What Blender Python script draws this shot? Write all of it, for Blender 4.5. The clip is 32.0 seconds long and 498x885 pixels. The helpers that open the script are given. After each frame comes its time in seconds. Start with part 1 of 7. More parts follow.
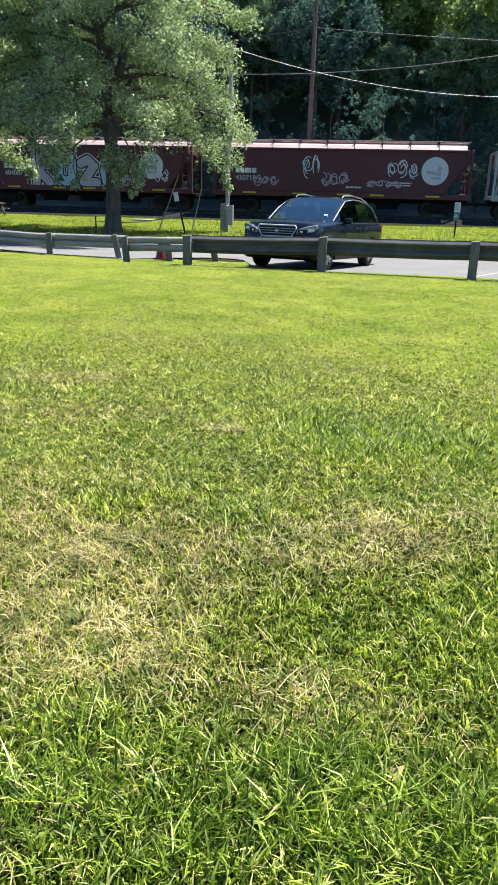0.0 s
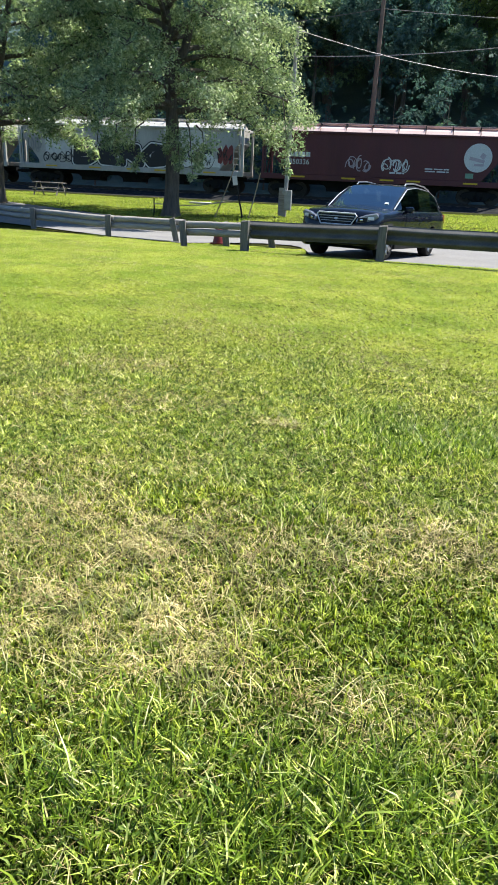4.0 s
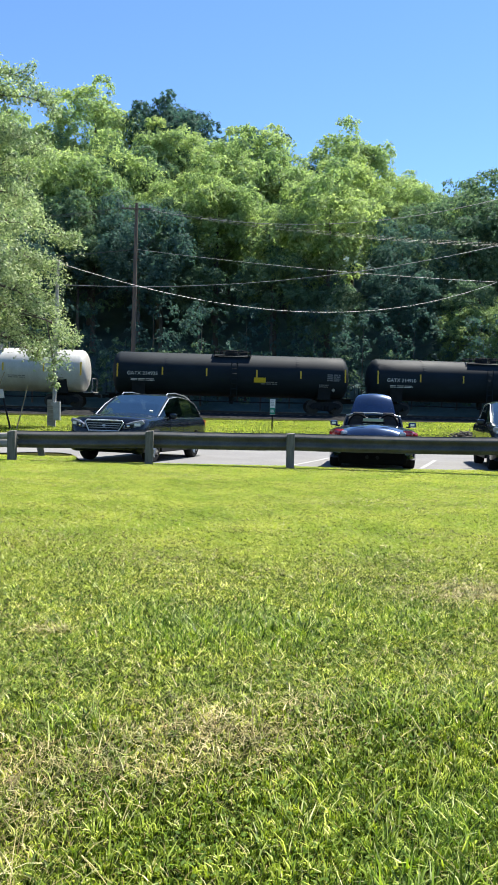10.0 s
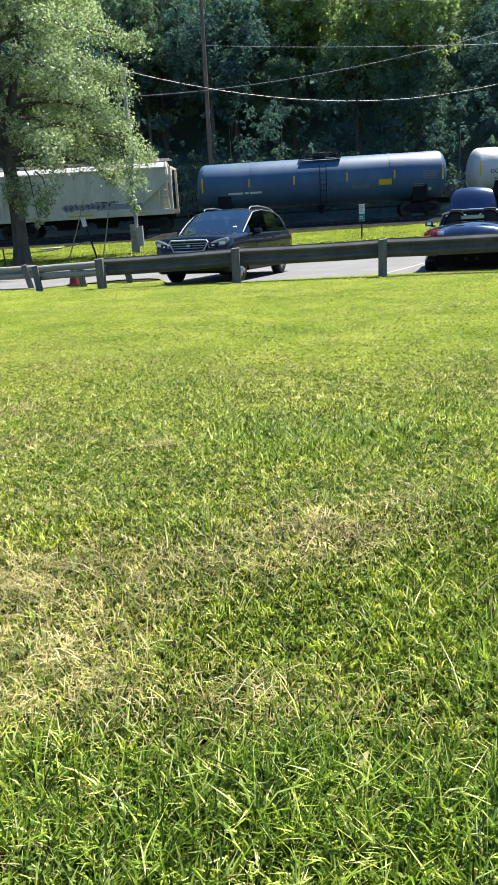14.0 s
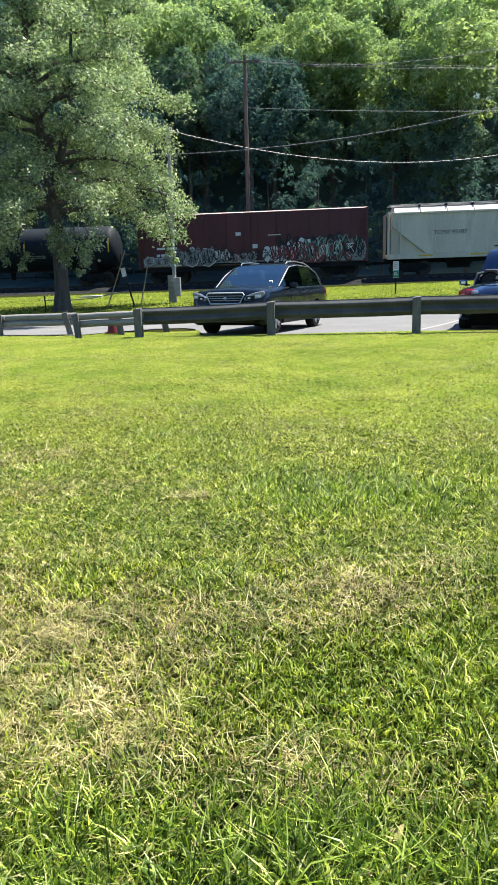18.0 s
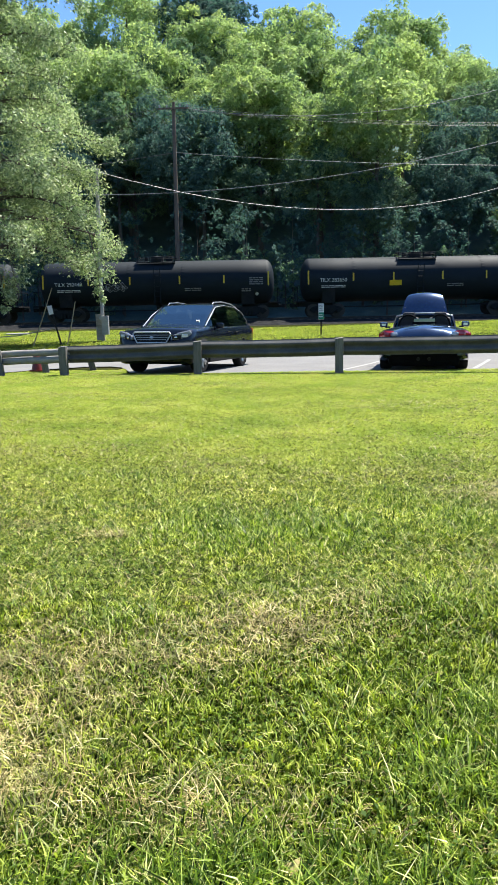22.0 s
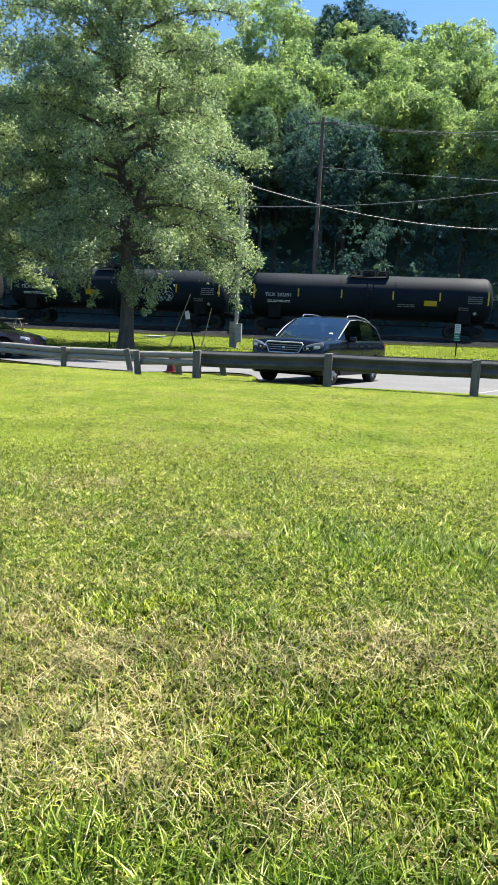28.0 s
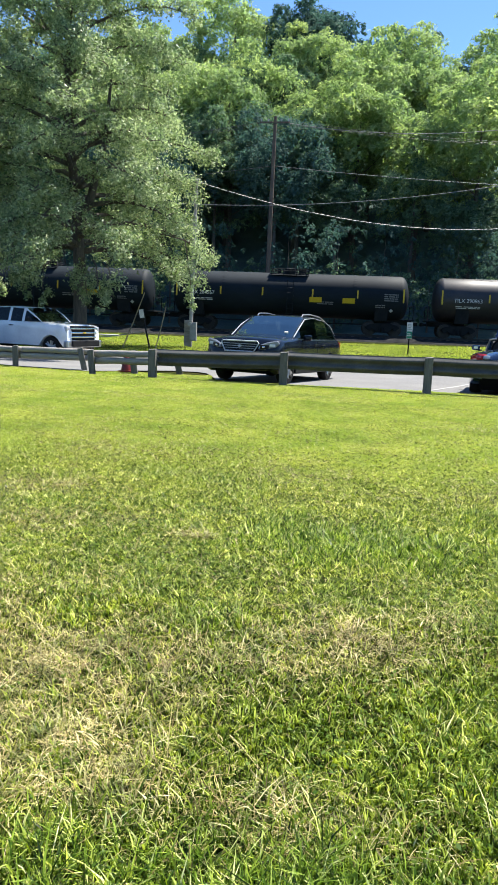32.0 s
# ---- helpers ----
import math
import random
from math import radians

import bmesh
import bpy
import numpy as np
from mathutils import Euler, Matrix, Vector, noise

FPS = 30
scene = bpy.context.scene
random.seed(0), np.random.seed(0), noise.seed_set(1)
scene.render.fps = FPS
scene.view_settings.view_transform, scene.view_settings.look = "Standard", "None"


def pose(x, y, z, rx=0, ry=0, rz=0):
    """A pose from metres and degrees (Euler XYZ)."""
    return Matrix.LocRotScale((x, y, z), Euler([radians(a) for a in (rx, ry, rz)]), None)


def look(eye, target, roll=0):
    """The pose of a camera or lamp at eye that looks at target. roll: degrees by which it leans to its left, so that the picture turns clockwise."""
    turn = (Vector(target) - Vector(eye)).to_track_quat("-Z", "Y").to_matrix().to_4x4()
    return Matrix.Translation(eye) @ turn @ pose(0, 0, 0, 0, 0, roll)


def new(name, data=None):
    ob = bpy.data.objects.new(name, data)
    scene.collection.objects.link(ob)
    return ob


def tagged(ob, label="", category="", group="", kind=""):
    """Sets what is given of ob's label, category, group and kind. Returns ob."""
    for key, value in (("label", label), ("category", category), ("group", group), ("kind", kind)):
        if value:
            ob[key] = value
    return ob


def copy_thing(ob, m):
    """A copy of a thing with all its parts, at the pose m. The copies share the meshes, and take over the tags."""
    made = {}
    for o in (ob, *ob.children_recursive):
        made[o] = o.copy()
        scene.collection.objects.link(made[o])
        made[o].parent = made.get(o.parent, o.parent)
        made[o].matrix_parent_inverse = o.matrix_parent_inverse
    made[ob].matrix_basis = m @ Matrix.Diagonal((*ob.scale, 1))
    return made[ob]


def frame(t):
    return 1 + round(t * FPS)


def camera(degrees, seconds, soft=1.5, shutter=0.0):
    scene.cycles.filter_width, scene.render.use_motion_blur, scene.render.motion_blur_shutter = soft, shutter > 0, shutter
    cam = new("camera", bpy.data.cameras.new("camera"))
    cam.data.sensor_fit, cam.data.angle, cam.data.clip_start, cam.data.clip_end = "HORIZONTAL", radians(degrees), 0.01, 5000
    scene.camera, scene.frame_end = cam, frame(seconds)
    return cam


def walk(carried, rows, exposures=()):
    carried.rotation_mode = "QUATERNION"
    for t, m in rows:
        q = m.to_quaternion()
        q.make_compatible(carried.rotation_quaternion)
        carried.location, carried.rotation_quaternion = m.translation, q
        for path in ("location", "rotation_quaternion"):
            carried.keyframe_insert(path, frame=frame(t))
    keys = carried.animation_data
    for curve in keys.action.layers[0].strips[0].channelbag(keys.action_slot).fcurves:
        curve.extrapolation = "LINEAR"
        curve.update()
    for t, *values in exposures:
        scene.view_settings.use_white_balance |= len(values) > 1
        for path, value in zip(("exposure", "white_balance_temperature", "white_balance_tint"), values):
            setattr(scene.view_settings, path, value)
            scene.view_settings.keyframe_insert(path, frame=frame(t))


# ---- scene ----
cam = camera(38.7, 32.0, soft=1.6)
PATH = [
    (0, (-0.032, 0.318, 1.473), (-0.417, 2.17, 0.823), 1.5),
    (0.5, (-0.03, 0.238, 1.506), (-0.464, 2.075, 0.843), 1.4),
    (1, (-0.023, 0.278, 1.48), (-0.501, 2.107, 0.827), 1.5),
    (1.5, (-0.025, 0.318, 1.466), (-0.54, 2.141, 0.823), 1.3),
    (2, (-0.026, 0.279, 1.491), (-0.563, 2.095, 0.847), 1.2),
    (2.5, (-0.041, 0.298, 1.483), (-0.578, 2.114, 0.84), 1.6),
    (4.5, (-0.125, 0.351, 1.53), (-0.585, 2.15, 0.786), 3.8),
    (5, (-0.143, 0.33, 1.515), (-0.438, 2.146, 0.729), 3.7),
    (5.5, (-0.101, 0.276, 1.485), (-0.268, 2.177, 0.887), 1.8),
    (6, (-0.065, 0.34, 1.464), (0.043, 2.292, 1.043), 2.2),
    (6.5, (0.027, 0.309, 1.465), (0.155, 2.261, 1.047), -0.6),
    (7, (0.039, 0.338, 1.457), (0.168, 2.306, 1.13), -1.7),
    (7.5, (0.063, 0.319, 1.458), (0.178, 2.301, 1.221), -3.2),
    (8, (0.062, 0.273, 1.478), (0.104, 2.256, 1.219), -3.8),
    (8.5, (0.023, 0.297, 1.489), (0.04, 2.277, 1.206), -1.5),
    (9, (0.008, 0.29, 1.481), (0.033, 2.281, 1.291), 0.2),
    (9.5, (0.002, 0.296, 1.483), (0.042, 2.292, 1.354), 1.1),
    (10, (0.001, 0.291, 1.488), (0.053, 2.286, 1.368), 1.5),
    (10.5, (0.009, 0.253, 1.502), (0.014, 2.235, 1.232), -0.1),
    (11, (-0.026, 0.286, 1.484), (-0.237, 2.231, 1.066), -1.1),
    (11.5, (0.011, 0.295, 1.483), (-0.232, 2.214, 0.975), -5.3),
    (12, (-0.01, 0.295, 1.469), (-0.212, 2.202, 0.9), -3.7),
    (12.5, (-0.002, 0.308, 1.454), (-0.203, 2.203, 0.849), -4.1),
    (13, (-0.003, 0.309, 1.45), (-0.203, 2.206, 0.851), -3.6),
    (13.5, (-0.01, 0.315, 1.436), (-0.211, 2.207, 0.822), -3.4),
    (15.5, (-0.013, 0.337, 1.438), (-0.271, 2.225, 0.829), -3.8),
    (16, (-0.008, 0.32, 1.453), (-0.278, 2.212, 0.865), -3.7),
    (16.5, (-0.021, 0.32, 1.455), (-0.3, 2.219, 0.895), -3.4),
    (17, (-0.033, 0.306, 1.468), (-0.317, 2.213, 0.936), -2.9),
    (17.5, (-0.042, 0.298, 1.478), (-0.331, 2.212, 0.974), -2.4),
    (18, (-0.05, 0.293, 1.478), (-0.335, 2.214, 1.0), -2.0),
    (18.5, (-0.046, 0.288, 1.479), (-0.317, 2.216, 1.023), -1.8),
    (19, (-0.028, 0.28, 1.474), (-0.279, 2.215, 1.036), -1.8),
    (19.5, (-0.022, 0.277, 1.482), (-0.251, 2.217, 1.056), -1.6),
    (20, (-0.017, 0.288, 1.469), (-0.236, 2.232, 1.053), -1.5),
    (20.5, (-0.046, 0.29, 1.463), (-0.259, 2.236, 1.053), -1.4),
    (21, (-0.043, 0.285, 1.462), (-0.245, 2.234, 1.059), -1.4),
    (21.5, (-0.021, 0.284, 1.46), (-0.192, 2.237, 1.068), -1.5),
    (22, (0.051, 0.263, 1.476), (-0.041, 2.225, 1.099), -1.1),
    (22.5, (0.035, 0.27, 1.461), (-0.04, 2.237, 1.106), -0.3),
    (23, (0.009, 0.276, 1.446), (-0.105, 2.244, 1.106), 0.2),
    (23.5, (0.028, 0.269, 1.448), (-0.133, 2.235, 1.114), 0.7),
    (24, (0.004, 0.258, 1.451), (-0.196, 2.22, 1.12), 1.2),
    (24.5, (-0.001, 0.282, 1.44), (-0.229, 2.241, 1.11), 1.7),
    (25, (-0.017, 0.277, 1.438), (-0.27, 2.233, 1.104), 2.2),
    (25.5, (-0.024, 0.288, 1.438), (-0.314, 2.237, 1.095), 2.7),
    (26, (-0.03, 0.276, 1.445), (-0.375, 2.214, 1.091), 3.0),
    (26.5, (-0.045, 0.286, 1.448), (-0.448, 2.21, 1.078), 3.2),
    (28.5, (-0.04, 0.273, 1.438), (-0.456, 2.201, 1.109), 2.0),
    (29, (-0.036, 0.266, 1.442), (-0.435, 2.2, 1.129), 1.7),
    (29.5, (-0.042, 0.265, 1.447), (-0.436, 2.203, 1.143), 1.6),
    (30, (-0.039, 0.259, 1.443), (-0.437, 2.195, 1.142), 1.5),
    (30.5, (-0.042, 0.265, 1.444), (-0.447, 2.2, 1.139), 1.5),
    (31, (-0.042, 0.264, 1.44), (-0.442, 2.199, 1.128), 1.6),
    (31.5, (-0.035, 0.273, 1.436), (-0.4, 2.212, 1.109), 1.9),
    (32, (-0.07, 0.273, 1.443), (-0.372, 2.22, 1.099), 2.2),
]
walk(cam, [(t, look(eye, target, roll)) for t, eye, target, roll in PATH])

# ---- sky and sun ----
SUN_AZ, SUN_EL = radians(42), radians(60)
world = bpy.data.worlds.new("sky")
scene.world = world
world.use_nodes = True
wn = world.node_tree
sky = wn.nodes.new("ShaderNodeTexSky")
sky.sky_type = "NISHITA"
sky.sun_disc = False
sky.sun_elevation, sky.sun_rotation = SUN_EL, SUN_AZ
sky.altitude, sky.air_density, sky.dust_density, sky.ozone_density = 100, 1.0, 0.0, 1.8
bg = wn.nodes["Background"]
bg.inputs[1].default_value = 0.079
tone = wn.nodes.new("ShaderNodeMix")
tone.data_type, tone.blend_type = "RGBA", "MULTIPLY"
tone.inputs[0].default_value, tone.inputs[7].default_value = 1.0, (0.7, 0.9, 1.13, 1)
wn.links.new(sky.outputs[0], tone.inputs[6])
wn.links.new(tone.outputs[2], bg.inputs[0])
sun = new("sun", bpy.data.lights.new("sun", "SUN"))
sun.data.energy, sun.data.angle, sun.data.color = 5.0, radians(0.53), (1.0, 0.955, 0.87)
sun_way = Vector((math.sin(SUN_AZ) * math.cos(SUN_EL), math.cos(SUN_AZ) * math.cos(SUN_EL), math.sin(SUN_EL)))
sun.matrix_world = look(sun_way * 60, (0, 0, 0))
scene.view_settings.exposure = 1.31

# ---- materials ----
MATS = {}


def ramp(nt, fac, stops):
    r = nt.nodes.new("ShaderNodeValToRGB")
    el = r.color_ramp.elements
    while len(el) < len(stops):
        el.new(0.5)
    for e, (p, c) in zip(el, stops):
        e.position, e.color = p, (*c, 1)
    nt.links.new(fac, r.inputs[0])
    return r.outputs[0]


def noise_node(nt, scale, detail=4.0, rough=0.55, stretch=None, coord="Object"):
    tc = nt.nodes.new("ShaderNodeTexCoord")
    n = nt.nodes.new("ShaderNodeTexNoise")
    n.inputs["Scale"].default_value, n.inputs["Detail"].default_value, n.inputs["Roughness"].default_value = scale, detail, rough
    src = nt.nodes.new("ShaderNodeNewGeometry").outputs["Position"] if coord == "World" else tc.outputs[coord]
    if stretch:
        mp = nt.nodes.new("ShaderNodeMapping")
        mp.inputs["Scale"].default_value = stretch
        nt.links.new(src, mp.inputs[0])
        src = mp.outputs[0]
    nt.links.new(src, n.inputs["Vector"])
    return n.outputs["Fac"]


def mixc(nt, fac, a, b, mode="MIX"):
    m = nt.nodes.new("ShaderNodeMix")
    m.data_type, m.blend_type = "RGBA", mode
    for k, s in ((0, fac), (6, a), (7, b)):
        if isinstance(s, (int, float)):
            m.inputs[k].default_value = s
        elif isinstance(s, tuple):
            m.inputs[k].default_value = (*s, 1)
        else:
            nt.links.new(s, m.inputs[k])
    return m.outputs[2]


def mat(name, dark, light, rough=0.6, metal=0.0, scale=6.0, fine=60.0, bump=0.15, coat=0.0, stain=None, stain_amount=0.0, stretch=None, vary=0.0, spec=0.5):
    """A two-scale mottled surface: broad drift of colour, fine grain, a little relief, optional stains."""
    if name in MATS:
        return MATS[name]
    m = bpy.data.materials.new(name)
    m.use_nodes = True
    nt = m.node_tree
    p = nt.nodes["Principled BSDF"]
    big = noise_node(nt, scale, 5, 0.6, stretch)
    small = noise_node(nt, fine, 3, 0.6, stretch)
    col = ramp(nt, big, [(0.3, dark), (0.7, light)])
    g = ramp(nt, small, [(0.25, (0.82, 0.82, 0.82)), (0.75, (1.1, 1.1, 1.1))])
    col = mixc(nt, 1.0, col, g, "MULTIPLY")
    if stain:
        s = ramp(nt, noise_node(nt, scale * 0.6, 8, 0.7, stretch), [(0.52, (0, 0, 0)), (0.68, (stain_amount,) * 3)])
        col = mixc(nt, s, col, stain)
    if vary:
        oi = nt.nodes.new("ShaderNodeObjectInfo")
        col = mixc(nt, 1.0, col, ramp(nt, oi.outputs["Random"], [(0, (1 - vary,) * 3), (1, (1 + vary,) * 3)]), "MULTIPLY")
    nt.links.new(col, p.inputs["Base Color"])
    rr = nt.nodes.new("ShaderNodeMapRange")
    rr.inputs["To Min"].default_value, rr.inputs["To Max"].default_value = max(0.02, rough * 0.85), min(1, rough * 1.15)
    nt.links.new(big, rr.inputs[0])
    nt.links.new(rr.outputs[0], p.inputs["Roughness"])
    p.inputs["Metallic"].default_value = metal
    p.inputs["Coat Weight"].default_value = coat
    p.inputs["Specular IOR Level"].default_value = spec
    if bump:
        b = nt.nodes.new("ShaderNodeBump")
        b.inputs["Strength"].default_value, b.inputs["Distance"].default_value = bump, 0.02
        nt.links.new(small, b.inputs["Height"])
        nt.links.new(b.outputs[0], p.inputs["Normal"])
    MATS[name] = m
    return m


def leaf_mat(name, stops, trans=0.45, rough=0.5, patch_scale=0.25, spec=0.35, patch=((0.7, 0.76, 0.8), (1.28, 1.18, 1.0)), glow=(1.15, 1.25, 0.5), fine=0.0):
    """Thin leaves: colour varies leaf by leaf and over broad patches; light passes through them."""
    m = bpy.data.materials.new(name)
    m.use_nodes = True
    nt = m.node_tree
    p = nt.nodes["Principled BSDF"]
    geo = nt.nodes.new("ShaderNodeNewGeometry")
    col = ramp(nt, geo.outputs["Random Per Island"], stops)
    big = noise_node(nt, patch_scale, 4, 0.6, coord="World")
    col = mixc(nt, 1.0, col, ramp(nt, big, [(0.34, patch[0]), (0.66, patch[1])]), "MULTIPLY")
    # Tuft-sized mottling: random tone that also stands in for shade between tufts.
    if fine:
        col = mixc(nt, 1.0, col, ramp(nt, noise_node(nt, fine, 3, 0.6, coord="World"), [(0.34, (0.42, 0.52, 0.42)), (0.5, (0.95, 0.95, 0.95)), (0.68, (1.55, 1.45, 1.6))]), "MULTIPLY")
    nt.links.new(col, p.inputs["Base Color"])
    p.inputs["Roughness"].default_value = rough
    p.inputs["Specular IOR Level"].default_value = spec
    tr = nt.nodes.new("ShaderNodeBsdfTranslucent")
    nt.links.new(mixc(nt, 1.0, col, glow, "MULTIPLY"), tr.inputs[0])
    ms = nt.nodes.new("ShaderNodeMixShader")
    ms.inputs[0].default_value = trans
    nt.links.new(p.outputs[0], ms.inputs[1])
    nt.links.new(tr.outputs[0], ms.inputs[2])
    nt.links.new(ms.outputs[0], nt.nodes["Material Output"].inputs[0])
    MATS[name] = m
    return m


ASPHALT = mat("asphalt", (0.16, 0.158, 0.155), (0.215, 0.212, 0.206), 0.9, spec=0.15, scale=0.6, fine=90, bump=0.3, stain=(0.16, 0.16, 0.17), stain_amount=0.5)
PAINT_LINE = mat("line_paint", (0.22, 0.22, 0.215), (0.36, 0.36, 0.35), 0.8, scale=5)
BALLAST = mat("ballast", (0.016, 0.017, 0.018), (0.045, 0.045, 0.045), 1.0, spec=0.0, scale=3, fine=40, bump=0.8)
WOOD_OLD = mat("weathered_wood", (0.13, 0.115, 0.1), (0.27, 0.24, 0.21), 0.85, scale=3, fine=45, bump=0.5, stretch=(1, 9, 9), stain=(0.08, 0.09, 0.06), stain_amount=0.6, vary=0.15)
WOOD_POST = mat("weathered_post", (0.1, 0.095, 0.085), (0.2, 0.185, 0.165), 0.85, scale=3, fine=45, bump=0.5, stretch=(9, 9, 1), stain=(0.08, 0.09, 0.06), stain_amount=0.5, vary=0.15)
WOOD_POLE = mat("creosote_pole", (0.09, 0.06, 0.045), (0.2, 0.14, 0.1), 0.85, scale=1.5, fine=30, bump=0.4, stretch=(6, 6, 0.6))
BARK = mat("bark", (0.06, 0.05, 0.04), (0.15, 0.125, 0.1), 0.95, scale=2.5, fine=18, bump=1.0, stretch=(4, 4, 0.7))
STEEL = mat("galvanized_steel", (0.3, 0.31, 0.32), (0.42, 0.42, 0.42), 0.45, 0.8, scale=4)
DARK_STEEL = mat("black_steel", (0.009, 0.0115, 0.0135), (0.02, 0.022, 0.024), 0.75, 0.0, spec=0.12, scale=2, stain=(0.034, 0.031, 0.029), stain_amount=0.5)
WHEEL_STEEL = mat("wheel_steel", (0.028, 0.028, 0.028), (0.06, 0.056, 0.052), 0.6, 0.5, scale=6)
RUBBER = mat("tyre_rubber", (0.01, 0.01, 0.01), (0.018, 0.018, 0.018), 0.95, scale=8, spec=0.15)
WIRE = mat("cable_sheath", (0.13, 0.13, 0.13), (0.26, 0.26, 0.26), 0.5, 0.0, scale=3)
WIRE_DARK = mat("dark_cable", (0.04, 0.04, 0.04), (0.08, 0.08, 0.08), 0.5, scale=3)
GREY_BOX = mat("grey_cabinet_paint", (0.28, 0.285, 0.28), (0.4, 0.4, 0.39), 0.5, 0.2, scale=4)
CONE_RED = mat("cone_plastic", (0.12, 0.008, 0.009), (0.19, 0.014, 0.014), 0.45, scale=8)
SIGN_WHITE = mat("sign_white", (0.7, 0.7, 0.68), (0.8, 0.8, 0.78), 0.4, scale=10)
SIGN_GREEN = mat("sign_green", (0.0, 0.2, 0.12), (0.0, 0.27, 0.16), 0.4, scale=10)

# ---- building helpers ----
def mesh_of(bm, name, material, smooth=False):
    me = bpy.data.meshes.new(name)
    bm.to_mesh(me)
    bm.free()
    if material:
        me.materials.append(material)
    if smooth:
        me.shade_smooth()
        me.set_sharp_from_angle(angle=radians(42))
    return me


def part(name, bm, material, parent=None, label="", m=None, smooth=False):
    """Links a bmesh, or a mesh already made, as one object under a thing or a part."""
    me = mesh_of(bm, name, material, smooth) if isinstance(bm, bmesh.types.BMesh) else bm
    ob = new(name, me)
    if parent:
        ob.parent = parent
    if m is not None:
        ob.matrix_basis = m
    if label:
        ob["label"] = label
    return ob


def thing(name, label, category, m=None, group="", kind=""):
    ob = new(name)
    ob.empty_display_size = 0.2
    if m is not None:
        ob.matrix_basis = m
    return tagged(ob, label, category, group, kind)


def box(sx, sy, sz, at=(0, 0, 0), bev=0.0, bm=None, rot=None):
    """A bevelled box, centred at `at`."""
    own = bm is None
    b = bmesh.new()
    bmesh.ops.create_cube(b, size=1)
    bmesh.ops.scale(b, vec=(sx, sy, sz), verts=b.verts)
    if bev:
        bmesh.ops.bevel(b, geom=b.edges[:], offset=bev, segments=2, profile=0.6, affect="EDGES")
    m = Matrix.Translation(at)
    if rot:
        m = m @ Euler([radians(a) for a in rot]).to_matrix().to_4x4()
    bmesh.ops.transform(b, matrix=m, verts=b.verts)
    return b if own else join(bm, b)


def join(bm, b):
    me = bpy.data.meshes.new("tmp")
    b.to_mesh(me)
    b.free()
    bm.from_mesh(me)
    bpy.data.meshes.remove(me)
    return bm


def tube(points, radius, sides=8, bm=None, caps=True):
    """A round bar along points; radius is one number or one per point."""
    bm = bm or bmesh.new()
    pts = [Vector(p) for p in points]
    rad = radius if isinstance(radius, (list, tuple)) else [radius] * len(pts)
    rings, up = [], None
    for i, p in enumerate(pts):
        d = (pts[min(i + 1, len(pts) - 1)] - pts[max(i - 1, 0)]).normalized()
        if up is None:
            up = d.orthogonal().normalized()
        side = d.cross(up)
        side = side.normalized() if side.length > 1e-6 else d.orthogonal().normalized()
        up = side.cross(d).normalized()
        rings.append([bm.verts.new(p + (math.cos(a) * up + math.sin(a) * side) * rad[i]) for a in (2 * math.pi * k / sides for k in range(sides))])
    for a, b in zip(rings, rings[1:]):
        for k in range(sides):
            bm.faces.new((a[k], a[(k + 1) % sides], b[(k + 1) % sides], b[k]))
    if caps:
        bm.faces.new(rings[0][::-1])
        bm.faces.new(rings[-1])
    return bm


def loft(rings, bm=None, close=True, caps=True):
    """Skins a run of rings with the same number of points."""
    bm = bm or bmesh.new()
    vs = [[bm.verts.new(p) for p in r] for r in rings]
    n = len(vs[0])
    for a, b in zip(vs, vs[1:]):
        for k in range(n if close else n - 1):
            bm.faces.new((a[k], a[(k + 1) % n], b[(k + 1) % n], b[k]))
    if caps and close:
        bm.faces.new(vs[0][::-1])
        bm.faces.new(vs[-1])
    bmesh.ops.recalc_face_normals(bm, faces=bm.faces[:])
    return bm


def prism(poly, depth, axis="y", at=0.0, bm=None, bev=0.0):
    """A flat outline (two coordinates a point) given thickness along an axis."""
    b = bmesh.new()

    def place(u, v, w):
        return {"y": (u, w, v), "x": (w, u, v), "z": (u, v, w)}[axis]
    lo = [b.verts.new(place(u, v, at - depth / 2)) for u, v in poly]
    hi = [b.verts.new(place(u, v, at + depth / 2)) for u, v in poly]
    b.faces.new(lo)
    b.faces.new(hi[::-1])
    for k in range(len(poly)):
        j = (k + 1) % len(poly)
        b.faces.new((lo[k], hi[k], hi[j], lo[j]))
    bmesh.ops.recalc_face_normals(b, faces=b.faces[:])
    if bev:
        bmesh.ops.bevel(b, geom=b.edges[:], offset=bev, segments=1, affect="EDGES")
    return b if bm is None else join(bm, b)


def disc_y(radius, depth, at, sides=20, bm=None):
    """A short drum whose axis runs along y."""
    x, y, z = at
    return tube([(x, y - depth / 2, z), (x, y + depth / 2, z)], radius, sides, bm)


def lerp(a, b, t):
    t = max(0.0, min(1.0, t))
    return a + (b - a) * t


def curve_at(table, y):
    for (y0, z0), (y1, z1) in zip(table, table[1:]):
        if y <= y1:
            return lerp(z0, z1, (y - y0) / (y1 - y0))
    return table[-1][1]


# The rise below y = -66 is unseen, added to darken reflections in the cars.
PROFILE = [(-400, 40), (-120, 32), (-84, 17), (-66, 0), (-10, 0), (16.3, 0), (16.9, -0.09), (20, -0.18), (23.5, -0.25), (25.8, -0.25), (26.7, -0.12), (32, 0.08), (45, 0.15), (49, 0.17), (58, 0.42), (62, 1.4), (75, 8.3), (95, 20.2), (120, 33), (150, 38), (300, 40), (900, 40)]


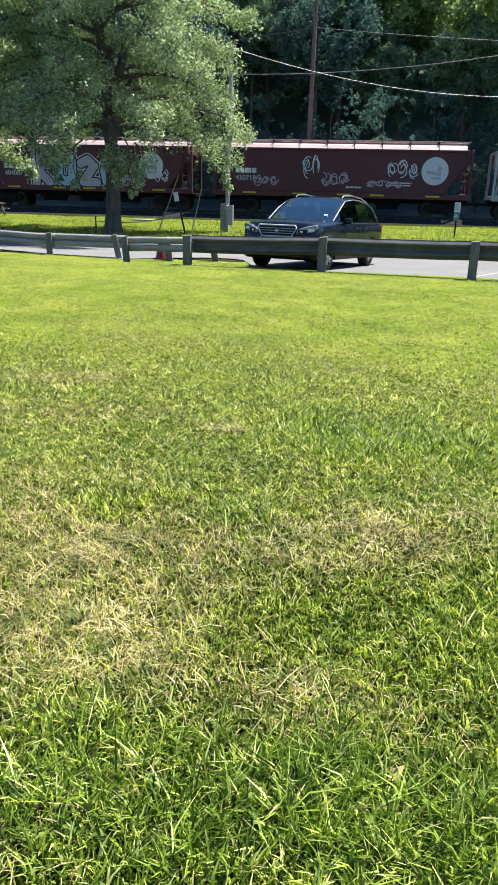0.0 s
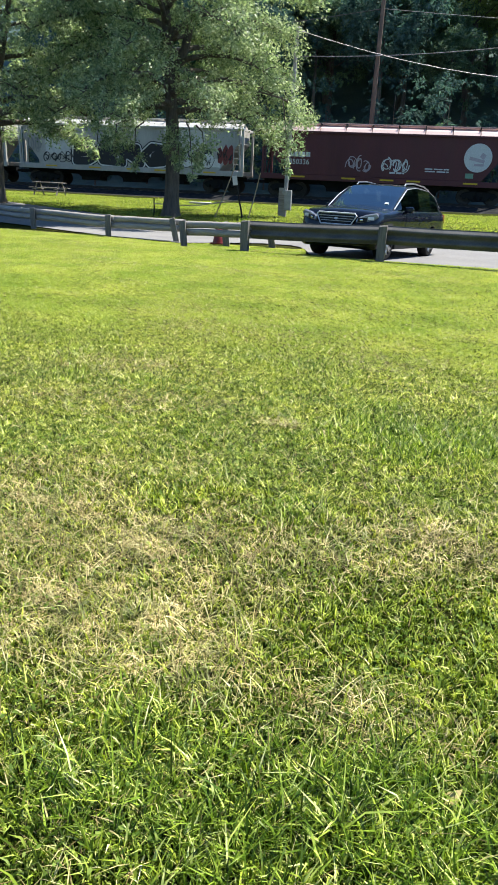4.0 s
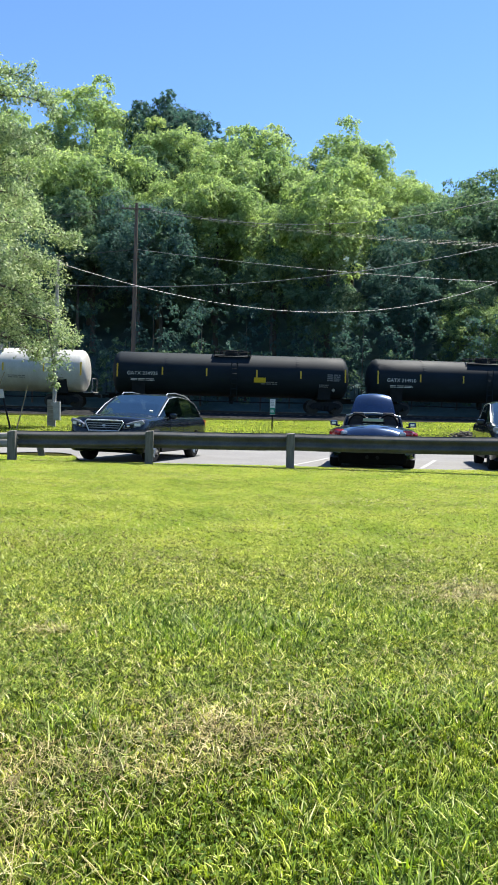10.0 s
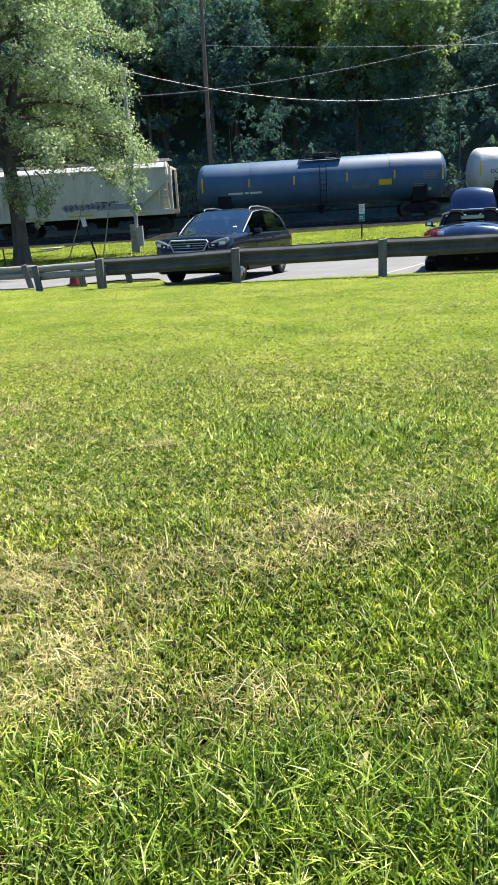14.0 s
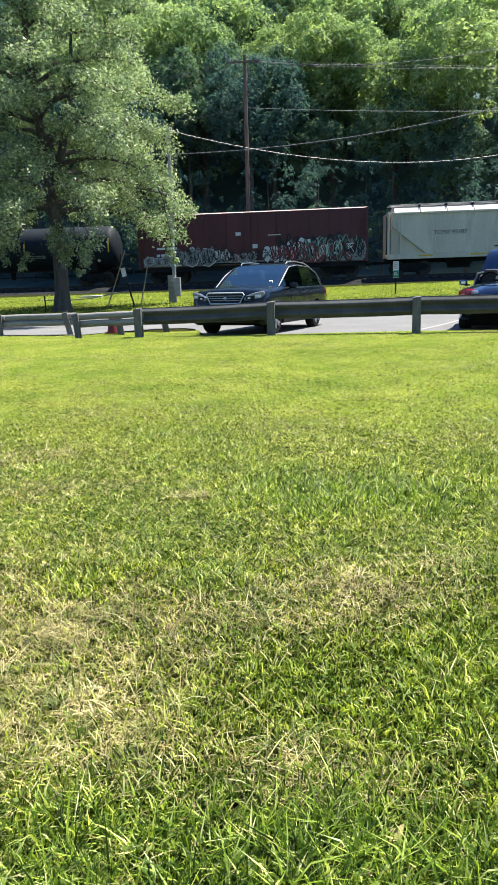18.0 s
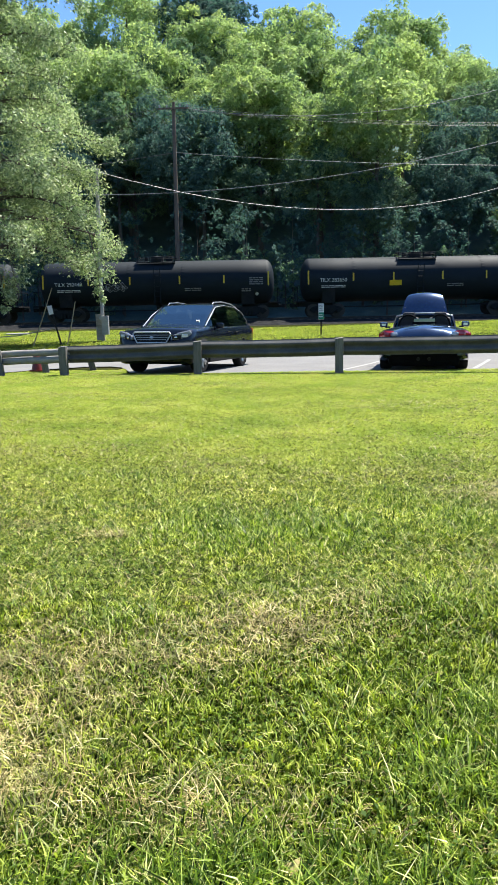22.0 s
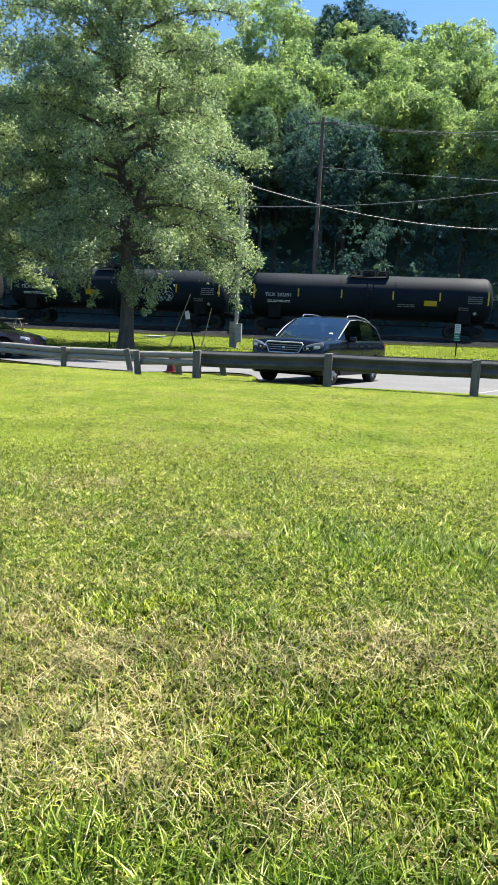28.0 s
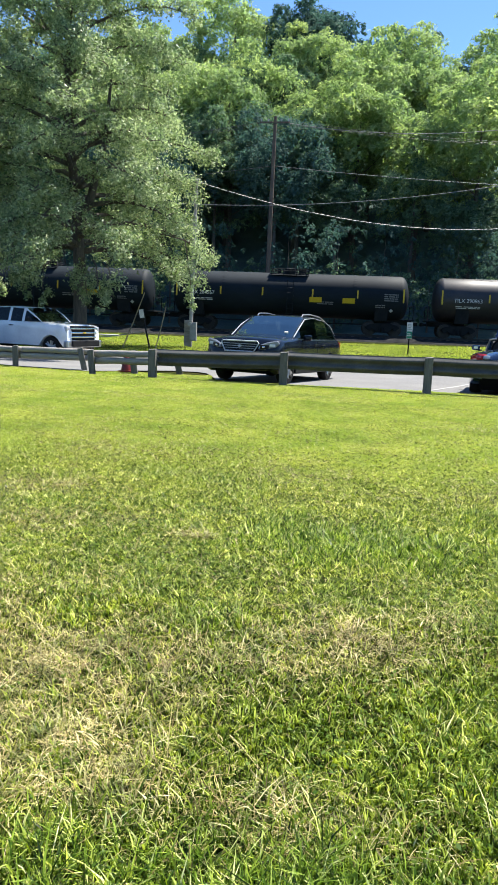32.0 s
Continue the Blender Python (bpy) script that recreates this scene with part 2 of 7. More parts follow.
def ground_z(x, y):
    z = curve_at(PROFILE, y)
    if y < 16.3:
        z += 0.03 * math.sin(0.5 * x + 1) * math.sin(0.43 * y) * min(1, (16.3 - y) / 3) * lerp(0, 1, (y - 2) / 4)
    if 27 < y < 49:
        z += 0.012 * x * min(1, (y - 27) / 8) if x > 0 else 0
    if y > 60:
        z *= lerp(1.16, 0.8, (x + 45) / 90)
    return z

# ---- ground ----
EDGE_NEAR = [(-90, 58), (-40, 34), (-20, 24.6), (-13, 21.0), (-9.5, 19.0), (-7.2, 18.4), (-6.4, 19.9), (-5.6, 20.7), (-4.6, 20.6), (-4.1, 19.2), (-3.75, 17.6), (-3.2, 17.15), (0, 16.85), (8, 16.7), (60, 16.2)]
EDGE_FAR = [(-90, 62), (-40, 41), (-20, 30.5), (-13, 27.2), (-6, 26.4), (60, 26.0)]


def grass_floor():
    """Short turf between the blades: green darkened to stand in for shade, straw and bare earth showing through."""
    m = bpy.data.materials.new("turf")
    m.use_nodes = True
    nt = m.node_tree
    p = nt.nodes["Principled BSDF"]
    a = noise_node(nt, 0.55, 6, 0.65, coord="World")
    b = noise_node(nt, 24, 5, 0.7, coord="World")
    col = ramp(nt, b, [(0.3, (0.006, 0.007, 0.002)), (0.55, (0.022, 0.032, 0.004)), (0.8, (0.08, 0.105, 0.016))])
    straw = ramp(nt, b, [(0.3, (0.05, 0.036, 0.015)), (0.7, (0.2, 0.16, 0.07))])
    col = mixc(nt, ramp(nt, a, [(0.55, (0.05,) * 3), (0.75, (0.6,) * 3)]), col, straw)
    nt.links.new(col, p.inputs["Base Color"])
    p.inputs["Roughness"].default_value = 0.95
    p.inputs["Specular IOR Level"].default_value = 0.02
    bp = nt.nodes.new("ShaderNodeBump")
    bp.inputs["Strength"].default_value, bp.inputs["Distance"].default_value = 0.8, 0.03
    nt.links.new(b, bp.inputs["Height"])
    nt.links.new(bp.outputs[0], p.inputs["Normal"])
    return m


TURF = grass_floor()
# Litter colour lifted and blued to stand in for haze in the woods.
FOREST_FLOOR = mat("hazed_leaf_litter", (0.06, 0.1, 0.098), (0.13, 0.18, 0.165), 1.0, spec=0.0, scale=0.3, fine=6, bump=0.5)


def build_ground():
    xs = sorted({*np.linspace(-30, 30, 81).tolist(), *np.linspace(-120, 120, 49).tolist(), -900, -400, -200, 200, 400, 900})
    ys = sorted({*np.linspace(0, 30, 61).tolist(), *np.linspace(30, 160, 66).tolist(), -900, -400, -150, -120, -84, -66, -60, -25, -10, -5, 200, 300, 600, 900})
    bm = bmesh.new()
    grid = [[bm.verts.new((x, y, ground_z(x, y))) for x in xs] for y in ys]
    for j in range(len(ys) - 1):
        for i in range(len(xs) - 1):
            f = bm.faces.new((grid[j][i], grid[j][i + 1], grid[j + 1][i + 1], grid[j + 1][i]))
            # Forest floor on the hill and on the added rise behind the camera.
            f.material_index = 1 if ys[j] >= 57 or ys[j] < -60 else 0
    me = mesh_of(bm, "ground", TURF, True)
    me.materials.append(FOREST_FLOOR)
    tagged(new("ground", me), "mown grass lawn rising into a wooded hillside", "ground", kind="structure")


def strip_between(near, far, lift, xs, rows=6):
    bm = bmesh.new()
    g = []
    for x in xs:
        y0, y1 = curve_at(near, x), curve_at(far, x)
        g.append([bm.verts.new((x, y0 + (y1 - y0) * k / rows, ground_z(x, y0 + (y1 - y0) * k / rows) + lift)) for k in range(rows + 1)])
    for a, b in zip(g, g[1:]):
        for k in range(rows):
            bm.faces.new((a[k], b[k], b[k + 1], a[k + 1]))
    return bm


build_ground()
wob = [(x, y + 0.12 * noise.noise((x * 1.7, 0, 0))) for x, y in ((x, curve_at(EDGE_NEAR, x)) for x in np.linspace(-60, 45, 260).tolist())]
bm = strip_between(wob, EDGE_FAR, 0.035, np.linspace(-60, 45, 260).tolist(), 14)
tagged(part("road", bm, ASPHALT), "pale sun-bleached asphalt car park and drive", "road", kind="structure")


def bay_line(x0, y0, x1, y1, w=0.11):
    n = 12
    d = Vector((x1 - x0, y1 - y0)).normalized()
    q = Vector((-d.y, d.x)) * w / 2
    bm = bmesh.new()
    row = []
    for k in range(n + 1):
        c = Vector((lerp(x0, x1, k / n), lerp(y0, y1, k / n)))
        row.append([bm.verts.new((*(c + s * q), ground_z(*(c + s * q)) + 0.042)) for s in (-1, 1)])
    for a, b in zip(row, row[1:]):
        bm.faces.new((a[0], a[1], b[1], b[0]))
    tagged(part("parking_line", bm, PAINT_LINE), "worn white painted parking bay line on asphalt", "parking line", "bay lines", "structure")


for bx in (1.45, 4.6, 7.5, 10.5):
    bay_line(bx, 17.2, bx + 1.5, 21.2)

# ---- railway bed ----
TRACK_YAW, TRACK_D, RAIL_Z = 3.0, 52.5, 0.62
TU = Vector((math.cos(radians(TRACK_YAW)), math.sin(radians(TRACK_YAW)), 0))
TN = Vector((-TU.y, TU.x, 0))
TRACK = Matrix.Translation(TN * TRACK_D) @ Matrix.Rotation(radians(TRACK_YAW), 4, "Z")


def build_track():
    bm = bmesh.new()
    prof = [(-7.5, -0.16), (-5.5, -0.1), (-3.2, 0.1), (-2.3, 0.34), (2.3, 0.34), (3.6, 0.1), (6, 0.0)]
    n = 160
    rows = []
    for i in range(n + 1):
        x = -160 + 320 * i / n
        rows.append([bm.verts.new((x, y, z + 0.03 * noise.noise((x * 1.3, y * 2, 0)))) for y, z in prof])
    for a, b in zip(rows, rows[1:]):
        for k in range(len(prof) - 1):
            bm.faces.new((a[k], b[k], b[k + 1], a[k + 1]))
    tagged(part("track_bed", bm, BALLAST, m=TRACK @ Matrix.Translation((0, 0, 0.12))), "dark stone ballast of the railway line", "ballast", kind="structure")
    rail = thing("railway_track", "steel rails on timber sleepers in ballast", "track", TRACK, kind="structure")
    for y in (-0.75, 0.75):
        p = [(-0.07, 0), (0.07, 0), (0.07, 0.02), (0.012, 0.04), (0.012, 0.11), (0.036, 0.12), (0.036, 0.155), (-0.036, 0.155), (-0.036, 0.12), (-0.012, 0.11), (-0.012, 0.04), (-0.07, 0.02)]
        b = prism([(u, v) for u, v in p], 320, axis="x")
        bmesh.ops.translate(b, vec=(0, y, RAIL_Z - 0.155), verts=b.verts)
        part("rail", b, WHEEL_STEEL, rail)
    tie = mesh_of(box(0.22, 2.6, 0.16, bev=0.01), "sleeper", WOOD_POLE)
    for i in range(190):
        part("sleeper", tie, None, rail, m=pose(-57 + i * 0.6, 0, RAIL_Z - 0.225))


build_track()

# ---- guard rail on the lawn's edge ----
RAIL_STEEL = mat("weathered_rail", (0.075, 0.075, 0.073), (0.135, 0.133, 0.128), 0.85, 0.0, spec=0.05, scale=2.2, fine=30, bump=0.2, stain=(0.15, 0.14, 0.13), stain_amount=0.4)


def beam_profile(h=0.39, d=0.085):
    """Outline of a corrugated guard rail: two rolls with a valley between."""
    out = []
    for i in range(25):
        v = i / 24
        out.append((d * (0.5 - 0.5 * math.cos(4 * math.pi * v)), (v - 0.5) * h))
    return out


def beam(a, b, sag=0.0, h=0.39, deep=0.085):
    a, b = Vector(a), Vector(b)
    d = (b - a)
    side = Vector((d.y, -d.x, 0)).normalized()
    rings, n = [], max(2, int(d.length / 0.4))
    prof = beam_profile(h, deep)
    for i in range(n + 1):
        t = i / n
        c = a + d * t + Vector((0, 0, -sag * math.sin(math.pi * t) + 0.008 * noise.noise((t * 9, a.x, 0))))
        front = [c + side * u + Vector((0, 0, v)) for u, v in prof]
        back = [c + side * (u - 0.012) + Vector((0, 0, v)) for u, v in prof[::-1]]
        rings.append(front + back)
    return loft(rings)


def post_mesh(h, w=0.19, d=0.2, buried=0.25):
    b = box(w, d, h + buried, (0, 0, (h - buried) / 2), bev=0.014)
    for v in b.verts:
        if v.co.z > h - 0.05:
            v.co.z += 0.018 * (v.co.x / w + 0.4 * v.co.y / d)
    return b


POSTS = dict(E=(6.15, 15.45, 0.80), D=(1.33, 15.95, 0.745), C=(-1.82, 16.2, 0.715), B=(-4.93, 16.4, 0.65), A=(-6.68, 17.1, 0.62), F=(10.4, 15.0, 0.8), G=(14.6, 14.5, 0.8))
LEFT = dict(A2=(-7.55, 18.75, 0.62), Z=(-9.75, 19.1, 0.58), Y=(-13.1, 20.6, 0.6), X=(-17.0, 22.6, 0.62), W=(-21, 24.4, 0.62), V=(-25.5, 26.6, 0.62))


BLEACHED = mat("bleached_rail_wood", (0.24, 0.215, 0.19), (0.42, 0.385, 0.345), 0.85, scale=2.5, fine=35, bump=0.4, stretch=(0.6, 6, 6), stain=(0.1, 0.09, 0.08), stain_amount=0.5)


def run_of(name, keys, table, label, lean=None, skin=None):
    fence = thing(name, label, "guard rail", kind="structure")
    for k in keys:
        if k == "B0":
            continue
        x, y, h = table[k]
        rz = {"C": 2, "D": -3, "B": 1, "A": 14}.get(k, 20 if x < -7 else 0)
        tilt = (lean or {}).get(k, (0, 0))
        part("post", post_mesh(h + 0.02, 0.175 if x > -6 else 0.15, 0.18 if x > -6 else 0.14), WOOD_POST, fence, m=pose(x, y, ground_z(x, y), tilt[0], tilt[1], rz))
    for a, b in zip(keys, keys[1:]):
        (xa, ya, ha), (xb, yb, hb) = table[a], table[b]
        za, zb = ground_z(xa, ya) + ha - 0.175, ground_z(xb, yb) + hb - 0.175
        d = Vector((xb - xa, yb - ya, 0)).normalized()
        off = Vector((-d.y, d.x, 0)) * (0.16 if d.x > 0 else -0.16)
        ext = d * 0.12
        if skin:
            for lift in (0.088, -0.088):
                p0, p1 = Vector((xa, ya, za + lift)) + off - ext, Vector((xb, yb, zb + lift)) + off + ext
                q = (p1 - p0)
                part("pole_rail", tube([(-q.length / 2, 0, 0), (-q.length / 6, 0.01, 0.008), (q.length / 5, -0.01, -0.006), (q.length / 2, 0, 0)], [0.086, 0.08, 0.082, 0.076], 14), skin, fence, m=Matrix.Translation((p0 + p1) / 2) @ q.to_track_quat("X", "Z").to_matrix().to_4x4(), smooth=True)
            continue
        part("rail", beam(Vector((xa, ya, za)) + off - ext, Vector((xb, yb, zb)) + off + ext, 0.015, 0.39, 0.085), RAIL_STEEL, fence, smooth=True)
    return fence


run_of("guard_rail", ["B", "C", "D", "E", "F", "G"], POSTS, "dark weathered guard rail on square wooden posts", {"E": (0, 1), "C": (0, 0.5)})
run_of("guard_rail", ["A", "B0"], {**POSTS, "B0": (-5.0, 16.42, 0.64)}, "short weathered rail between two leaning wooden posts", {"A": (0, -5)}, BLEACHED)
run_of("guard_rail", ["V", "W", "X", "Y", "Z", "A2"], LEFT, "weathered rail on wooden posts along the drive", {"A2": (0, -12)}, BLEACHED)

# ---- freight train ----
TRAIN, TRAIN_SPEED = [], 13.28
TANK_BLACK = mat("black_tank_paint", (0.007, 0.012, 0.017), (0.014, 0.021, 0.027), 0.66, spec=0.16, scale=0.5, fine=25, bump=0.03, stain=(0.022, 0.034, 0.045), stain_amount=0.3, stretch=(1, 1, 3))
TANK_RUSTY = mat("rust_stained_tank", (0.016, 0.016, 0.019), (0.032, 0.03, 0.033), 0.48, scale=0.5, fine=25, bump=0.03, stain=(0.1, 0.065, 0.055), stain_amount=0.4, stretch=(1, 1, 2))
TANK_WHITE = mat("white_tank_paint", (0.46, 0.455, 0.42), (0.6, 0.59, 0.55), 0.5, scale=0.5, fine=20, bump=0.03, stain=(0.36, 0.33, 0.28), stain_amount=0.5, stretch=(1.5, 1, 0.5))
TANK_BLUE = mat("faded_blue_tank", (0.035, 0.085, 0.16), (0.055, 0.125, 0.22), 0.5, scale=0.5, fine=20, bump=0.03, stain=(0.1, 0.16, 0.22), stain_amount=0.5, stretch=(1.5, 1, 0.5))
HOP_RED = mat("oxide_red_paint", (0.085, 0.02, 0.023), (0.125, 0.032, 0.034), 0.65, scale=0.5, fine=25, bump=0.06, stain=(0.1, 0.035, 0.03), stain_amount=0.5, stretch=(2, 2, 0.4))
HOP_GREY = mat("light_grey_paint", (0.37, 0.36, 0.33), (0.5, 0.485, 0.44), 0.6, scale=0.5, fine=25, bump=0.06, stain=(0.26, 0.25, 0.22), stain_amount=0.5, stretch=(2, 2, 0.4))
HOP_TAN = mat("pale_cement_paint", (0.56, 0.51, 0.39), (0.7, 0.645, 0.5), 0.6, scale=0.5, fine=25, bump=0.06, stain=(0.3, 0.26, 0.19), stain_amount=0.6, stretch=(2, 2, 0.4))
# Roof colours hold the sunlight from above: pinker than red, paler than grey.
ROOF_PINK = mat("sunlit_red_roof", (0.5, 0.36, 0.33), (0.62, 0.46, 0.43), 0.6, scale=0.6)
ROOF_PALE = mat("pale_roof_panel", (0.55, 0.52, 0.47), (0.66, 0.63, 0.57), 0.55, scale=0.6)
YELLOW = mat("reflector_yellow", (0.6, 0.38, 0.01), (0.72, 0.48, 0.02), 0.45, scale=9)
LETTER = mat("white_lettering", (0.6, 0.6, 0.58), (0.72, 0.72, 0.7), 0.6, scale=9)
LETTER_DARK = mat("black_lettering", (0.02, 0.02, 0.022), (0.04, 0.04, 0.04), 0.6, scale=9)
PLACARD = mat("grey_stencil_panel", (0.16, 0.16, 0.165), (0.23, 0.23, 0.23), 0.6, scale=9)
SPRAY = [mat("spray_" + n, tuple(0.8 * v for v in c), c, 0.6, scale=4) for n, c in (("black", (0.02, 0.02, 0.025)), ("white", (0.8, 0.8, 0.77)), ("pale_blue", (0.4, 0.58, 0.64)), ("pink", (0.54, 0.45, 0.48)), ("grey", (0.3, 0.3, 0.31)), ("red", (0.24, 0.05, 0.05)), ("green", (0.2, 0.36, 0.26)), ("pale", (0.66, 0.66, 0.63)))]
TEXTS = {}
PANEL_PALE = mat("pale_stencil_panel", (0.42, 0.42, 0.41), (0.56, 0.56, 0.54), 0.6, scale=9)
GEAR_GREY = mat("rust_streaked_railing", (0.22, 0.21, 0.2), (0.4, 0.39, 0.37), 0.6, scale=5, stain=(0.2, 0.12, 0.08), stain_amount=0.5)


def letters(text, size, material):
    """Flat lettering as a mesh that faces -y, centred on its middle."""
    key = (text, size, material.name)
    if key not in TEXTS:
        cu = bpy.data.curves.new("lettering", "FONT")
        cu.body, cu.size, cu.extrude = text, size, 0.003
        cu.align_x, cu.align_y = "CENTER", "CENTER"
        ob = new("tmp", cu)
        bpy.context.view_layer.update()
        me = bpy.data.meshes.new_from_object(ob.evaluated_get(bpy.context.evaluated_depsgraph_get()))
        bpy.data.objects.remove(ob)
        me.materials.clear()
        me.materials.append(material)
        TEXTS[key] = me
    return TEXTS[key]


def bars(w, h, rows, seed=0):
    """Unreadable small print: short plain bars in rows, in the xz plane."""
    r = random.Random(seed)
    bm = bmesh.new()
    rh = h / rows
    for k in range(rows):
        x = -w / 2
        while x < w / 2 - 0.05:
            ln = min(r.uniform(0.12, 0.5) * w, w / 2 - x)
            box(ln * 0.85, 0.006, rh * 0.5, (x + ln / 2, 0, h / 2 - rh * (k + 0.5)), bm=bm)
            x += ln
    return bm


def wheel_mesh():
    bm = disc_y(0.46, 0.12, (0, 0, 0), 24)
    disc_y(0.5, 0.03, (0, 0.065, 0), 24, bm)
    disc_y(0.16, 0.2, (0, -0.03, 0), 12, bm)
    return bm


def side_frame_mesh():
    """Cast truck side: a bowed frame with two openings and a spring nest."""
    bm = prism([(-1.2, 0.55), (-1.0, 0.72), (-0.45, 0.86), (0.45, 0.86), (1.0, 0.72), (1.2, 0.55), (1.05, 0.42), (0.72, 0.46), (0.42, 0.2), (-0.42, 0.2), (-0.72, 0.46), (-1.05, 0.42)], 0.16, bev=0.02)
    for x in (-0.88, 0.88):
        disc_y(0.15, 0.24, (x, 0, 0.47), 12, bm)
    for x in (-0.22, 0, 0.22):
        tube([(x, -0.1, 0.26), (x, -0.1, 0.56)], 0.07, 8, bm)
    return bm


WHEEL = mesh_of(wheel_mesh(), "wheel", WHEEL_STEEL)
SIDE_FRAME = mesh_of(side_frame_mesh(), "side_frame", DARK_STEEL)
AXLE = mesh_of(tube([(0, -0.75, 0), (0, 0.75, 0)], 0.08, 10), "axle", DARK_STEEL)
BOLSTER = mesh_of(box(0.4, 2.2, 0.3, (0, 0, 0.68), bev=0.03), "bolster", DARK_STEEL)
COUPLER = mesh_of(box(0.22, 0.24, 0.26, (0.55, 0, 0.86), 0.04, box(1.0, 0.16, 0.18, (0.1, 0, 0.86), 0.02)), "coupler", DARK_STEEL)


def bogie(car, x):
    b = part("bogie", BOLSTER, None, car, m=pose(x, 0, 0))
    for wx in (-0.88, 0.88):
        part("axle", AXLE, None, b, m=pose(wx, 0, 0.46))
        for s in (-1, 1):
            part("wheel", WHEEL, None, b, m=pose(wx, 0.75 * s, 0.46, 0, 0, 0 if s < 0 else 180))
    for s in (-1, 1):
        part("side_frame", SIDE_FRAME, None, b, m=pose(0, 0.98 * s, 0))


def ladder(h, w=0.42, rungs=7):
    bm = bmesh.new()
    for s in (-1, 1):
        box(0.05, 0.03, h, (s * w / 2, 0, h / 2), bm=bm)
    for k in range(rungs):
        tube([(-w / 2, 0, h * (k + 0.5) / rungs), (w / 2, 0, h * (k + 0.5) / rungs)], 0.016, 6, bm)
    return bm


def tank_shell(L, r=1.53, zc=2.6):
    rings = []
    for k, x in enumerate([0, 0.04, 0.12, 0.25, 0.42, 0.6]):
        f = math.sqrt(max(0.0, 1 - ((0.6 - x) / 0.6) ** 2))
        rings.append((-L / 2 + x, max(0.05, r * f ** 0.8)))
    n = 8
    rings += [(-L / 2 + 0.6 + (L - 1.2) * k / n, r) for k in range(1, n)]
    rings += [(-x, q) for x, q in rings[5::-1]]
    return loft([[(x, q * math.cos(a), zc + q * math.sin(a)) for a in (2 * math.pi * k / 40 for k in range(40))] for x, q in rings])


def on_tank(z, zc=2.6, r=1.545):
    return -math.sqrt(r * r - (z - zc) ** 2)


def tank_tilt(z):
    return math.degrees(math.asin((z - 2.6) / 1.545))


def top_gear(tall):
    """Top platform: grating, hand rails and the domed manway between them."""
    bm = bmesh.new()
    h = 1.0 if tall else 0.26
    for y in (-0.75, 0.75):
        for x in (-1.3, -0.45, 0.45, 1.3):
            tube([(x, y, 3.95), (x, y, 4.13 + h)], 0.03 if tall else 0.02, 6, bm)
        for z in (4.13 + h, 4.13 + h * 0.5):
            for a, b in ((-1.3, -0.45), (0.45, 1.3)) if tall else ((-1.3, 1.3),):
                tube([(a, y, z), (b, y, z)], 0.028 if tall else 0.018, 6, bm)
    for x in (-1.3, 1.3):
        for z in (4.13 + h, 4.13 + h * 0.5):
            tube([(x, -0.75, z), (x, 0.75, z)], 0.028, 6, bm)
    box(2.7, 0.35, 0.05, (0, -0.85, 4.02), bm=bm)
    return bm


def manway():
    bm = tube([(0, 0, 4.05), (0, 0, 4.42), (0, 0, 4.46)], [0.45, 0.45, 0.3], 20)
    box(0.5, 0.3, 0.3, (0.85, 0, 4.26), 0.03, bm)
    tube([(-0.8, 0.1, 4.05), (-0.8, 0.1, 4.4)], 0.12, 10, bm)
    return bm


def band(x, r=1.548):
    return loft([[(x + d, r * math.cos(a), 2.6 + r * math.sin(a)) for a in (2 * math.pi * k / 40 for k in range(40))] for d in (-0.09, 0.09)], caps=False)


TANK_PARTS = {}


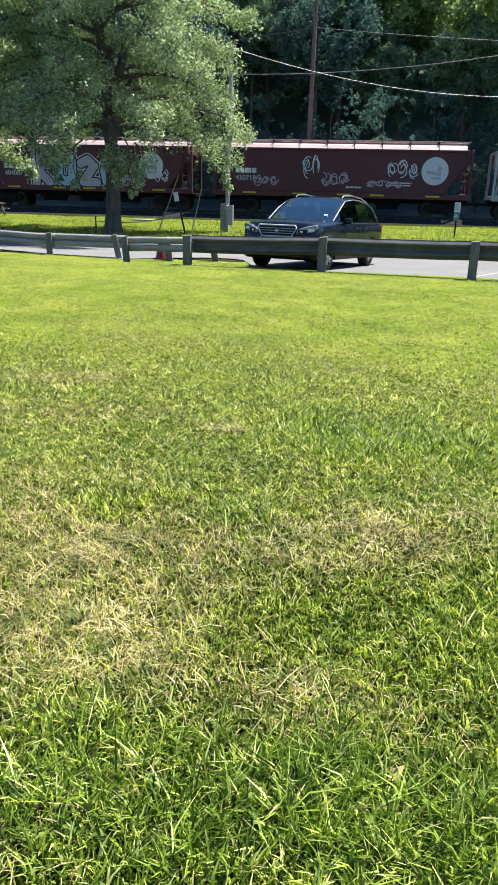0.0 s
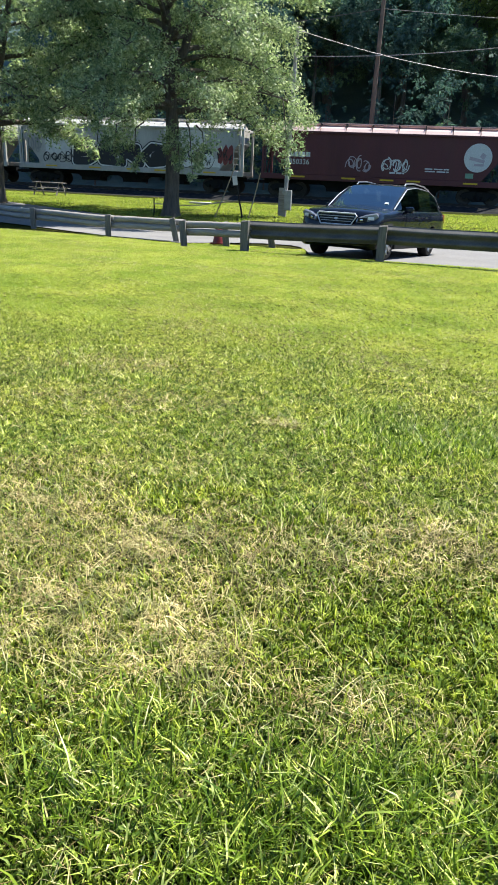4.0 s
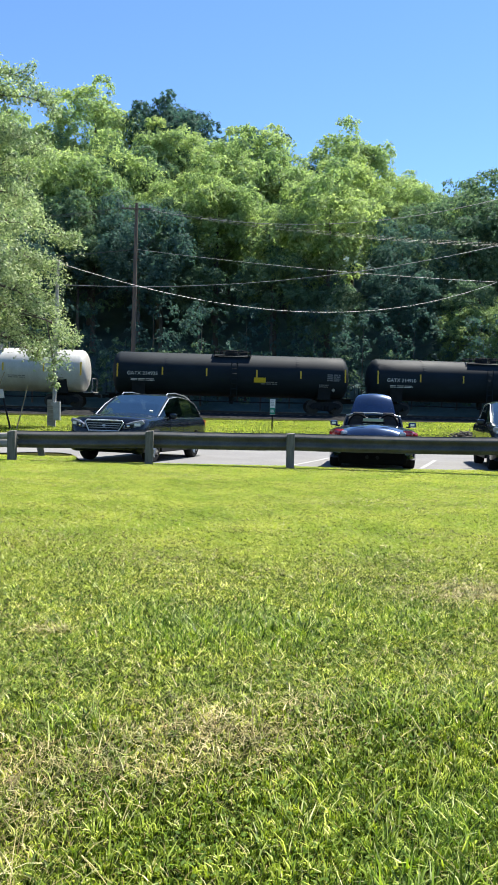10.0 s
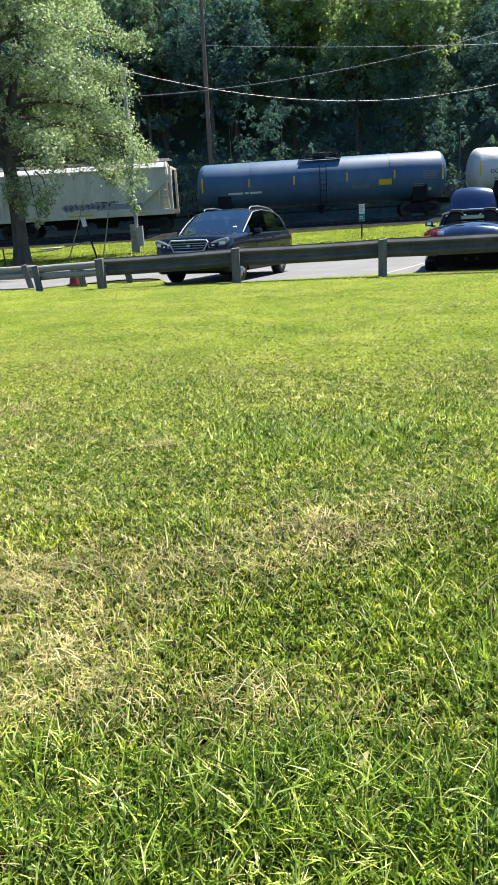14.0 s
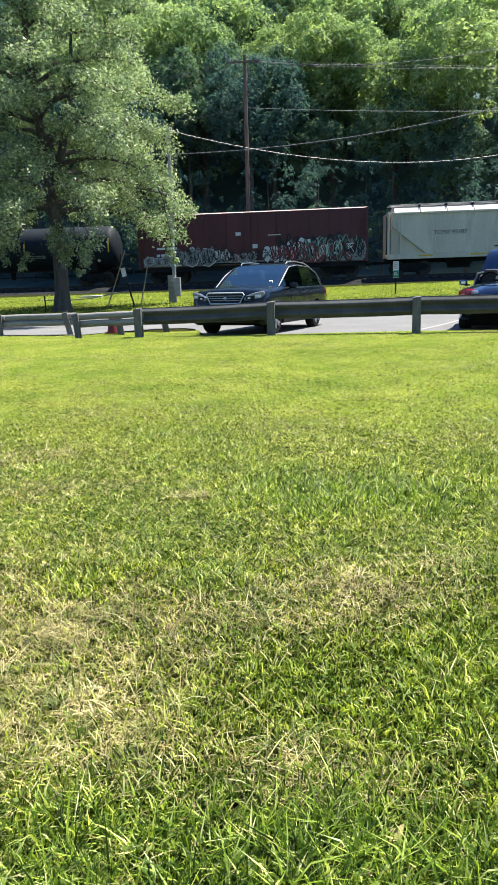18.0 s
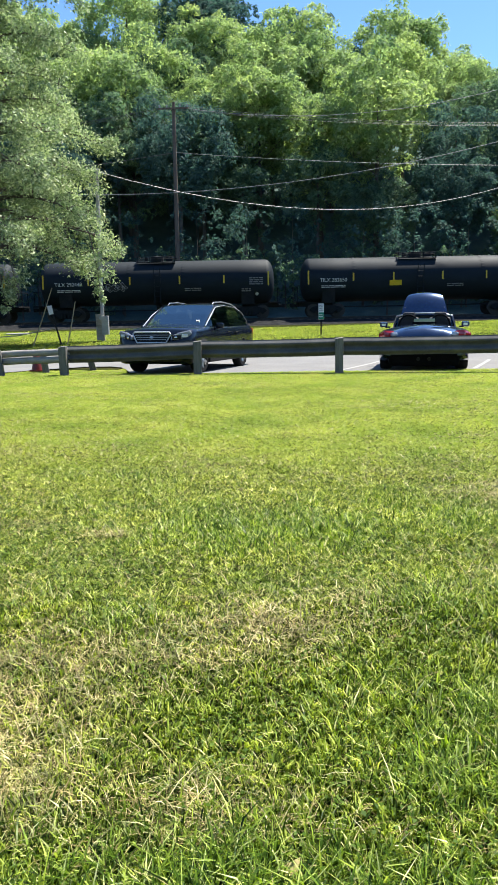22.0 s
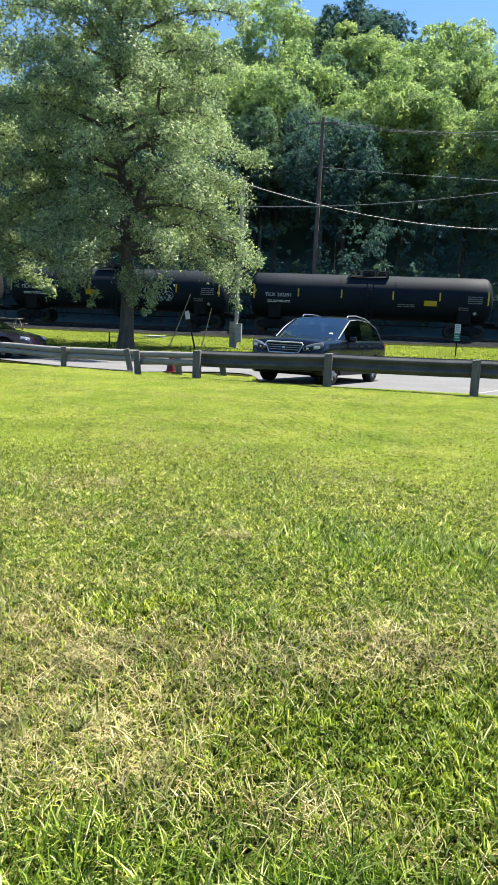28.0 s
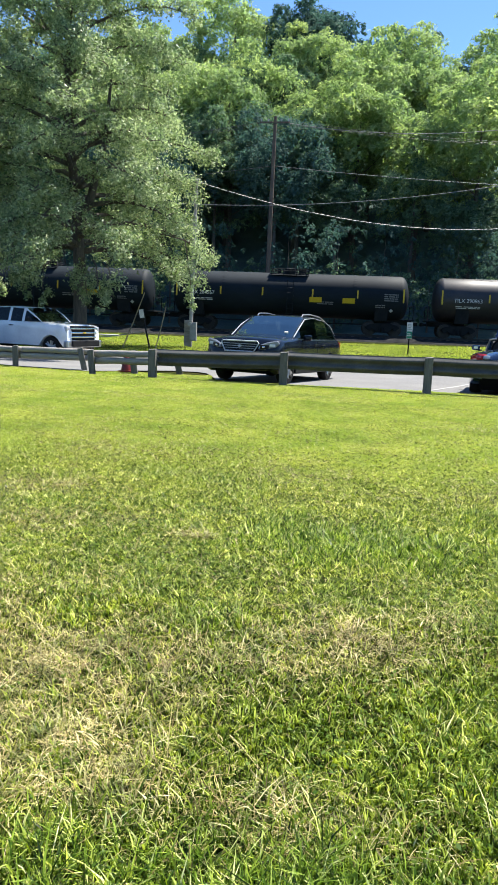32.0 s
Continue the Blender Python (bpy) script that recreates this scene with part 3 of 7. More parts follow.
def tank_car(L, shell, label, text, ink=None, tall=False, stripe=YELLOW, yellow_cards=1, tag=None, seed=0):
    car = thing("tank_car", label, "tank car", group="freight train cars")
    key = (round(L, 1), shell.name)
    if key not in TANK_PARTS:
        TANK_PARTS[key] = mesh_of(tank_shell(L), "shell", shell, True)
    part("shell", TANK_PARTS[key], None, car)
    gear = GEAR_GREY if tall else DARK_STEEL
    part("platform", top_gear(tall), gear, car)
    part("manway", manway(), gear, car)
    for x in (-L / 4 - 0.4, L / 4 + 0.4) if seed % 2 else (-1.9, 1.9):
        part("band", band(x), shell, car)
    for s in (-1, 1):
        part("end_sill", box(2.6, 0.55, 0.4, (s * (L / 2 - 1.0), 0, 0.95), 0.03), DARK_STEEL, car)
        part("saddle", prism([(-1.25, 1.0), (1.25, 1.0), (1.4, 2.0), (0.9, 1.45), (0, 1.2), (-0.9, 1.45), (-1.4, 2.0)], 0.9, axis="x", at=s * (L / 2 - 1.9)), DARK_STEEL, car)
        part("end_platform", box(0.7, 2.7, 0.08, (s * (L / 2 + 0.05), 0, 1.1), 0.01), gear, car)
        part("coupler", COUPLER, None, car, m=pose(s * (L / 2 + 0.1), 0, 0, 0, 0, 0 if s > 0 else 180))
        part("end_rail", tube([(s * (L / 2 + 0.3), -1.25, 1.1), (s * (L / 2 + 0.3), -1.25, 2.1), (s * (L / 2 + 0.3), 1.25, 2.1), (s * (L / 2 + 0.3), 1.25, 1.1)], 0.025, 6), gear, car)
        bogie(car, s * (L / 2 - 1.75))
    part("brake_pipe", tube([(-L / 2 + 1, -0.5, 0.75), (-2, -0.6, 0.7), (2, -0.6, 0.7), (L / 2 - 1, -0.5, 0.75)], 0.04, 6), DARK_STEEL, car)
    part("outlet_valve", tube([(0, 0, 0.55), (0, 0, 1.15)], [0.14, 0.22], 10), DARK_STEEL, car)
    part("ladder", ladder(2.5), gear if tall else TANK_BLACK, car, m=pose(0.1, -1.6, 1.1, 0))
    for k, x in enumerate((-L / 2 + 0.45, -L / 2 + 3.6, -L / 10 - 0.15, L / 10, L / 4 + 0.6, L / 2 - 0.45)):
        h = 0.95 if k in (0, 5) else 0.55
        z = 2.75
        part("reflector", box(0.1, 0.012, h, bev=0.004), stripe, car, m=pose(x, on_tank(z) - 0.012, z, -tank_tilt(z)))
    ink = ink or LETTER
    if text:
        part("lettering", letters(text, 0.36, ink), None, car, m=pose(-L / 2 + 2.2, on_tank(2.55) - 0.012, 2.55, 90 - tank_tilt(2.55)))
    part("stencil", bars(1.7, 0.2, 2, seed) if text else bars(2.4, 0.26, 1, seed), PLACARD if tall else ink, car, m=pose(-L / 2 + (2.2 if text else 3.3), on_tank(2.12) - 0.01, 2.12, -tank_tilt(2.12)))
    part("data_panel", bars(1.0, 0.55, 4, seed + 9), PANEL_PALE if tall else PLACARD, car, m=pose(L / 2 - 1.3, on_tank(2.6) - 0.01, 2.6, -tank_tilt(2.6)))
    part("data_panel", bars(0.7, 0.28, 2, seed + 3), PLACARD, car, m=pose(L / 2 - 2.0, on_tank(2.0) - 0.01, 2.0, -tank_tilt(2.0)))
    part("small_print", bars(1.2, 0.26, 2, seed + 5), PLACARD, car, m=pose(L / 10 + 0.9, on_tank(2.1) - 0.01, 2.1, -tank_tilt(2.1)))
    for k in range(yellow_cards):
        x = (L / 6 + 1.4, -L / 10, L / 8 - 0.2)[(k + seed) % 3]
        part("warning_card", box(0.85, 0.012, 0.36), YELLOW, car, m=pose(x, on_tank(2.3) - 0.012, 2.3, -tank_tilt(2.3)))
    part("placard", prism([(0, -0.14), (0.14, 0), (0, 0.14), (-0.14, 0)], 0.02), PANEL_PALE, car, m=pose(L / 2 - 1.25, on_tank(1.75) - 0.02, 1.72, 25))
    if tag:
        spray_tag(car, tag[0], tag[1], tag[2], tag[3], tag[4:], seed, lambda z: on_tank(z) - 0.008, tank_tilt)
    return car


def shard(cx, cz, w, h, r, corners=9):
    """An angular, interlocking letter-like outline."""
    out = []
    for k in range(corners):
        a = 2 * math.pi * (k + r.uniform(-0.3, 0.3)) / corners
        q = r.uniform(0.62, 1.15)
        out.append((cx + w * 0.58 * q * math.cos(a), cz + h * 0.5 * min(1.02, q * 1.1) * math.sin(a)))
    return out


def spray_tag(car, x, z, w, h, colours, seed, wall, tilt=None):
    """Spray-paint lettering shapes: angular outlines with fills and inner strokes."""
    r = random.Random(seed)
    n = max(3, int(w / (h * 0.75)))
    back, fill, ink = bmesh.new(), bmesh.new(), bmesh.new()
    for k in range(n):
        cx = -w / 2 + w * (k + 0.5) / n
        cz = r.uniform(-0.06, 0.06) * h
        ww = w / n * r.uniform(0.95, 1.15)
        o = shard(cx, cz, ww, h * r.uniform(0.85, 1.05), r)
        prism([(cx + (u - cx) * 1.1, cz + (v - cz) * 1.1) for u, v in o], 0.006, "y", -0.0005 * k, back)
        prism(o, 0.006, "y", -0.009 - 0.0005 * k, fill)
        for s in range(6):
            a, b = r.uniform(-0.32, 0.32), r.uniform(-0.32, 0.32)
            c, d = r.uniform(-0.32, 0.32), r.uniform(-0.32, 0.32)
            pts = [(cx + a * ww, -0.018, cz + b * h), (cx + (a + c) / 2 * ww + 0.1 * h * r.uniform(-1, 1), -0.018, cz + (b + d) / 2 * h), (cx + c * ww, -0.018, cz + d * h)]
            tube(pts, 0.014 + 0.012 * h, 4, ink)
    y, rx = wall(z), -tilt(z) if tilt else 0
    for name, bm, c in (("paint_outline", back, colours[0]), ("paint_fill", fill, colours[1]), ("paint_stroke", ink, colours[2])):
        ob = part(name, bm, SPRAY[c], car, "spray-painted graffiti shapes", m=pose(x, y, z, rx))
        ob["kind"] = "stuff"


GLYPHS = {
    "K": ([(0.2, 0), (0.2, 1)], [(0.78, 1), (0.28, 0.5), (0.8, 0)]),
    "R": ([(0.2, 0), (0.2, 1), (0.7, 0.95), (0.72, 0.62), (0.25, 0.5)], [(0.45, 0.5), (0.8, 0)]),
    "U": ([(0.2, 1), (0.2, 0.2), (0.5, 0.02), (0.8, 0.2), (0.8, 1)],),
    "Z": ([(0.2, 0.85), (0.5, 1.0), (0.78, 0.75), (0.25, 0.08), (0.85, 0.04)],),
    "E": ([(0.82, 1), (0.3, 0.92), (0.2, 0.5), (0.3, 0.08), (0.82, 0)], [(0.2, 0.5), (0.7, 0.52)]),
    "B": ([(0.2, 0), (0.2, 1), (0.66, 0.92), (0.64, 0.58), (0.2, 0.5)], [(0.6, 0.5), (0.78, 0.25), (0.6, 0.02), (0.2, 0)]),
    "G": ([(0.8, 0.92), (0.4, 1), (0.16, 0.5), (0.4, 0), (0.8, 0.1), (0.8, 0.46), (0.5, 0.46)],),
    "X": ([(0.15, 0.95), (0.5, 0.5), (0.88, 0)], [(0.85, 1), (0.5, 0.5), (0.1, 0.05)]),
    "O": ([(0.5, 1), (0.2, 0.75), (0.2, 0.25), (0.5, 0), (0.8, 0.25), (0.8, 0.75), (0.5, 1)],),
    "S": ([(0.85, 0.9), (0.4, 1), (0.2, 0.72), (0.75, 0.4), (0.7, 0.05), (0.15, 0.08)],),
    "T": ([(0.05, 0.95), (0.95, 1)], [(0.5, 0.95), (0.45, 0)]),
    "D": ([(0.2, 0), (0.2, 1), (0.65, 0.88), (0.82, 0.5), (0.65, 0.1), (0.2, 0)],),
    "M": ([(0.1, 0), (0.2, 0.9), (0.5, 0.3), (0.8, 1), (0.9, 0.05)],),
}


def spray_word(car, word, x, z, w, h, fatness, wide, colours, wall):
    """Fat, rounded spray-painted letters: a halo, an outline and a fill, each a flat ribbon with round ends."""
    cell = w / len(word)
    for name, fat, c, lift in (("paint_halo", fatness * h + 0.05 + 0.11 * (colours[0] != colours[1]), colours[0], 0.004), ("paint_outline", fatness * h + 0.09, colours[1], 0.0), ("paint_fill", fatness * h, colours[2], -0.006), ("paint_fill", fatness * h - 0.005, colours[3], -0.009)):
        bm = bmesh.new()
        for k, ch in enumerate(word):
            if lift < -0.008 and k % 2:
                continue
            lean = 0.06 * math.sin(2.3 * k + 1)
            skin = 0.0
            for line in GLYPHS[ch]:
                pts = [(-w / 2 + cell * (k + 0.5 + (u - 0.5) * wide + lean * (v - 0.5)), (v - 0.5) * h * 0.74 + 0.05 * h * math.sin(3 * k)) for u, v in line]
                for (u0, v0), (u1, v1) in zip(pts, pts[1:]):
                    a = math.atan2(v1 - v0, u1 - u0)
                    arc = [a + math.pi / 2 + math.pi * q / 8 for q in range(9)]
                    prism([(u0 + fat * math.cos(t), v0 + fat * math.sin(t)) for t in arc] + [(u1 - fat * math.cos(t), v1 - fat * math.sin(t)) for t in arc], 0.006, "y", skin, bm)
                    skin -= 0.0004
        ob = part(name, bm, SPRAY[c], car, "spray-painted graffiti letters", m=pose(x, wall(z) + lift, z))
        ob["kind"] = "stuff"


def scribble(car, x, z, w, h, colour, seed, y=-1.47, thick=0.055, letters_=4):
    """Thin sprayed line work: looping letter-like strokes as flat ribbons."""
    r = random.Random(seed)
    bm = bmesh.new()
    for k in range(letters_):
        cx = -w / 2 + w * (k + 0.5) / letters_
        cw = w / letters_ * 0.62
        for q in range(5):
            a0, turn_ = r.uniform(0, 6.28), r.choice((-1, 1)) * r.uniform(2.2, 4.6)
            u, v = cx + r.uniform(-0.3, 0.3) * cw, r.uniform(-0.18, 0.18) * h
            ru, rv = cw * r.uniform(0.35, 0.8), h * r.uniform(0.22, 0.46)
            pts = [(u + ru * math.cos(a0 + turn_ * t / 9) + 0.25 * cw * (t / 9 - 0.5), v + rv * math.sin(a0 + turn_ * t / 9)) for t in range(10)]
            for (u0, v0), (u1, v1) in zip(pts, pts[1:]):
                d = Vector((u1 - u0, v1 - v0))
                if d.length < 1e-4:
                    continue
                n = Vector((-d.y, d.x)).normalized() * thick / 2
                bm.faces.new([bm.verts.new((c[0], 0, c[1])) for c in (Vector((u0, v0)) - n, Vector((u1, v1)) - n, Vector((u1, v1)) + n, Vector((u0, v0)) + n)])
    ob = part("paint_stroke", bm, SPRAY[colour], car, "thin spray-painted scrawl", m=pose(x, y, z))
    ob["kind"] = "stuff"


def hopper_body(L, top, w=3.0, foot=1.75, shoulder=3.2):
    half = L / 2
    poly = [(-half + 0.35, top), (half - 0.35, top), (half - 0.35, shoulder), (half - foot, 1.42), (-half + foot, 1.42), (-half + 0.35, shoulder)]
    return prism(poly, w - 0.1, bev=0.02)


def hopper_car(L, paint, roof, label, top=4.12, posts=False, bays=3, roof_parts=9, ribs=0, foot=1.75, text="", ink=None, tags=(), seed=0, patches=(), disc=None, mark_bar=0, number="", words=(), scrawls=(), mark_at=3.4):
    car = thing("hopper_car", label, "hopper car", group="freight train cars")
    half, ink = L / 2, ink or LETTER
    part("body", hopper_body(L, top, foot=foot), paint, car)
    rise = 0.42
    rp = L - 0.9
    # roof: a low arch, one panel between each pair of brackets
    for k in range(roof_parts):
        x0, x1 = -rp / 2 + rp * k / roof_parts + 0.03, -rp / 2 + rp * (k + 1) / roof_parts - 0.03
        ring = lambda x: [(x, -1.47, top + 0.005), (x, -1.25, top + rise * 0.55), (x, -0.6, top + rise), (x, 0.6, top + rise), (x, 1.25, top + rise * 0.55), (x, 1.47, top + 0.005)]
        part("roof_panel", loft([ring(x0), ring(x1)]), roof, car)
        if k:
            part("roof_bracket", box(0.05, 2.4, 0.12, (x0 - 0.03, 0, top + rise + 0.04)), DARK_STEEL, car)
    for y in (-0.62, 0.62):
        part("running_board", box(L - 0.4, 0.5, 0.05, (0, y, top + rise + 0.12), 0.01), roof, car)
    part("hatch_trough", box(L - 2.0, 0.55, 0.16, (0, 0, top + rise + 0.1), 0.04), roof, car)
    for y in (-1.5, 1.5):
        part("side_sill", box(L, 0.1, 0.34, (0, y, 1.25), 0.02), paint, car)
        part("top_chord", box(L - 0.6, 0.1, 0.14, (0, y * 0.99, top - 0.06), 0.02), paint, car)
    for s in (-1, 1):
        for y in (-1.42, 1.42):
            part("corner_post", box(0.16, 0.16, top - 1.2, (s * (half - 0.1), y, (top + 1.2) / 2), 0.02), paint, car)
            if posts:
                part("end_panel", prism([(s * (half - 0.36), 1.3), (s * (half - 0.36), 3.3), (s * (half - foot), 1.44)], 0.04, "y", y * 0.86), paint, car)
                part("brace_post", box(0.12, 0.12, top - 1.3, (s * (half - 0.95), y, (top + 1.3) / 2), 0.02), paint, car)
        part("end_beam", box(0.12, 2.9, 0.16, (s * (half - 0.1), 0, top - 0.05), 0.02), paint, car)
        part("ladder", ladder(top - 1.3), paint, car, m=pose(s * (half - 0.5), -1.5, 1.25))
        part("end_platform", box(1.9, 2.7, 0.1, (s * (half - 0.95), 0, 1.1), 0.02), DARK_STEEL, car)
        part("slope_stay", tube([(s * (half - 0.3), -0.9, 1.2), (s * (half - 0.5), -0.9, 3.0)], 0.06, 6), paint, car)
        part("coupler", COUPLER, None, car, m=pose(s * (half + 0.1), 0, 0, 0, 0, 0 if s > 0 else 180))
        bogie(car, s * (half - 1.75))
    for k in range(ribs):
        x = -half + foot + (L - 2 * foot) * (k + 0.5) / ribs
        part("side_rib", box(0.1, 3.02, top - 1.45, (x, 0, (top + 1.42) / 2), 0.02), paint, car)
    span = L - 7.2
    for k in range(bays):
        x = -span / 2 + span * (k + 0.5) / bays
        w = span / bays / 2 * 0.96
        part("hopper_bay", loft([[(x - q, -1.3 * t, z), (x + q, -1.3 * t, z), (x + q, 1.3 * t, z), (x - q, 1.3 * t, z)] for z, q, t in ((1.42, w, 1), (0.62, w * 0.45, 0.55), (0.4, w * 0.45, 0.5))]), DARK_STEEL, car)
    part("centre_sill", box(L, 0.45, 0.3, (0, 0, 0.95), 0.02), DARK_STEEL, car)
    wall = lambda z: -1.465
    if mark_bar:
        part("owner_mark", bars(1.45, 0.62, 1, 7), ink, car, m=pose(-half + mark_at, -1.46, 2.68))
        if number:
            part("car_number", letters(number, 0.46, ink), None, car, m=pose(-half + mark_at, -1.46, 2.2, 90))
        else:
            part("car_number", bars(1.7, 0.36, 1, 11), ink, car, m=pose(-half + mark_at, -1.46, 2.22))
    if text:
        for k, line in enumerate(text.split("|")):
            part("lettering", letters(line, 0.4, ink), None, car, m=pose(-half + (3.6 if not posts else 4.2), -1.458, 2.75 - 0.46 * k, 90))
    part("small_print", bars(1.6, 0.3, 2, seed), ink, car, m=pose(half - 4.6, -1.458, 2.0))
    part("small_print", bars(1.0, 0.2, 1, seed + 1), ink, car, m=pose(1.0, -1.458, 1.75))
    for x in (-half + 2.6, -half + 6, 0.4, half - 6, half - 2.4):
        part("reflector", box(0.9, 0.01, 0.1), YELLOW, car, m=pose(x, -1.556, 1.28))
    for px, pz, pw, ph, c in patches:
        part("paint_patch", box(pw, 0.006, ph), SPRAY[c], car, "newer paint patch", m=pose(px, -1.459, pz))
    if disc:
        part("emblem_disc", disc_y(0.86, 0.012, (0, 0, 0), 36), LETTER, car, "round white emblem", m=pose(disc, -1.462, 2.84))
        emb = bmesh.new()
        box(0.95, 0.01, 0.2, (-0.05, 0, -0.12), bm=emb, rot=(0, 12, 0))
        box(0.6, 0.01, 0.14, (0.1, 0, -0.42), bm=emb)
        box(0.3, 0.01, 0.3, (0.3, 0, 0.12), bm=emb, rot=(0, 30, 0))
        part("emblem_device", emb, SPRAY[3], car, m=pose(disc, -1.474, 2.84))
    for k, (x, z, w, h, *cols) in enumerate(tags):
        spray_tag(car, x, z, w, h, cols, seed + k, wall)
    for word, x, z, w, h, fatness, wide, *cols in words:
        spray_word(car, word, x, z, w, h, fatness, wide, cols, wall)
    for k, (x, z, w, h, c, n) in enumerate(scrawls):
        scribble(car, x, z, w, h, c, seed * 10 + k, letters_=n)
    return car


def box_car(L, label):
    car = thing("box_car", label, "box car", group="freight train cars")
    half, top = L / 2, 4.55
    part("body", box(L, 2.95, top - 1.05, (0, 0, (top + 1.05) / 2), 0.03), HOP_RED, car)
    ring = lambda x: [(x, -1.5, top), (x, -0.8, top + 0.1), (x, 0, top + 0.14), (x, 0.8, top + 0.1), (x, 1.5, top)]
    part("roof", loft([ring(-half), ring(half)]), ROOF_PINK, car)
    for k in range(22):
        x = -half + L * (k + 0.5) / 22
        if abs(x) > 1.7:
            part("side_rib", box(0.09, 0.05, top - 1.2, (x, -1.49, (top + 1.1) / 2), 0.015), HOP_RED, car)
    for x in (-0.85, 0.85):
        d = part("sliding_door", box(1.66, 0.06, top - 1.5, (x, -1.52, (top + 1.2) / 2), 0.01), HOP_RED, car)
        part("lock_bar", tube([(x * 0.6, -1.57, 1.4), (x * 0.6, -1.57, top - 0.3)], 0.025, 6), HOP_RED, d)
    part("door_track", box(7.0, 0.1, 0.1, (0, -1.53, 1.2), 0.01), DARK_STEEL, car)
    part("side_sill", box(L - 0.4, 2.8, 0.35, (0, 0, 0.92), 0.02), DARK_STEEL, car)
    for s in (-1, 1):
        part("corner_post", box(0.14, 3.02, top - 1.0, (s * (half - 0.05), 0, (top + 1.05) / 2), 0.02), HOP_RED, car)
        part("ladder", ladder(3.0), HOP_RED, car, m=pose(s * (half - 0.4), -1.56, 1.1))
        part("coupler", COUPLER, None, car, m=pose(s * (half + 0.1), 0, 0, 0, 0, 0 if s > 0 else 180))
        bogie(car, s * (half - 1.9))
    for x, z, w, h in ((0.25, 2.3, 0.35, 0.28), (1.6, 3.0, 0.9, 0.06), (3.0, 2.4, 0.9, 0.05), (-0.9, 3.15, 0.35, 0.22), (7.0, 1.8, 0.5, 0.3)):
        part("stencil", box(w, 0.01, h), LETTER, car, m=pose(x, -1.575, z))
    for k in range(2):
        part("car_number", bars(1.5, 0.3, 1, 20 + k), LETTER, car, m=pose(-half + 2.0, -1.53, 2.35 - 0.45 * k))
    for k, (x, z, w, h, *cols) in enumerate(((3.6, 1.95, 3.0, 1.7, 0, 1, 0), (5.9, 1.95, 2.6, 1.7, 0, 5, 1), (1.6, 1.75, 1.8, 1.3, 0, 1, 4), (-4.2, 1.75, 3.2, 1.3, 1, 4, 0), (-2.3, 1.7, 1.6, 1.0, 0, 1, 4), (-0.6, 1.55, 1.8, 0.8, 1, 4, 5), (-6.6, 1.5, 1.8, 0.8, 1, 4, 0), (7.3, 1.9, 1.0, 1.5, 6, 4, 0), (4.8, 2.3, 1.0, 0.8, 1, 6, 0))):
        spray_tag(car, x, z, w, h, cols, 40 + k, lambda z: -1.58)
    for k, (x, z, w, h, c, n, th) in enumerate(((4.0, 2.0, 4.6, 1.7, 0, 8, 0.08), (5.4, 2.1, 4.0, 1.5, 6, 7, 0.05), (-3.4, 1.75, 4.4, 1.2, 0, 9, 0.06), (-4.2, 1.8, 3.2, 1.1, 4, 7, 0.05), (0.4, 1.7, 2.6, 0.8, 0, 5, 0.05), (7.0, 2.0, 1.4, 1.3, 0, 3, 0.08), (3.2, 1.8, 3.6, 1.2, 5, 6, 0.08))):
        scribble(car, x, z, w, h, c, 400 + k, -1.606 - 0.003 * k, th, n)
    part("paint_wash", box(L - 0.6, 0.006, 0.55), SPRAY[4], car, "greyed sprayed strip", m=pose(0, -1.515, 1.4))
    return car


def add_car(right, left, make, *args, **kw):
    TRAIN.append((make(right - left, *args, **kw), (right + left) / 2))


GREY_L, RED_L = "grey covered grain hopper wagon with weathered paint", "oxide-red covered grain hopper wagon with sun-faded roof"
add_car(25.0, 7.7, hopper_car, HOP_GREY, ROOF_PALE, GREY_L, seed=1)
add_car(6.36, -10.82, hopper_car, HOP_RED, ROOF_PINK, RED_L + " and round emblem", disc=6.2, mark_bar=1, mark_at=2.3, number="450718", seed=2, scrawls=((4.15, 2.95, 1.9, 1.1, 1, 3), (-1.85, 2.95, 1.1, 1.35, 1, 2), (-0.3, 2.25, 1.9, 0.85, 3, 3), (-4.9, 2.05, 1.6, 0.6, 3, 3), (3.0, 2.0, 2.2, 0.4, 3, 4)))
add_car(-12.23, -27.89, hopper_car, HOP_RED, ROOF_PINK, RED_L + " and pale blue graffiti", disc=4.9, mark_bar=1, mark_at=2.6, number="404087", seed=3, words=(("KUZE", -0.5, 2.4, 6.7, 2.1, 0.14, 0.98, 7, 0, 2, 3),), scrawls=((5.6, 2.2, 1.2, 0.9, 1, 2), (3.6, 1.85, 1.6, 0.6, 3, 3)))
add_car(-29.26, -46.49, hopper_car, HOP_GREY, ROOF_PALE, GREY_L, seed=4, tags=((-3.9, 2.1, 2.2, 0.9, 0, 4, 0),))
add_car(-48.4, -64.65, hopper_car, HOP_RED, ROOF_PINK, RED_L + " and round emblem", disc=6.0, mark_bar=1, mark_at=2.6, number="450336", seed=5, scrawls=((-1.5, 2.2, 1.6, 0.9, 3, 3), (0.9, 2.2, 1.8, 0.9, 1, 3)), patches=((5.6, 1.75, 0.5, 0.3, 6),))
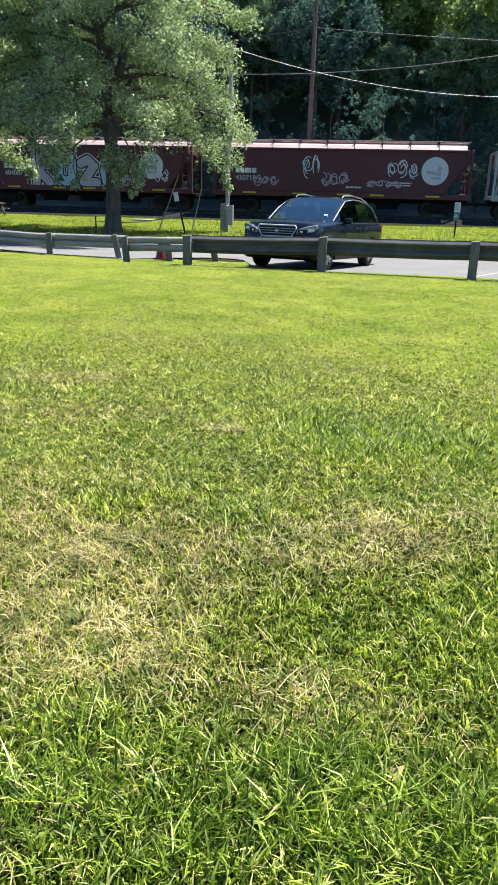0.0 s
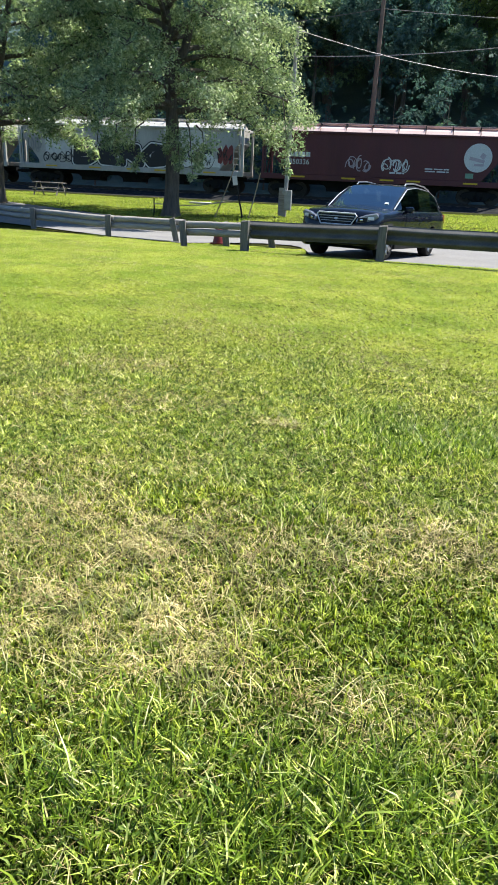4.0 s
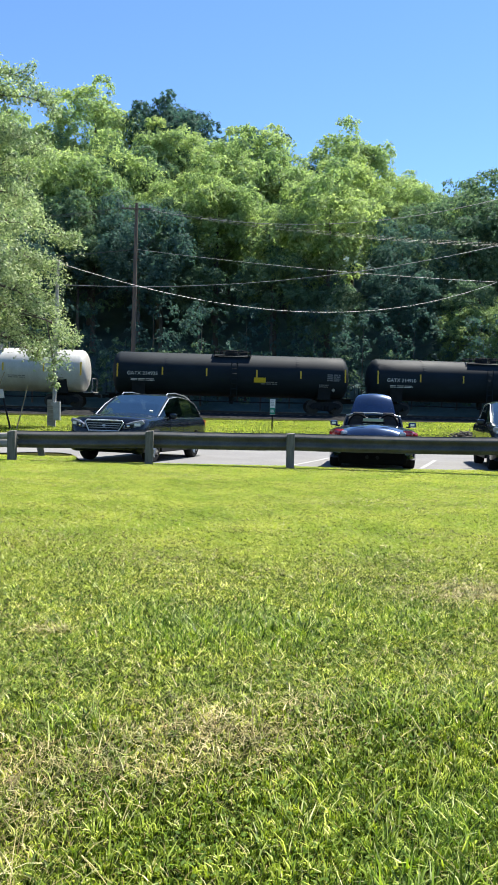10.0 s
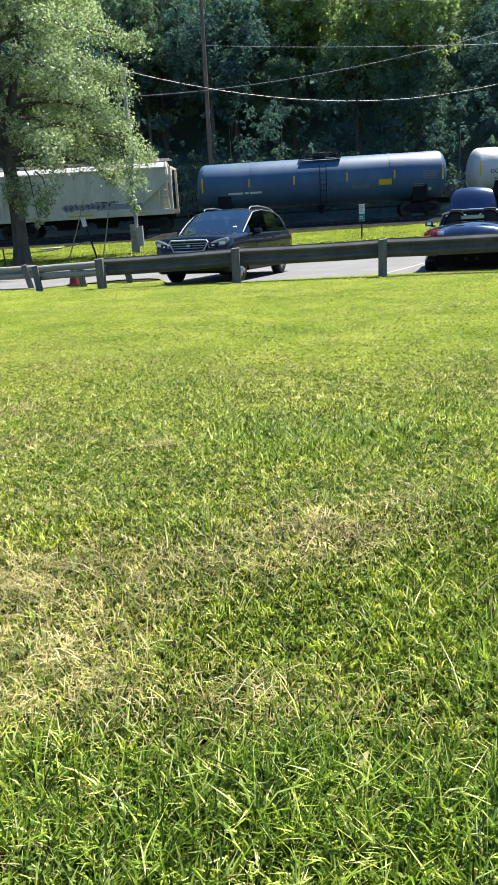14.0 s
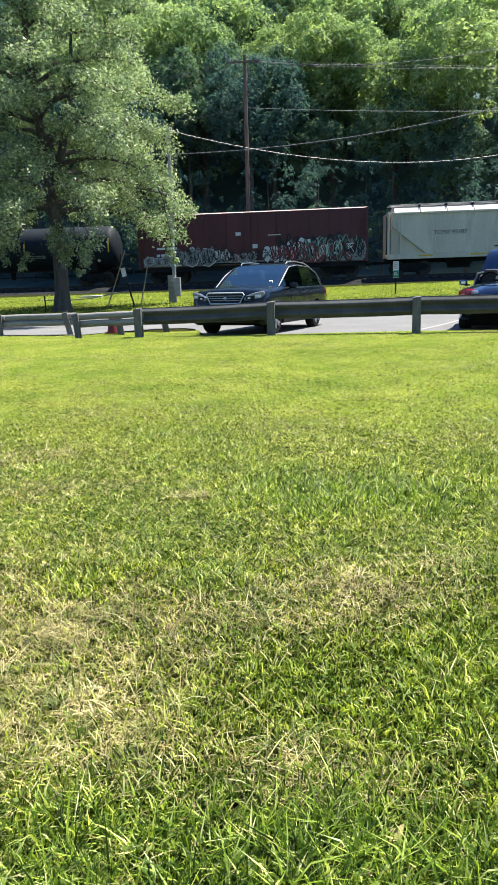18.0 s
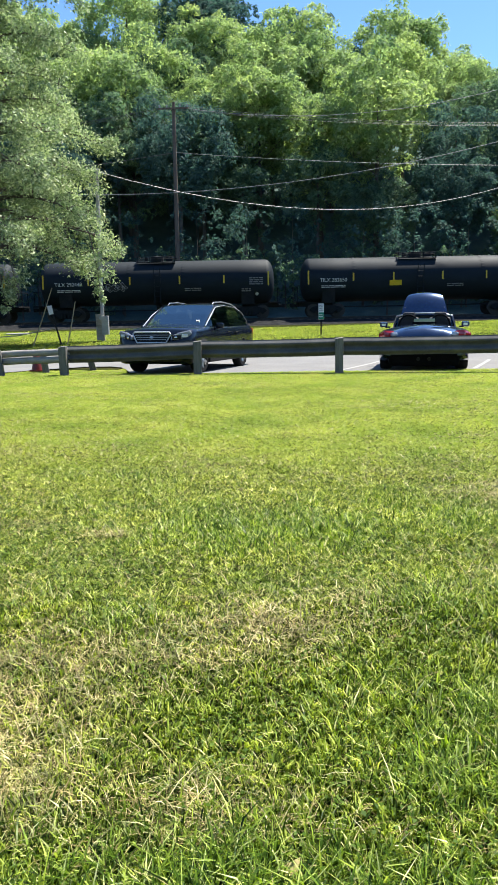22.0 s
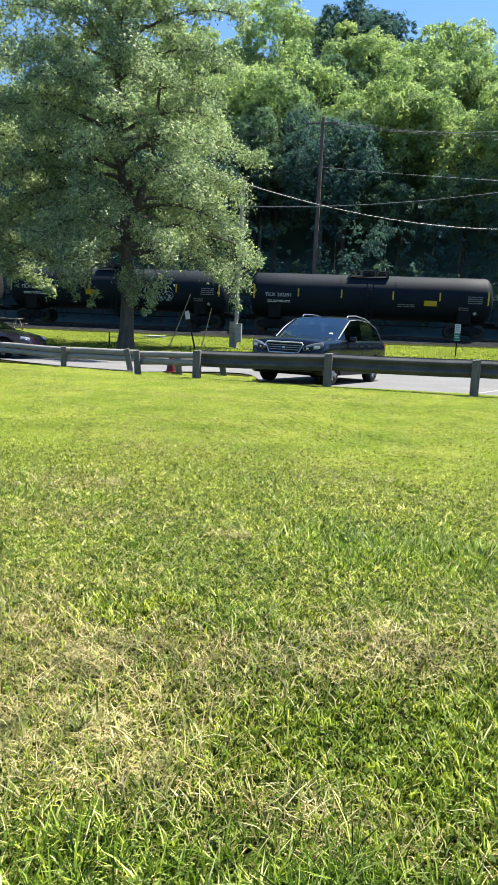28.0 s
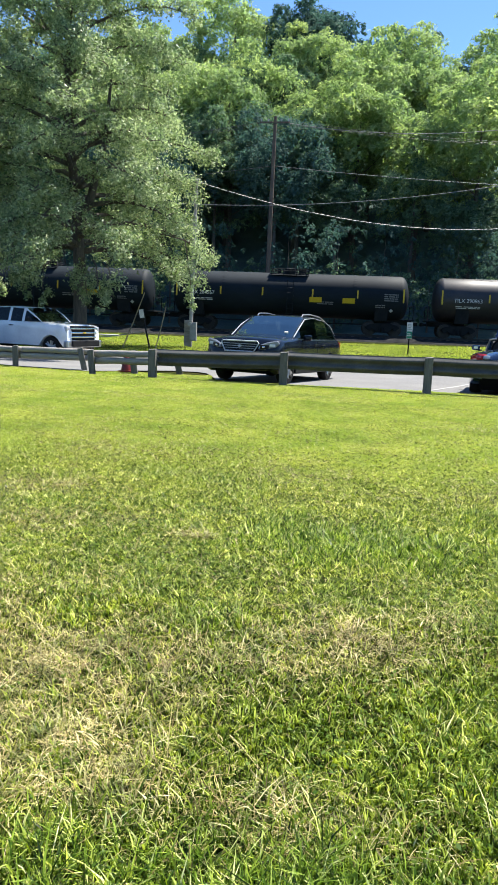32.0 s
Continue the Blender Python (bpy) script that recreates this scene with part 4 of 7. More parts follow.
add_car(-65.9, -82.9, hopper_car, HOP_GREY, ROOF_PALE, "grey covered hopper wagon under black and white graffiti", seed=6, mark_bar=0, patches=((4.2, 3.25, 3.0, 1.4, 7), (-5.4, 2.6, 1.9, 1.1, 7), (5.9, 1.9, 1.9, 0.55, 1)), words=(("BERG", -0.6, 2.2, 7.0, 1.4, 0.19, 1.3, 0, 1, 0, 0),), tags=((4.7, 2.0, 3.2, 1.0, 0, 1, 0), (7.2, 2.5, 1.2, 1.2, 5, 5, 0)), scrawls=((-5.4, 1.9, 2.4, 0.7, 0, 4), (-7.2, 2.8, 1.0, 1.2, 4, 2), (5.0, 2.5, 2.6, 0.6, 0, 4)), text="CAIX|490830", ink=LETTER_DARK)
add_car(-83.95, -100.83, hopper_car, HOP_GREY, ROOF_PALE, "grey covered hopper wagon with pink-grey graffiti", seed=7, ribs=2, roof_parts=10, mark_at=2.5, patches=((4.2, 3.05, 1.25, 1.45, 7),), words=(("XOSTED", -0.1, 2.12, 6.3, 1.45, 0.12, 1.5, 0, 0, 3, 3),), tags=((4.1, 2.0, 2.2, 1.0, 6, 4, 0),), scrawls=((-5.6, 1.95, 2.4, 0.55, 0, 5), (3.4, 2.4, 1.3, 0.7, 0, 2), (6.2, 2.3, 1.3, 0.9, 0, 3)), text="", ink=LETTER_DARK, mark_bar=1)
BT = "black tank wagon with yellow reflectors and white lettering"
add_car(-102.6, -120.0, tank_car, TANK_BLACK, BT, "GATX 214910", seed=11)
add_car(-121.5, -138.67, tank_car, TANK_BLACK, BT, "GATX 214925", seed=11)
add_car(-140.3, -154.78, tank_car, TANK_WHITE, "dirty white tank wagon with tall railed platform", "DOWX 73808", LETTER_DARK, True, YELLOW, 1, seed=13)
add_car(-156.47, -172.92, tank_car, TANK_WHITE, "dirty white tank wagon with tall railed platform", "DOWX 73159", LETTER_DARK, True, YELLOW, 1, seed=14)
add_car(-174.47, -191.4, tank_car, TANK_BLUE, "faded blue tank wagon with pale streaks", "", seed=15, yellow_cards=1)
CH = "pale cement hopper wagon with open end frames"
add_car(-193.0, -205.86, hopper_car, HOP_TAN, ROOF_PALE, CH, posts=True, bays=2, roof_parts=7, foot=2.6, text="CEFX|440532", ink=LETTER_DARK, seed=21, tags=((0.5, 1.85, 3.4, 0.5, 4, 4, 0),), patches=((2.8, 1.75, 3.0, 0.35, 4),))
add_car(-206.73, -219.9, hopper_car, HOP_TAN, ROOF_PALE, CH, posts=True, bays=2, roof_parts=7, foot=2.6, text="TCMX|441225", ink=LETTER_DARK, seed=22, tags=((2.6, 1.85, 1.4, 0.6, 4, 4, 0),))
add_car(-220.78, -234.0, hopper_car, HOP_TAN, ROOF_PALE, CH, posts=True, bays=2, roof_parts=7, foot=2.6, text="TCMX 95187", ink=LETTER_DARK, seed=23)
add_car(-235.3, -251.2, box_car, "dark red box car with graffiti along its lower half")
NUMS = ((-252.9, -269.3, "TILX 282666", 1), (-271.5, -287.9, "TILX 282650", 1), (-289.8, -306.4, "TILX 292449", 0), (-308.2, -325.0, "TILX 282662", 1), (-326.8, -343.7, "TILX 292493", 0), (-345.5, -362.2, "TILX 292437", 1), (-363.9, -380.8, "TILX 282691", 1), (-382.45, -399.3, "TILX 282644", 1))
for k, (r_, l_, num, cards) in enumerate(NUMS):
    tag = {2: (-2.8, 2.3, 1.5, 0.6, 4, 0, 4), 7: (3.6, 2.2, 1.9, 0.8, 2, 0, 2)}.get(k)
    add_car(r_, l_, tank_car, TANK_BLACK, BT, num, yellow_cards=cards, seed=30 + k, tag=tag)
add_car(-400.8, -417.7, tank_car, TANK_RUSTY, "black tank wagon with rust-stained top", "TILX 290863", yellow_cards=0, seed=40, tag=(-1.7, 2.1, 1.2, 0.8, 0, 0, 1))
add_car(-419.4, -436.2, tank_car, TANK_BLACK, BT, "TILX 284567", yellow_cards=2, seed=41)
add_car(-437.8, -454.6, tank_car, TANK_BLACK, BT, "", yellow_cards=1, seed=42)
add_car(-456.2, -473.0, tank_car, TANK_BLACK, BT, "", yellow_cards=1, seed=43)

# ---- vehicles ----
def car_paint(name, col, flake=0.25, rough=0.25, coat=1.0, spec=0.5):
    return mat(name, tuple(0.85 * c for c in col), tuple(1.1 * c for c in col), rough, flake, scale=1.5, fine=300, bump=0.0, coat=coat, stain=tuple(min(1, c * 1.3 + 0.003) for c in col), stain_amount=0.3, spec=spec)


def window_glass(name, tint, ior=1.6, rough=0.04):
    """A thin pane: tinted view through, mirror gloss by angle."""
    m = bpy.data.materials.new(name)
    m.use_nodes = True
    nt = m.node_tree
    nt.nodes.remove(nt.nodes["Principled BSDF"])
    fr = nt.nodes.new("ShaderNodeFresnel")
    fr.inputs[0].default_value = ior
    tr = nt.nodes.new("ShaderNodeBsdfTransparent")
    tr.inputs[0].default_value = (*tint, 1)
    gl = nt.nodes.new("ShaderNodeBsdfGlossy")
    gl.inputs["Roughness"].default_value = rough
    gl.inputs[0].default_value = (0.82, 0.95, 0.93, 1)
    ms = nt.nodes.new("ShaderNodeMixShader")
    nt.links.new(fr.outputs[0], ms.inputs[0])
    nt.links.new(tr.outputs[0], ms.inputs[1])
    nt.links.new(gl.outputs[0], ms.inputs[2])
    nt.links.new(ms.outputs[0], nt.nodes["Material Output"].inputs[0])
    return m


PAINT_NAVY = car_paint("navy_black_paint", (0.004, 0.0068, 0.014), 0.0, 0.22, 0.3, 0.22)
PAINT_BLUE = car_paint("metallic_blue_paint", (0.022, 0.048, 0.11), 0.6, 0.24)
PAINT_BLACK = car_paint("black_blue_paint", (0.006, 0.008, 0.012), 0.0, 0.22, 0.5, 0.3)
PAINT_PLUM = car_paint("plum_paint", (0.024, 0.006, 0.026), 0.2)
PAINT_WHITE = car_paint("white_car_paint", (0.78, 0.79, 0.8), 0.0)
GLASS_DARK = window_glass("tinted_window", (0.025, 0.035, 0.033), 1.4)
GLASS_CLEAR = window_glass("windscreen", (0.04, 0.05, 0.055), 3.2)
GLASS_DUSTY = window_glass("dusty_windscreen", (0.04, 0.05, 0.055), 3.2, 0.13)
PILLAR = mat("gloss_black_pillar", (0.006, 0.0065, 0.007), (0.009, 0.009, 0.01), 0.7, scale=5, spec=0.05)
TRIM = mat("black_trim", (0.01, 0.01, 0.011), (0.018, 0.018, 0.018), 0.55, scale=5, spec=0.2)
CABIN = mat("dark_cabin", (0.015, 0.015, 0.016), (0.03, 0.03, 0.03), 0.8, scale=5)
CHROME = mat("chrome", (0.72, 0.73, 0.75), (0.8, 0.8, 0.8), 0.12, 1.0, scale=5, bump=0.0)
ALLOY = mat("alloy", (0.42, 0.43, 0.44), (0.55, 0.55, 0.56), 0.3, 0.9, scale=5, bump=0.0)
LAMP_GLASS = mat("headlamp_lens", (0.42, 0.44, 0.47), (0.66, 0.67, 0.7), 0.1, 0.15, scale=9, bump=0.0, coat=1.0)
LENS_SMOKED = mat("smoked_lamp_lens", (0.12, 0.13, 0.15), (0.3, 0.31, 0.33), 0.1, 0.2, scale=9, bump=0.0, coat=1.0)
TAIL_RED = mat("tail_lamp_lens", (0.35, 0.01, 0.01), (0.5, 0.02, 0.02), 0.12, scale=9, bump=0.0, coat=1.0)
BRIGHT_TRIM = mat("bright_trim", (0.5, 0.52, 0.55), (0.62, 0.63, 0.65), 0.3, 0.2, scale=9, bump=0.0)
PLATE = mat("number_plate", (0.6, 0.6, 0.55), (0.7, 0.7, 0.66), 0.5, scale=9)


def ring_lathe(profile, sides=28):
    """Spins (radius, y) points round the y axis."""
    bm = bmesh.new()
    rows = [[bm.verts.new((r * math.cos(a), y, r * math.sin(a))) for a in (2 * math.pi * k / sides for k in range(sides))] for r, y in profile]
    for a, b in zip(rows, rows[1:]):
        for k in range(sides):
            bm.faces.new((a[k], a[(k + 1) % sides], b[(k + 1) % sides], b[k]))
    bmesh.ops.recalc_face_normals(bm, faces=bm.faces[:])
    return bm


def parked(at, yaw, base=2.6):
    """The pose of a car on the sloping ground, by the heights under its two axles."""
    c, s = math.cos(radians(yaw)) * base / 2, math.sin(radians(yaw)) * base / 2
    zf, zr = ground_z(at[0] + c, at[1] + s), ground_z(at[0] - c, at[1] - s)
    return Matrix.Translation((*at, (zf + zr) / 2 + 0.036)) @ Matrix.Rotation(radians(yaw), 4, "Z") @ Matrix.Rotation(-math.atan2(zf - zr, base), 4, "Y")


def road_wheel(car, x, y, r, w, spokes=5, spoke_mat=None):
    """Tyre and spoked rim; the rim faces away from the car's middle."""
    s = 1 if y > 0 else -1
    tyre = part("wheel", ring_lathe([(r * 0.64, -w / 2), (r * 0.9, -w / 2), (r * 0.98, -w * 0.38), (r, 0), (r * 0.98, w * 0.38), (r * 0.9, w / 2), (r * 0.64, w / 2)]), RUBBER, car, m=pose(x, y, r), smooth=True)
    rim = ring_lathe([(r * 0.66, s * w * 0.48), (r * 0.62, s * w * 0.44), (r * 0.6, s * w * 0.1), (r * 0.2, s * w * 0.05), (0.02, s * w * 0.05)])
    part("rim", rim, TRIM if spokes else ALLOY, tyre)
    sp = bmesh.new()
    for k in range(spokes):
        a = 360 * k / spokes
        for d in (-7, 7):
            q = radians(a + d)
            tube([(0.05 * math.cos(q), s * w * 0.42, 0.05 * math.sin(q)), (r * 0.63 * math.cos(radians(a + d * 1.6)), s * w * 0.44, r * 0.63 * math.sin(radians(a + d * 1.6)))], [0.035, 0.024], 6, sp)
    tube([(0, s * w * 0.3, 0), (0, s * w * 0.5, 0)], 0.07, 12, sp)
    part("spokes", sp, spoke_mat or ALLOY, tyre)
    return tyre


def body_shell(rows, arches, arch_r):
    """Lower body lofted from rows of x, sill z, shoulder z, crown z, half width, shoulder half width; wheel arches pushed up."""
    rings = []
    xs = [r[0] for r in rows]
    fine = []
    n = 46
    for i in range(n + 1):
        x = lerp(xs[0], xs[-1], i / n)
        for a, b in zip(rows, rows[1:]):
            if a[0] >= x >= b[0]:
                t = (a[0] - x) / (a[0] - b[0])
                fine.append([x] + [lerp(a[k], b[k], t) for k in range(1, 6)])
                break
    for x, z0, zs, zc, w, ws in fine:
        zl = z0
        for ax in arches:
            d = abs(x - ax)
            if d < arch_r:
                zl = max(zl, 0.34 + math.sqrt(arch_r ** 2 - d ** 2) * 0.98)
        zl = min(zl, zs - 0.12)
        zm = max(zl + 0.04, lerp(z0, zs, 0.72))
        half = [(-w * 0.9, zl), (-w * 0.99, zl + 0.03), (-w, zm), (-w * 0.985, lerp(zm, zs, 0.6)), (-lerp(w, ws, 0.45), zs - 0.035), (-ws, zs), (-ws * 0.6, lerp(zs, zc, 0.65)), (0, zc)]
        rings.append([(x, y, z) for y, z in half] + [(x, -y, z) for y, z in half[-2::-1]])
    return loft(rings)


def side_panel(rows, x0, x1, s):
    """A door skin: the body's side between two cuts, a few millimetres proud of it."""
    rings = []
    for i in range(9):
        x = lerp(x0, x1, i / 8)
        for a, b in zip(rows, rows[1:]):
            if a[0] >= x >= b[0]:
                t = (a[0] - x) / (a[0] - b[0])
                z0, zs, w, ws = (lerp(a[k], b[k], t) for k in (1, 2, 4, 5))
        zm = lerp(z0, zs, 0.72)
        pts = [(w * 0.99, z0 + 0.12), (w, zm), (w * 0.985, lerp(zm, zs, 0.6)), (lerp(w, ws, 0.45), zs - 0.04)]
        rings.append([(x, s * (y + 0.006), z) for y, z in pts])
    return loft(rings, close=False, caps=False)


def cabin_parts(car, st, kinds, paint, side_glass, front_glass=None, pillar=None, bowed=False):
    """Greenhouse from rows of x, base z, roof z, base half width, roof half width; kinds name each bay: W screen, S side glass, P pillar, R rear screen."""
    def ring(x, zb, zt, wb, wt):
        s = [(-wb, zb), (-lerp(wb, wt, 0.5) - 0.012, lerp(zb, zt, 0.5)), (-wt - 0.02, zt - 0.05), (-wt + 0.06, zt - 0.008), (-wt * 0.5, zt + 0.012), (0, zt + 0.016)]
        return [(x, y, z) for y, z in s] + [(x, -y, z) for y, z in s[-2::-1]]
    rings = [ring(*r) for r in st]
    for i, k in enumerate(kinds):
        a, b = rings[i], rings[i + 1]

        def strip(lo, hi):
            bm = loft([a[lo:hi + 1], b[lo:hi + 1]], close=False, caps=False)
            return bm
        top = {"W": ("windscreen", front_glass or GLASS_CLEAR), "R": ("rear_window", side_glass)}.get(k, ("roof", paint))
        part(top[0], strip(2, 8), top[1], car, smooth=bowed or k != "W")
        for lo, hi in ((0, 2), (8, 10)):
            nm, mt = ("side_window", side_glass) if k in "SW" else ("pillar", pillar or paint)
            part(nm, strip(lo, hi), mt, car, smooth=True)
            if k == "W":
                e = 2 if lo == 0 else 8
                part("windscreen_pillar", tube([a[e], b[e]], 0.032, 8), paint, car, smooth=True)


def seats(car, rows, z, wheel_at=None):
    for x in rows:
        for y in (-0.36, 0.36):
            s = part("seat", box(0.16, 0.48, 0.6, (x, y, z - 0.1), 0.06, rot=(0, -12, 0)), CABIN, car)
            part("headrest", box(0.1, 0.26, 0.18, (x - 0.1, y, z + 0.3), 0.04), CABIN, s)
    if wheel_at:
        pts = [(wheel_at[0] + 0.1 * math.sin(a), wheel_at[1] + 0.18 * math.cos(a), wheel_at[2] + 0.17 * math.sin(a)) for a in (2 * math.pi * k / 20 for k in range(21))]
        part("steering_wheel", tube(pts, 0.016, 6), TRIM, car)


def mirror(car, x, y, z, paint):
    s = 1 if y > 0 else -1
    m = part("door_mirror", box(0.12, 0.2, 0.13, (x, y + s * 0.12, z), 0.04), paint, car)
    part("mirror_glass", box(0.008, 0.1, 0.06, (x - 0.06, y + s * 0.12, z)), CHROME, m)
    part("mirror_arm", box(0.06, 0.12, 0.04, (x, y + s * 0.02, z - 0.06), 0.01), TRIM, m)


def crossover(label, paint, at, yaw, group="", spoke=ALLOY, rails=True, grow=1.0, bowed=False):
    """A tall estate car with roof rails, hexagonal grille and swept headlamps."""
    car = thing("estate_car", label, "car", group=group)
    rows = [(2.22, 0.3, 0.8, 0.83, 0.74, 0.66), (2.19, 0.25, 0.92, 0.95, 0.84, 0.73), (2.09, 0.23, 0.98, 1.015, 0.895, 0.77), (1.9, 0.22, 1.02, 1.07, 0.92, 0.8), (1.5, 0.22, 1.04, 1.1, 0.92, 0.79), (1.02, 0.22, 1.07, 1.14, 0.92, 0.82), (0.6, 0.22, 1.05, 1.06, 0.92, 0.84), (-1.2, 0.22, 1.07, 1.08, 0.92, 0.84), (-2.0, 0.24, 1.08, 1.09, 0.905, 0.82), (-2.3, 0.3, 1.0, 1.02, 0.85, 0.76), (-2.41, 0.4, 0.86, 0.88, 0.78, 0.7)]
    part("body", body_shell(rows, (1.42, -1.33), 0.375), paint, car, smooth=True)
    st = [(1.1, 1.06, 1.075, 0.83, 0.78), (0.66, 1.06, 1.36, 0.835, 0.735), (0.24, 1.06, 1.57, 0.84, 0.69), (0.14, 1.06, 1.59, 0.84, 0.685), (-0.38, 1.065, 1.625, 0.84, 0.68), (-0.46, 1.065, 1.625, 0.84, 0.68), (-1.2, 1.07, 1.59, 0.83, 0.67), (-1.28, 1.07, 1.583, 0.83, 0.67), (-1.85, 1.08, 1.47, 0.81, 0.62), (-2.02, 1.08, 1.41, 0.79, 0.56), (-2.3, 1.06, 1.1, 0.74, 0.55)]
    cabin_parts(car, st, "WWSSSSSSSR", paint, GLASS_DARK, GLASS_DUSTY if bowed else None, PILLAR, bowed)
    part("floor_pan", box(4.1, 1.5, 0.2, (-0.1, 0, 0.34), 0.04), TRIM, car)
    part("dashboard", box(0.4, 1.4, 0.14, (0.72, 0, 1.1), 0.05), CABIN, car)
    seats(car, (-0.15, -1.05), 1.05, (0.45, 0.36, 1.08))
    for s in (-1, 1):
        lamp = part("headlamp", prism([(0, 0.0), (0.36, 0.02), (0.48, 0.15), (0.42, 0.215), (0.2, 0.17), (0.02, 0.1)], 0.09, axis="x", bev=0.02), LENS_SMOKED, car, m=Matrix.Translation((2.26, s * 0.47, 0.77)) @ Matrix.Rotation(radians(s * 24), 4, "Z") @ Matrix.Diagonal((1, s, 1, 1)))
        part("lamp_bezel", box(0.02, 0.2, 0.085, (0.042, 0.13, 0.065), 0.008), TRIM, lamp)
        part("projector", box(0.03, 0.07, 0.05, (0.05, 0.11, 0.06), 0.018), CHROME, lamp)
        part("lamp_reflector", box(0.02, 0.13, 0.06, (0.045, 0.31, 0.1), 0.01), SIGN_WHITE, lamp)
        part("fog_lamp", box(0.06, 0.22, 0.14, (2.13, s * 0.6, 0.42), 0.03, rot=(0, 0, s * 25)), TRIM, car)
        part("tail_lamp", box(0.2, 0.12, 0.26, (-2.2, s * 0.8, 0.88), 0.04), TAIL_RED, car)
        mirror(car, 0.62, s * 0.88, 1.08, paint)
        part("window_trim", tube([(1.08, s * 0.815, 1.075), (0.66, s * 0.79, 1.33), (0.24, s * 0.735, 1.525), (-0.4, s * 0.72, 1.58), (-1.25, s * 0.71, 1.535), (-1.85, s * 0.675, 1.42), (-2.05, s * 0.76, 1.17)], [0.014, 0.016, 0.01, 0.004, 0.004, 0.004, 0.004], 6), BRIGHT_TRIM, car)
        for x0, x1 in ((0.55, -0.3), (-0.32, -0.86)):
            d = part("door", side_panel(rows, x0 - 0.01, x1 + 0.01, s), paint, car, smooth=True)
            part("handle", box(0.18, 0.03, 0.03, (x1 + 0.16, s * 0.942, 0.93), 0.01), paint, d)
        part("sill_trim", box(2.1, 0.05, 0.13, (0.05, s * 0.91, 0.3), 0.02), TRIM, car)
        if rails:
            part("roof_rail", tube([(0.1, s * 0.6, 1.59), (0.02, s * 0.6, 1.645), (-0.5, s * 0.6, 1.672), (-1.2, s * 0.59, 1.635), (-1.6, s * 0.585, 1.555)], 0.016, 8), ALLOY, car)
        for x in (1.42, -1.33):
            road_wheel(car, x, s * 0.78, 0.335, 0.225, 5, spoke)
    part("bumper_grille", box(0.08, 1.2, 0.16, (2.17, 0, 0.39), 0.03), TRIM, car)
    hexo = [(-0.47, 0.07), (-0.43, 0.115), (0.43, 0.115), (0.47, 0.07), (0.36, -0.12), (-0.36, -0.12)]
    g = part("grille", prism(hexo, 0.05, axis="x", bev=0.01), TRIM, car, m=pose(2.23, 0, 0.83, 0, -8))
    part("grille_surround", tube([(0.03, u, v) for u, v in hexo + hexo[:1]], 0.017, 6), BRIGHT_TRIM, g)
    for z in (-0.05, 0, 0.05):
        part("grille_bar", box(0.024, 0.78 + 1.2 * z, 0.014, (0.02, 0, z)), GREY_BOX, g)
    part("badge", ring_lathe([(0.001, 0.02), (0.028, 0.02), (0.036, 0.0)], 18), ALLOY, g, m=pose(0.03, 0, 0, 0, 0, -90) @ Matrix.Diagonal((1.4, 1, 0.8, 1)))
    part("number_plate", box(0.012, 0.3, 0.15, (2.225, 0, 0.5), 0.004), PLATE, car)
    part("wiper", tube([(1.0, 0.1, 1.13), (0.82, -0.45, 1.23)], 0.012, 5), TRIM, car)
    part("inspection_sticker", box(0.01, 0.08, 0.05, (0.93, 0.56, 1.2), rot=(0, -58, 0)), SIGN_WHITE, car)
    car.matrix_basis = parked(at, yaw) @ Matrix.Scale(grow, 4)
    return car


crossover("dark navy estate car with silver roof rails, parked", PAINT_NAVY, (-2.27, 18.95), -106.6, grow=1.035)
crossover("dark blue estate car, parked nose to the rail", PAINT_BLACK, (7.6, 18.75), -103.0, spoke=TRIM, rails=False, grow=1.07, bowed=True)


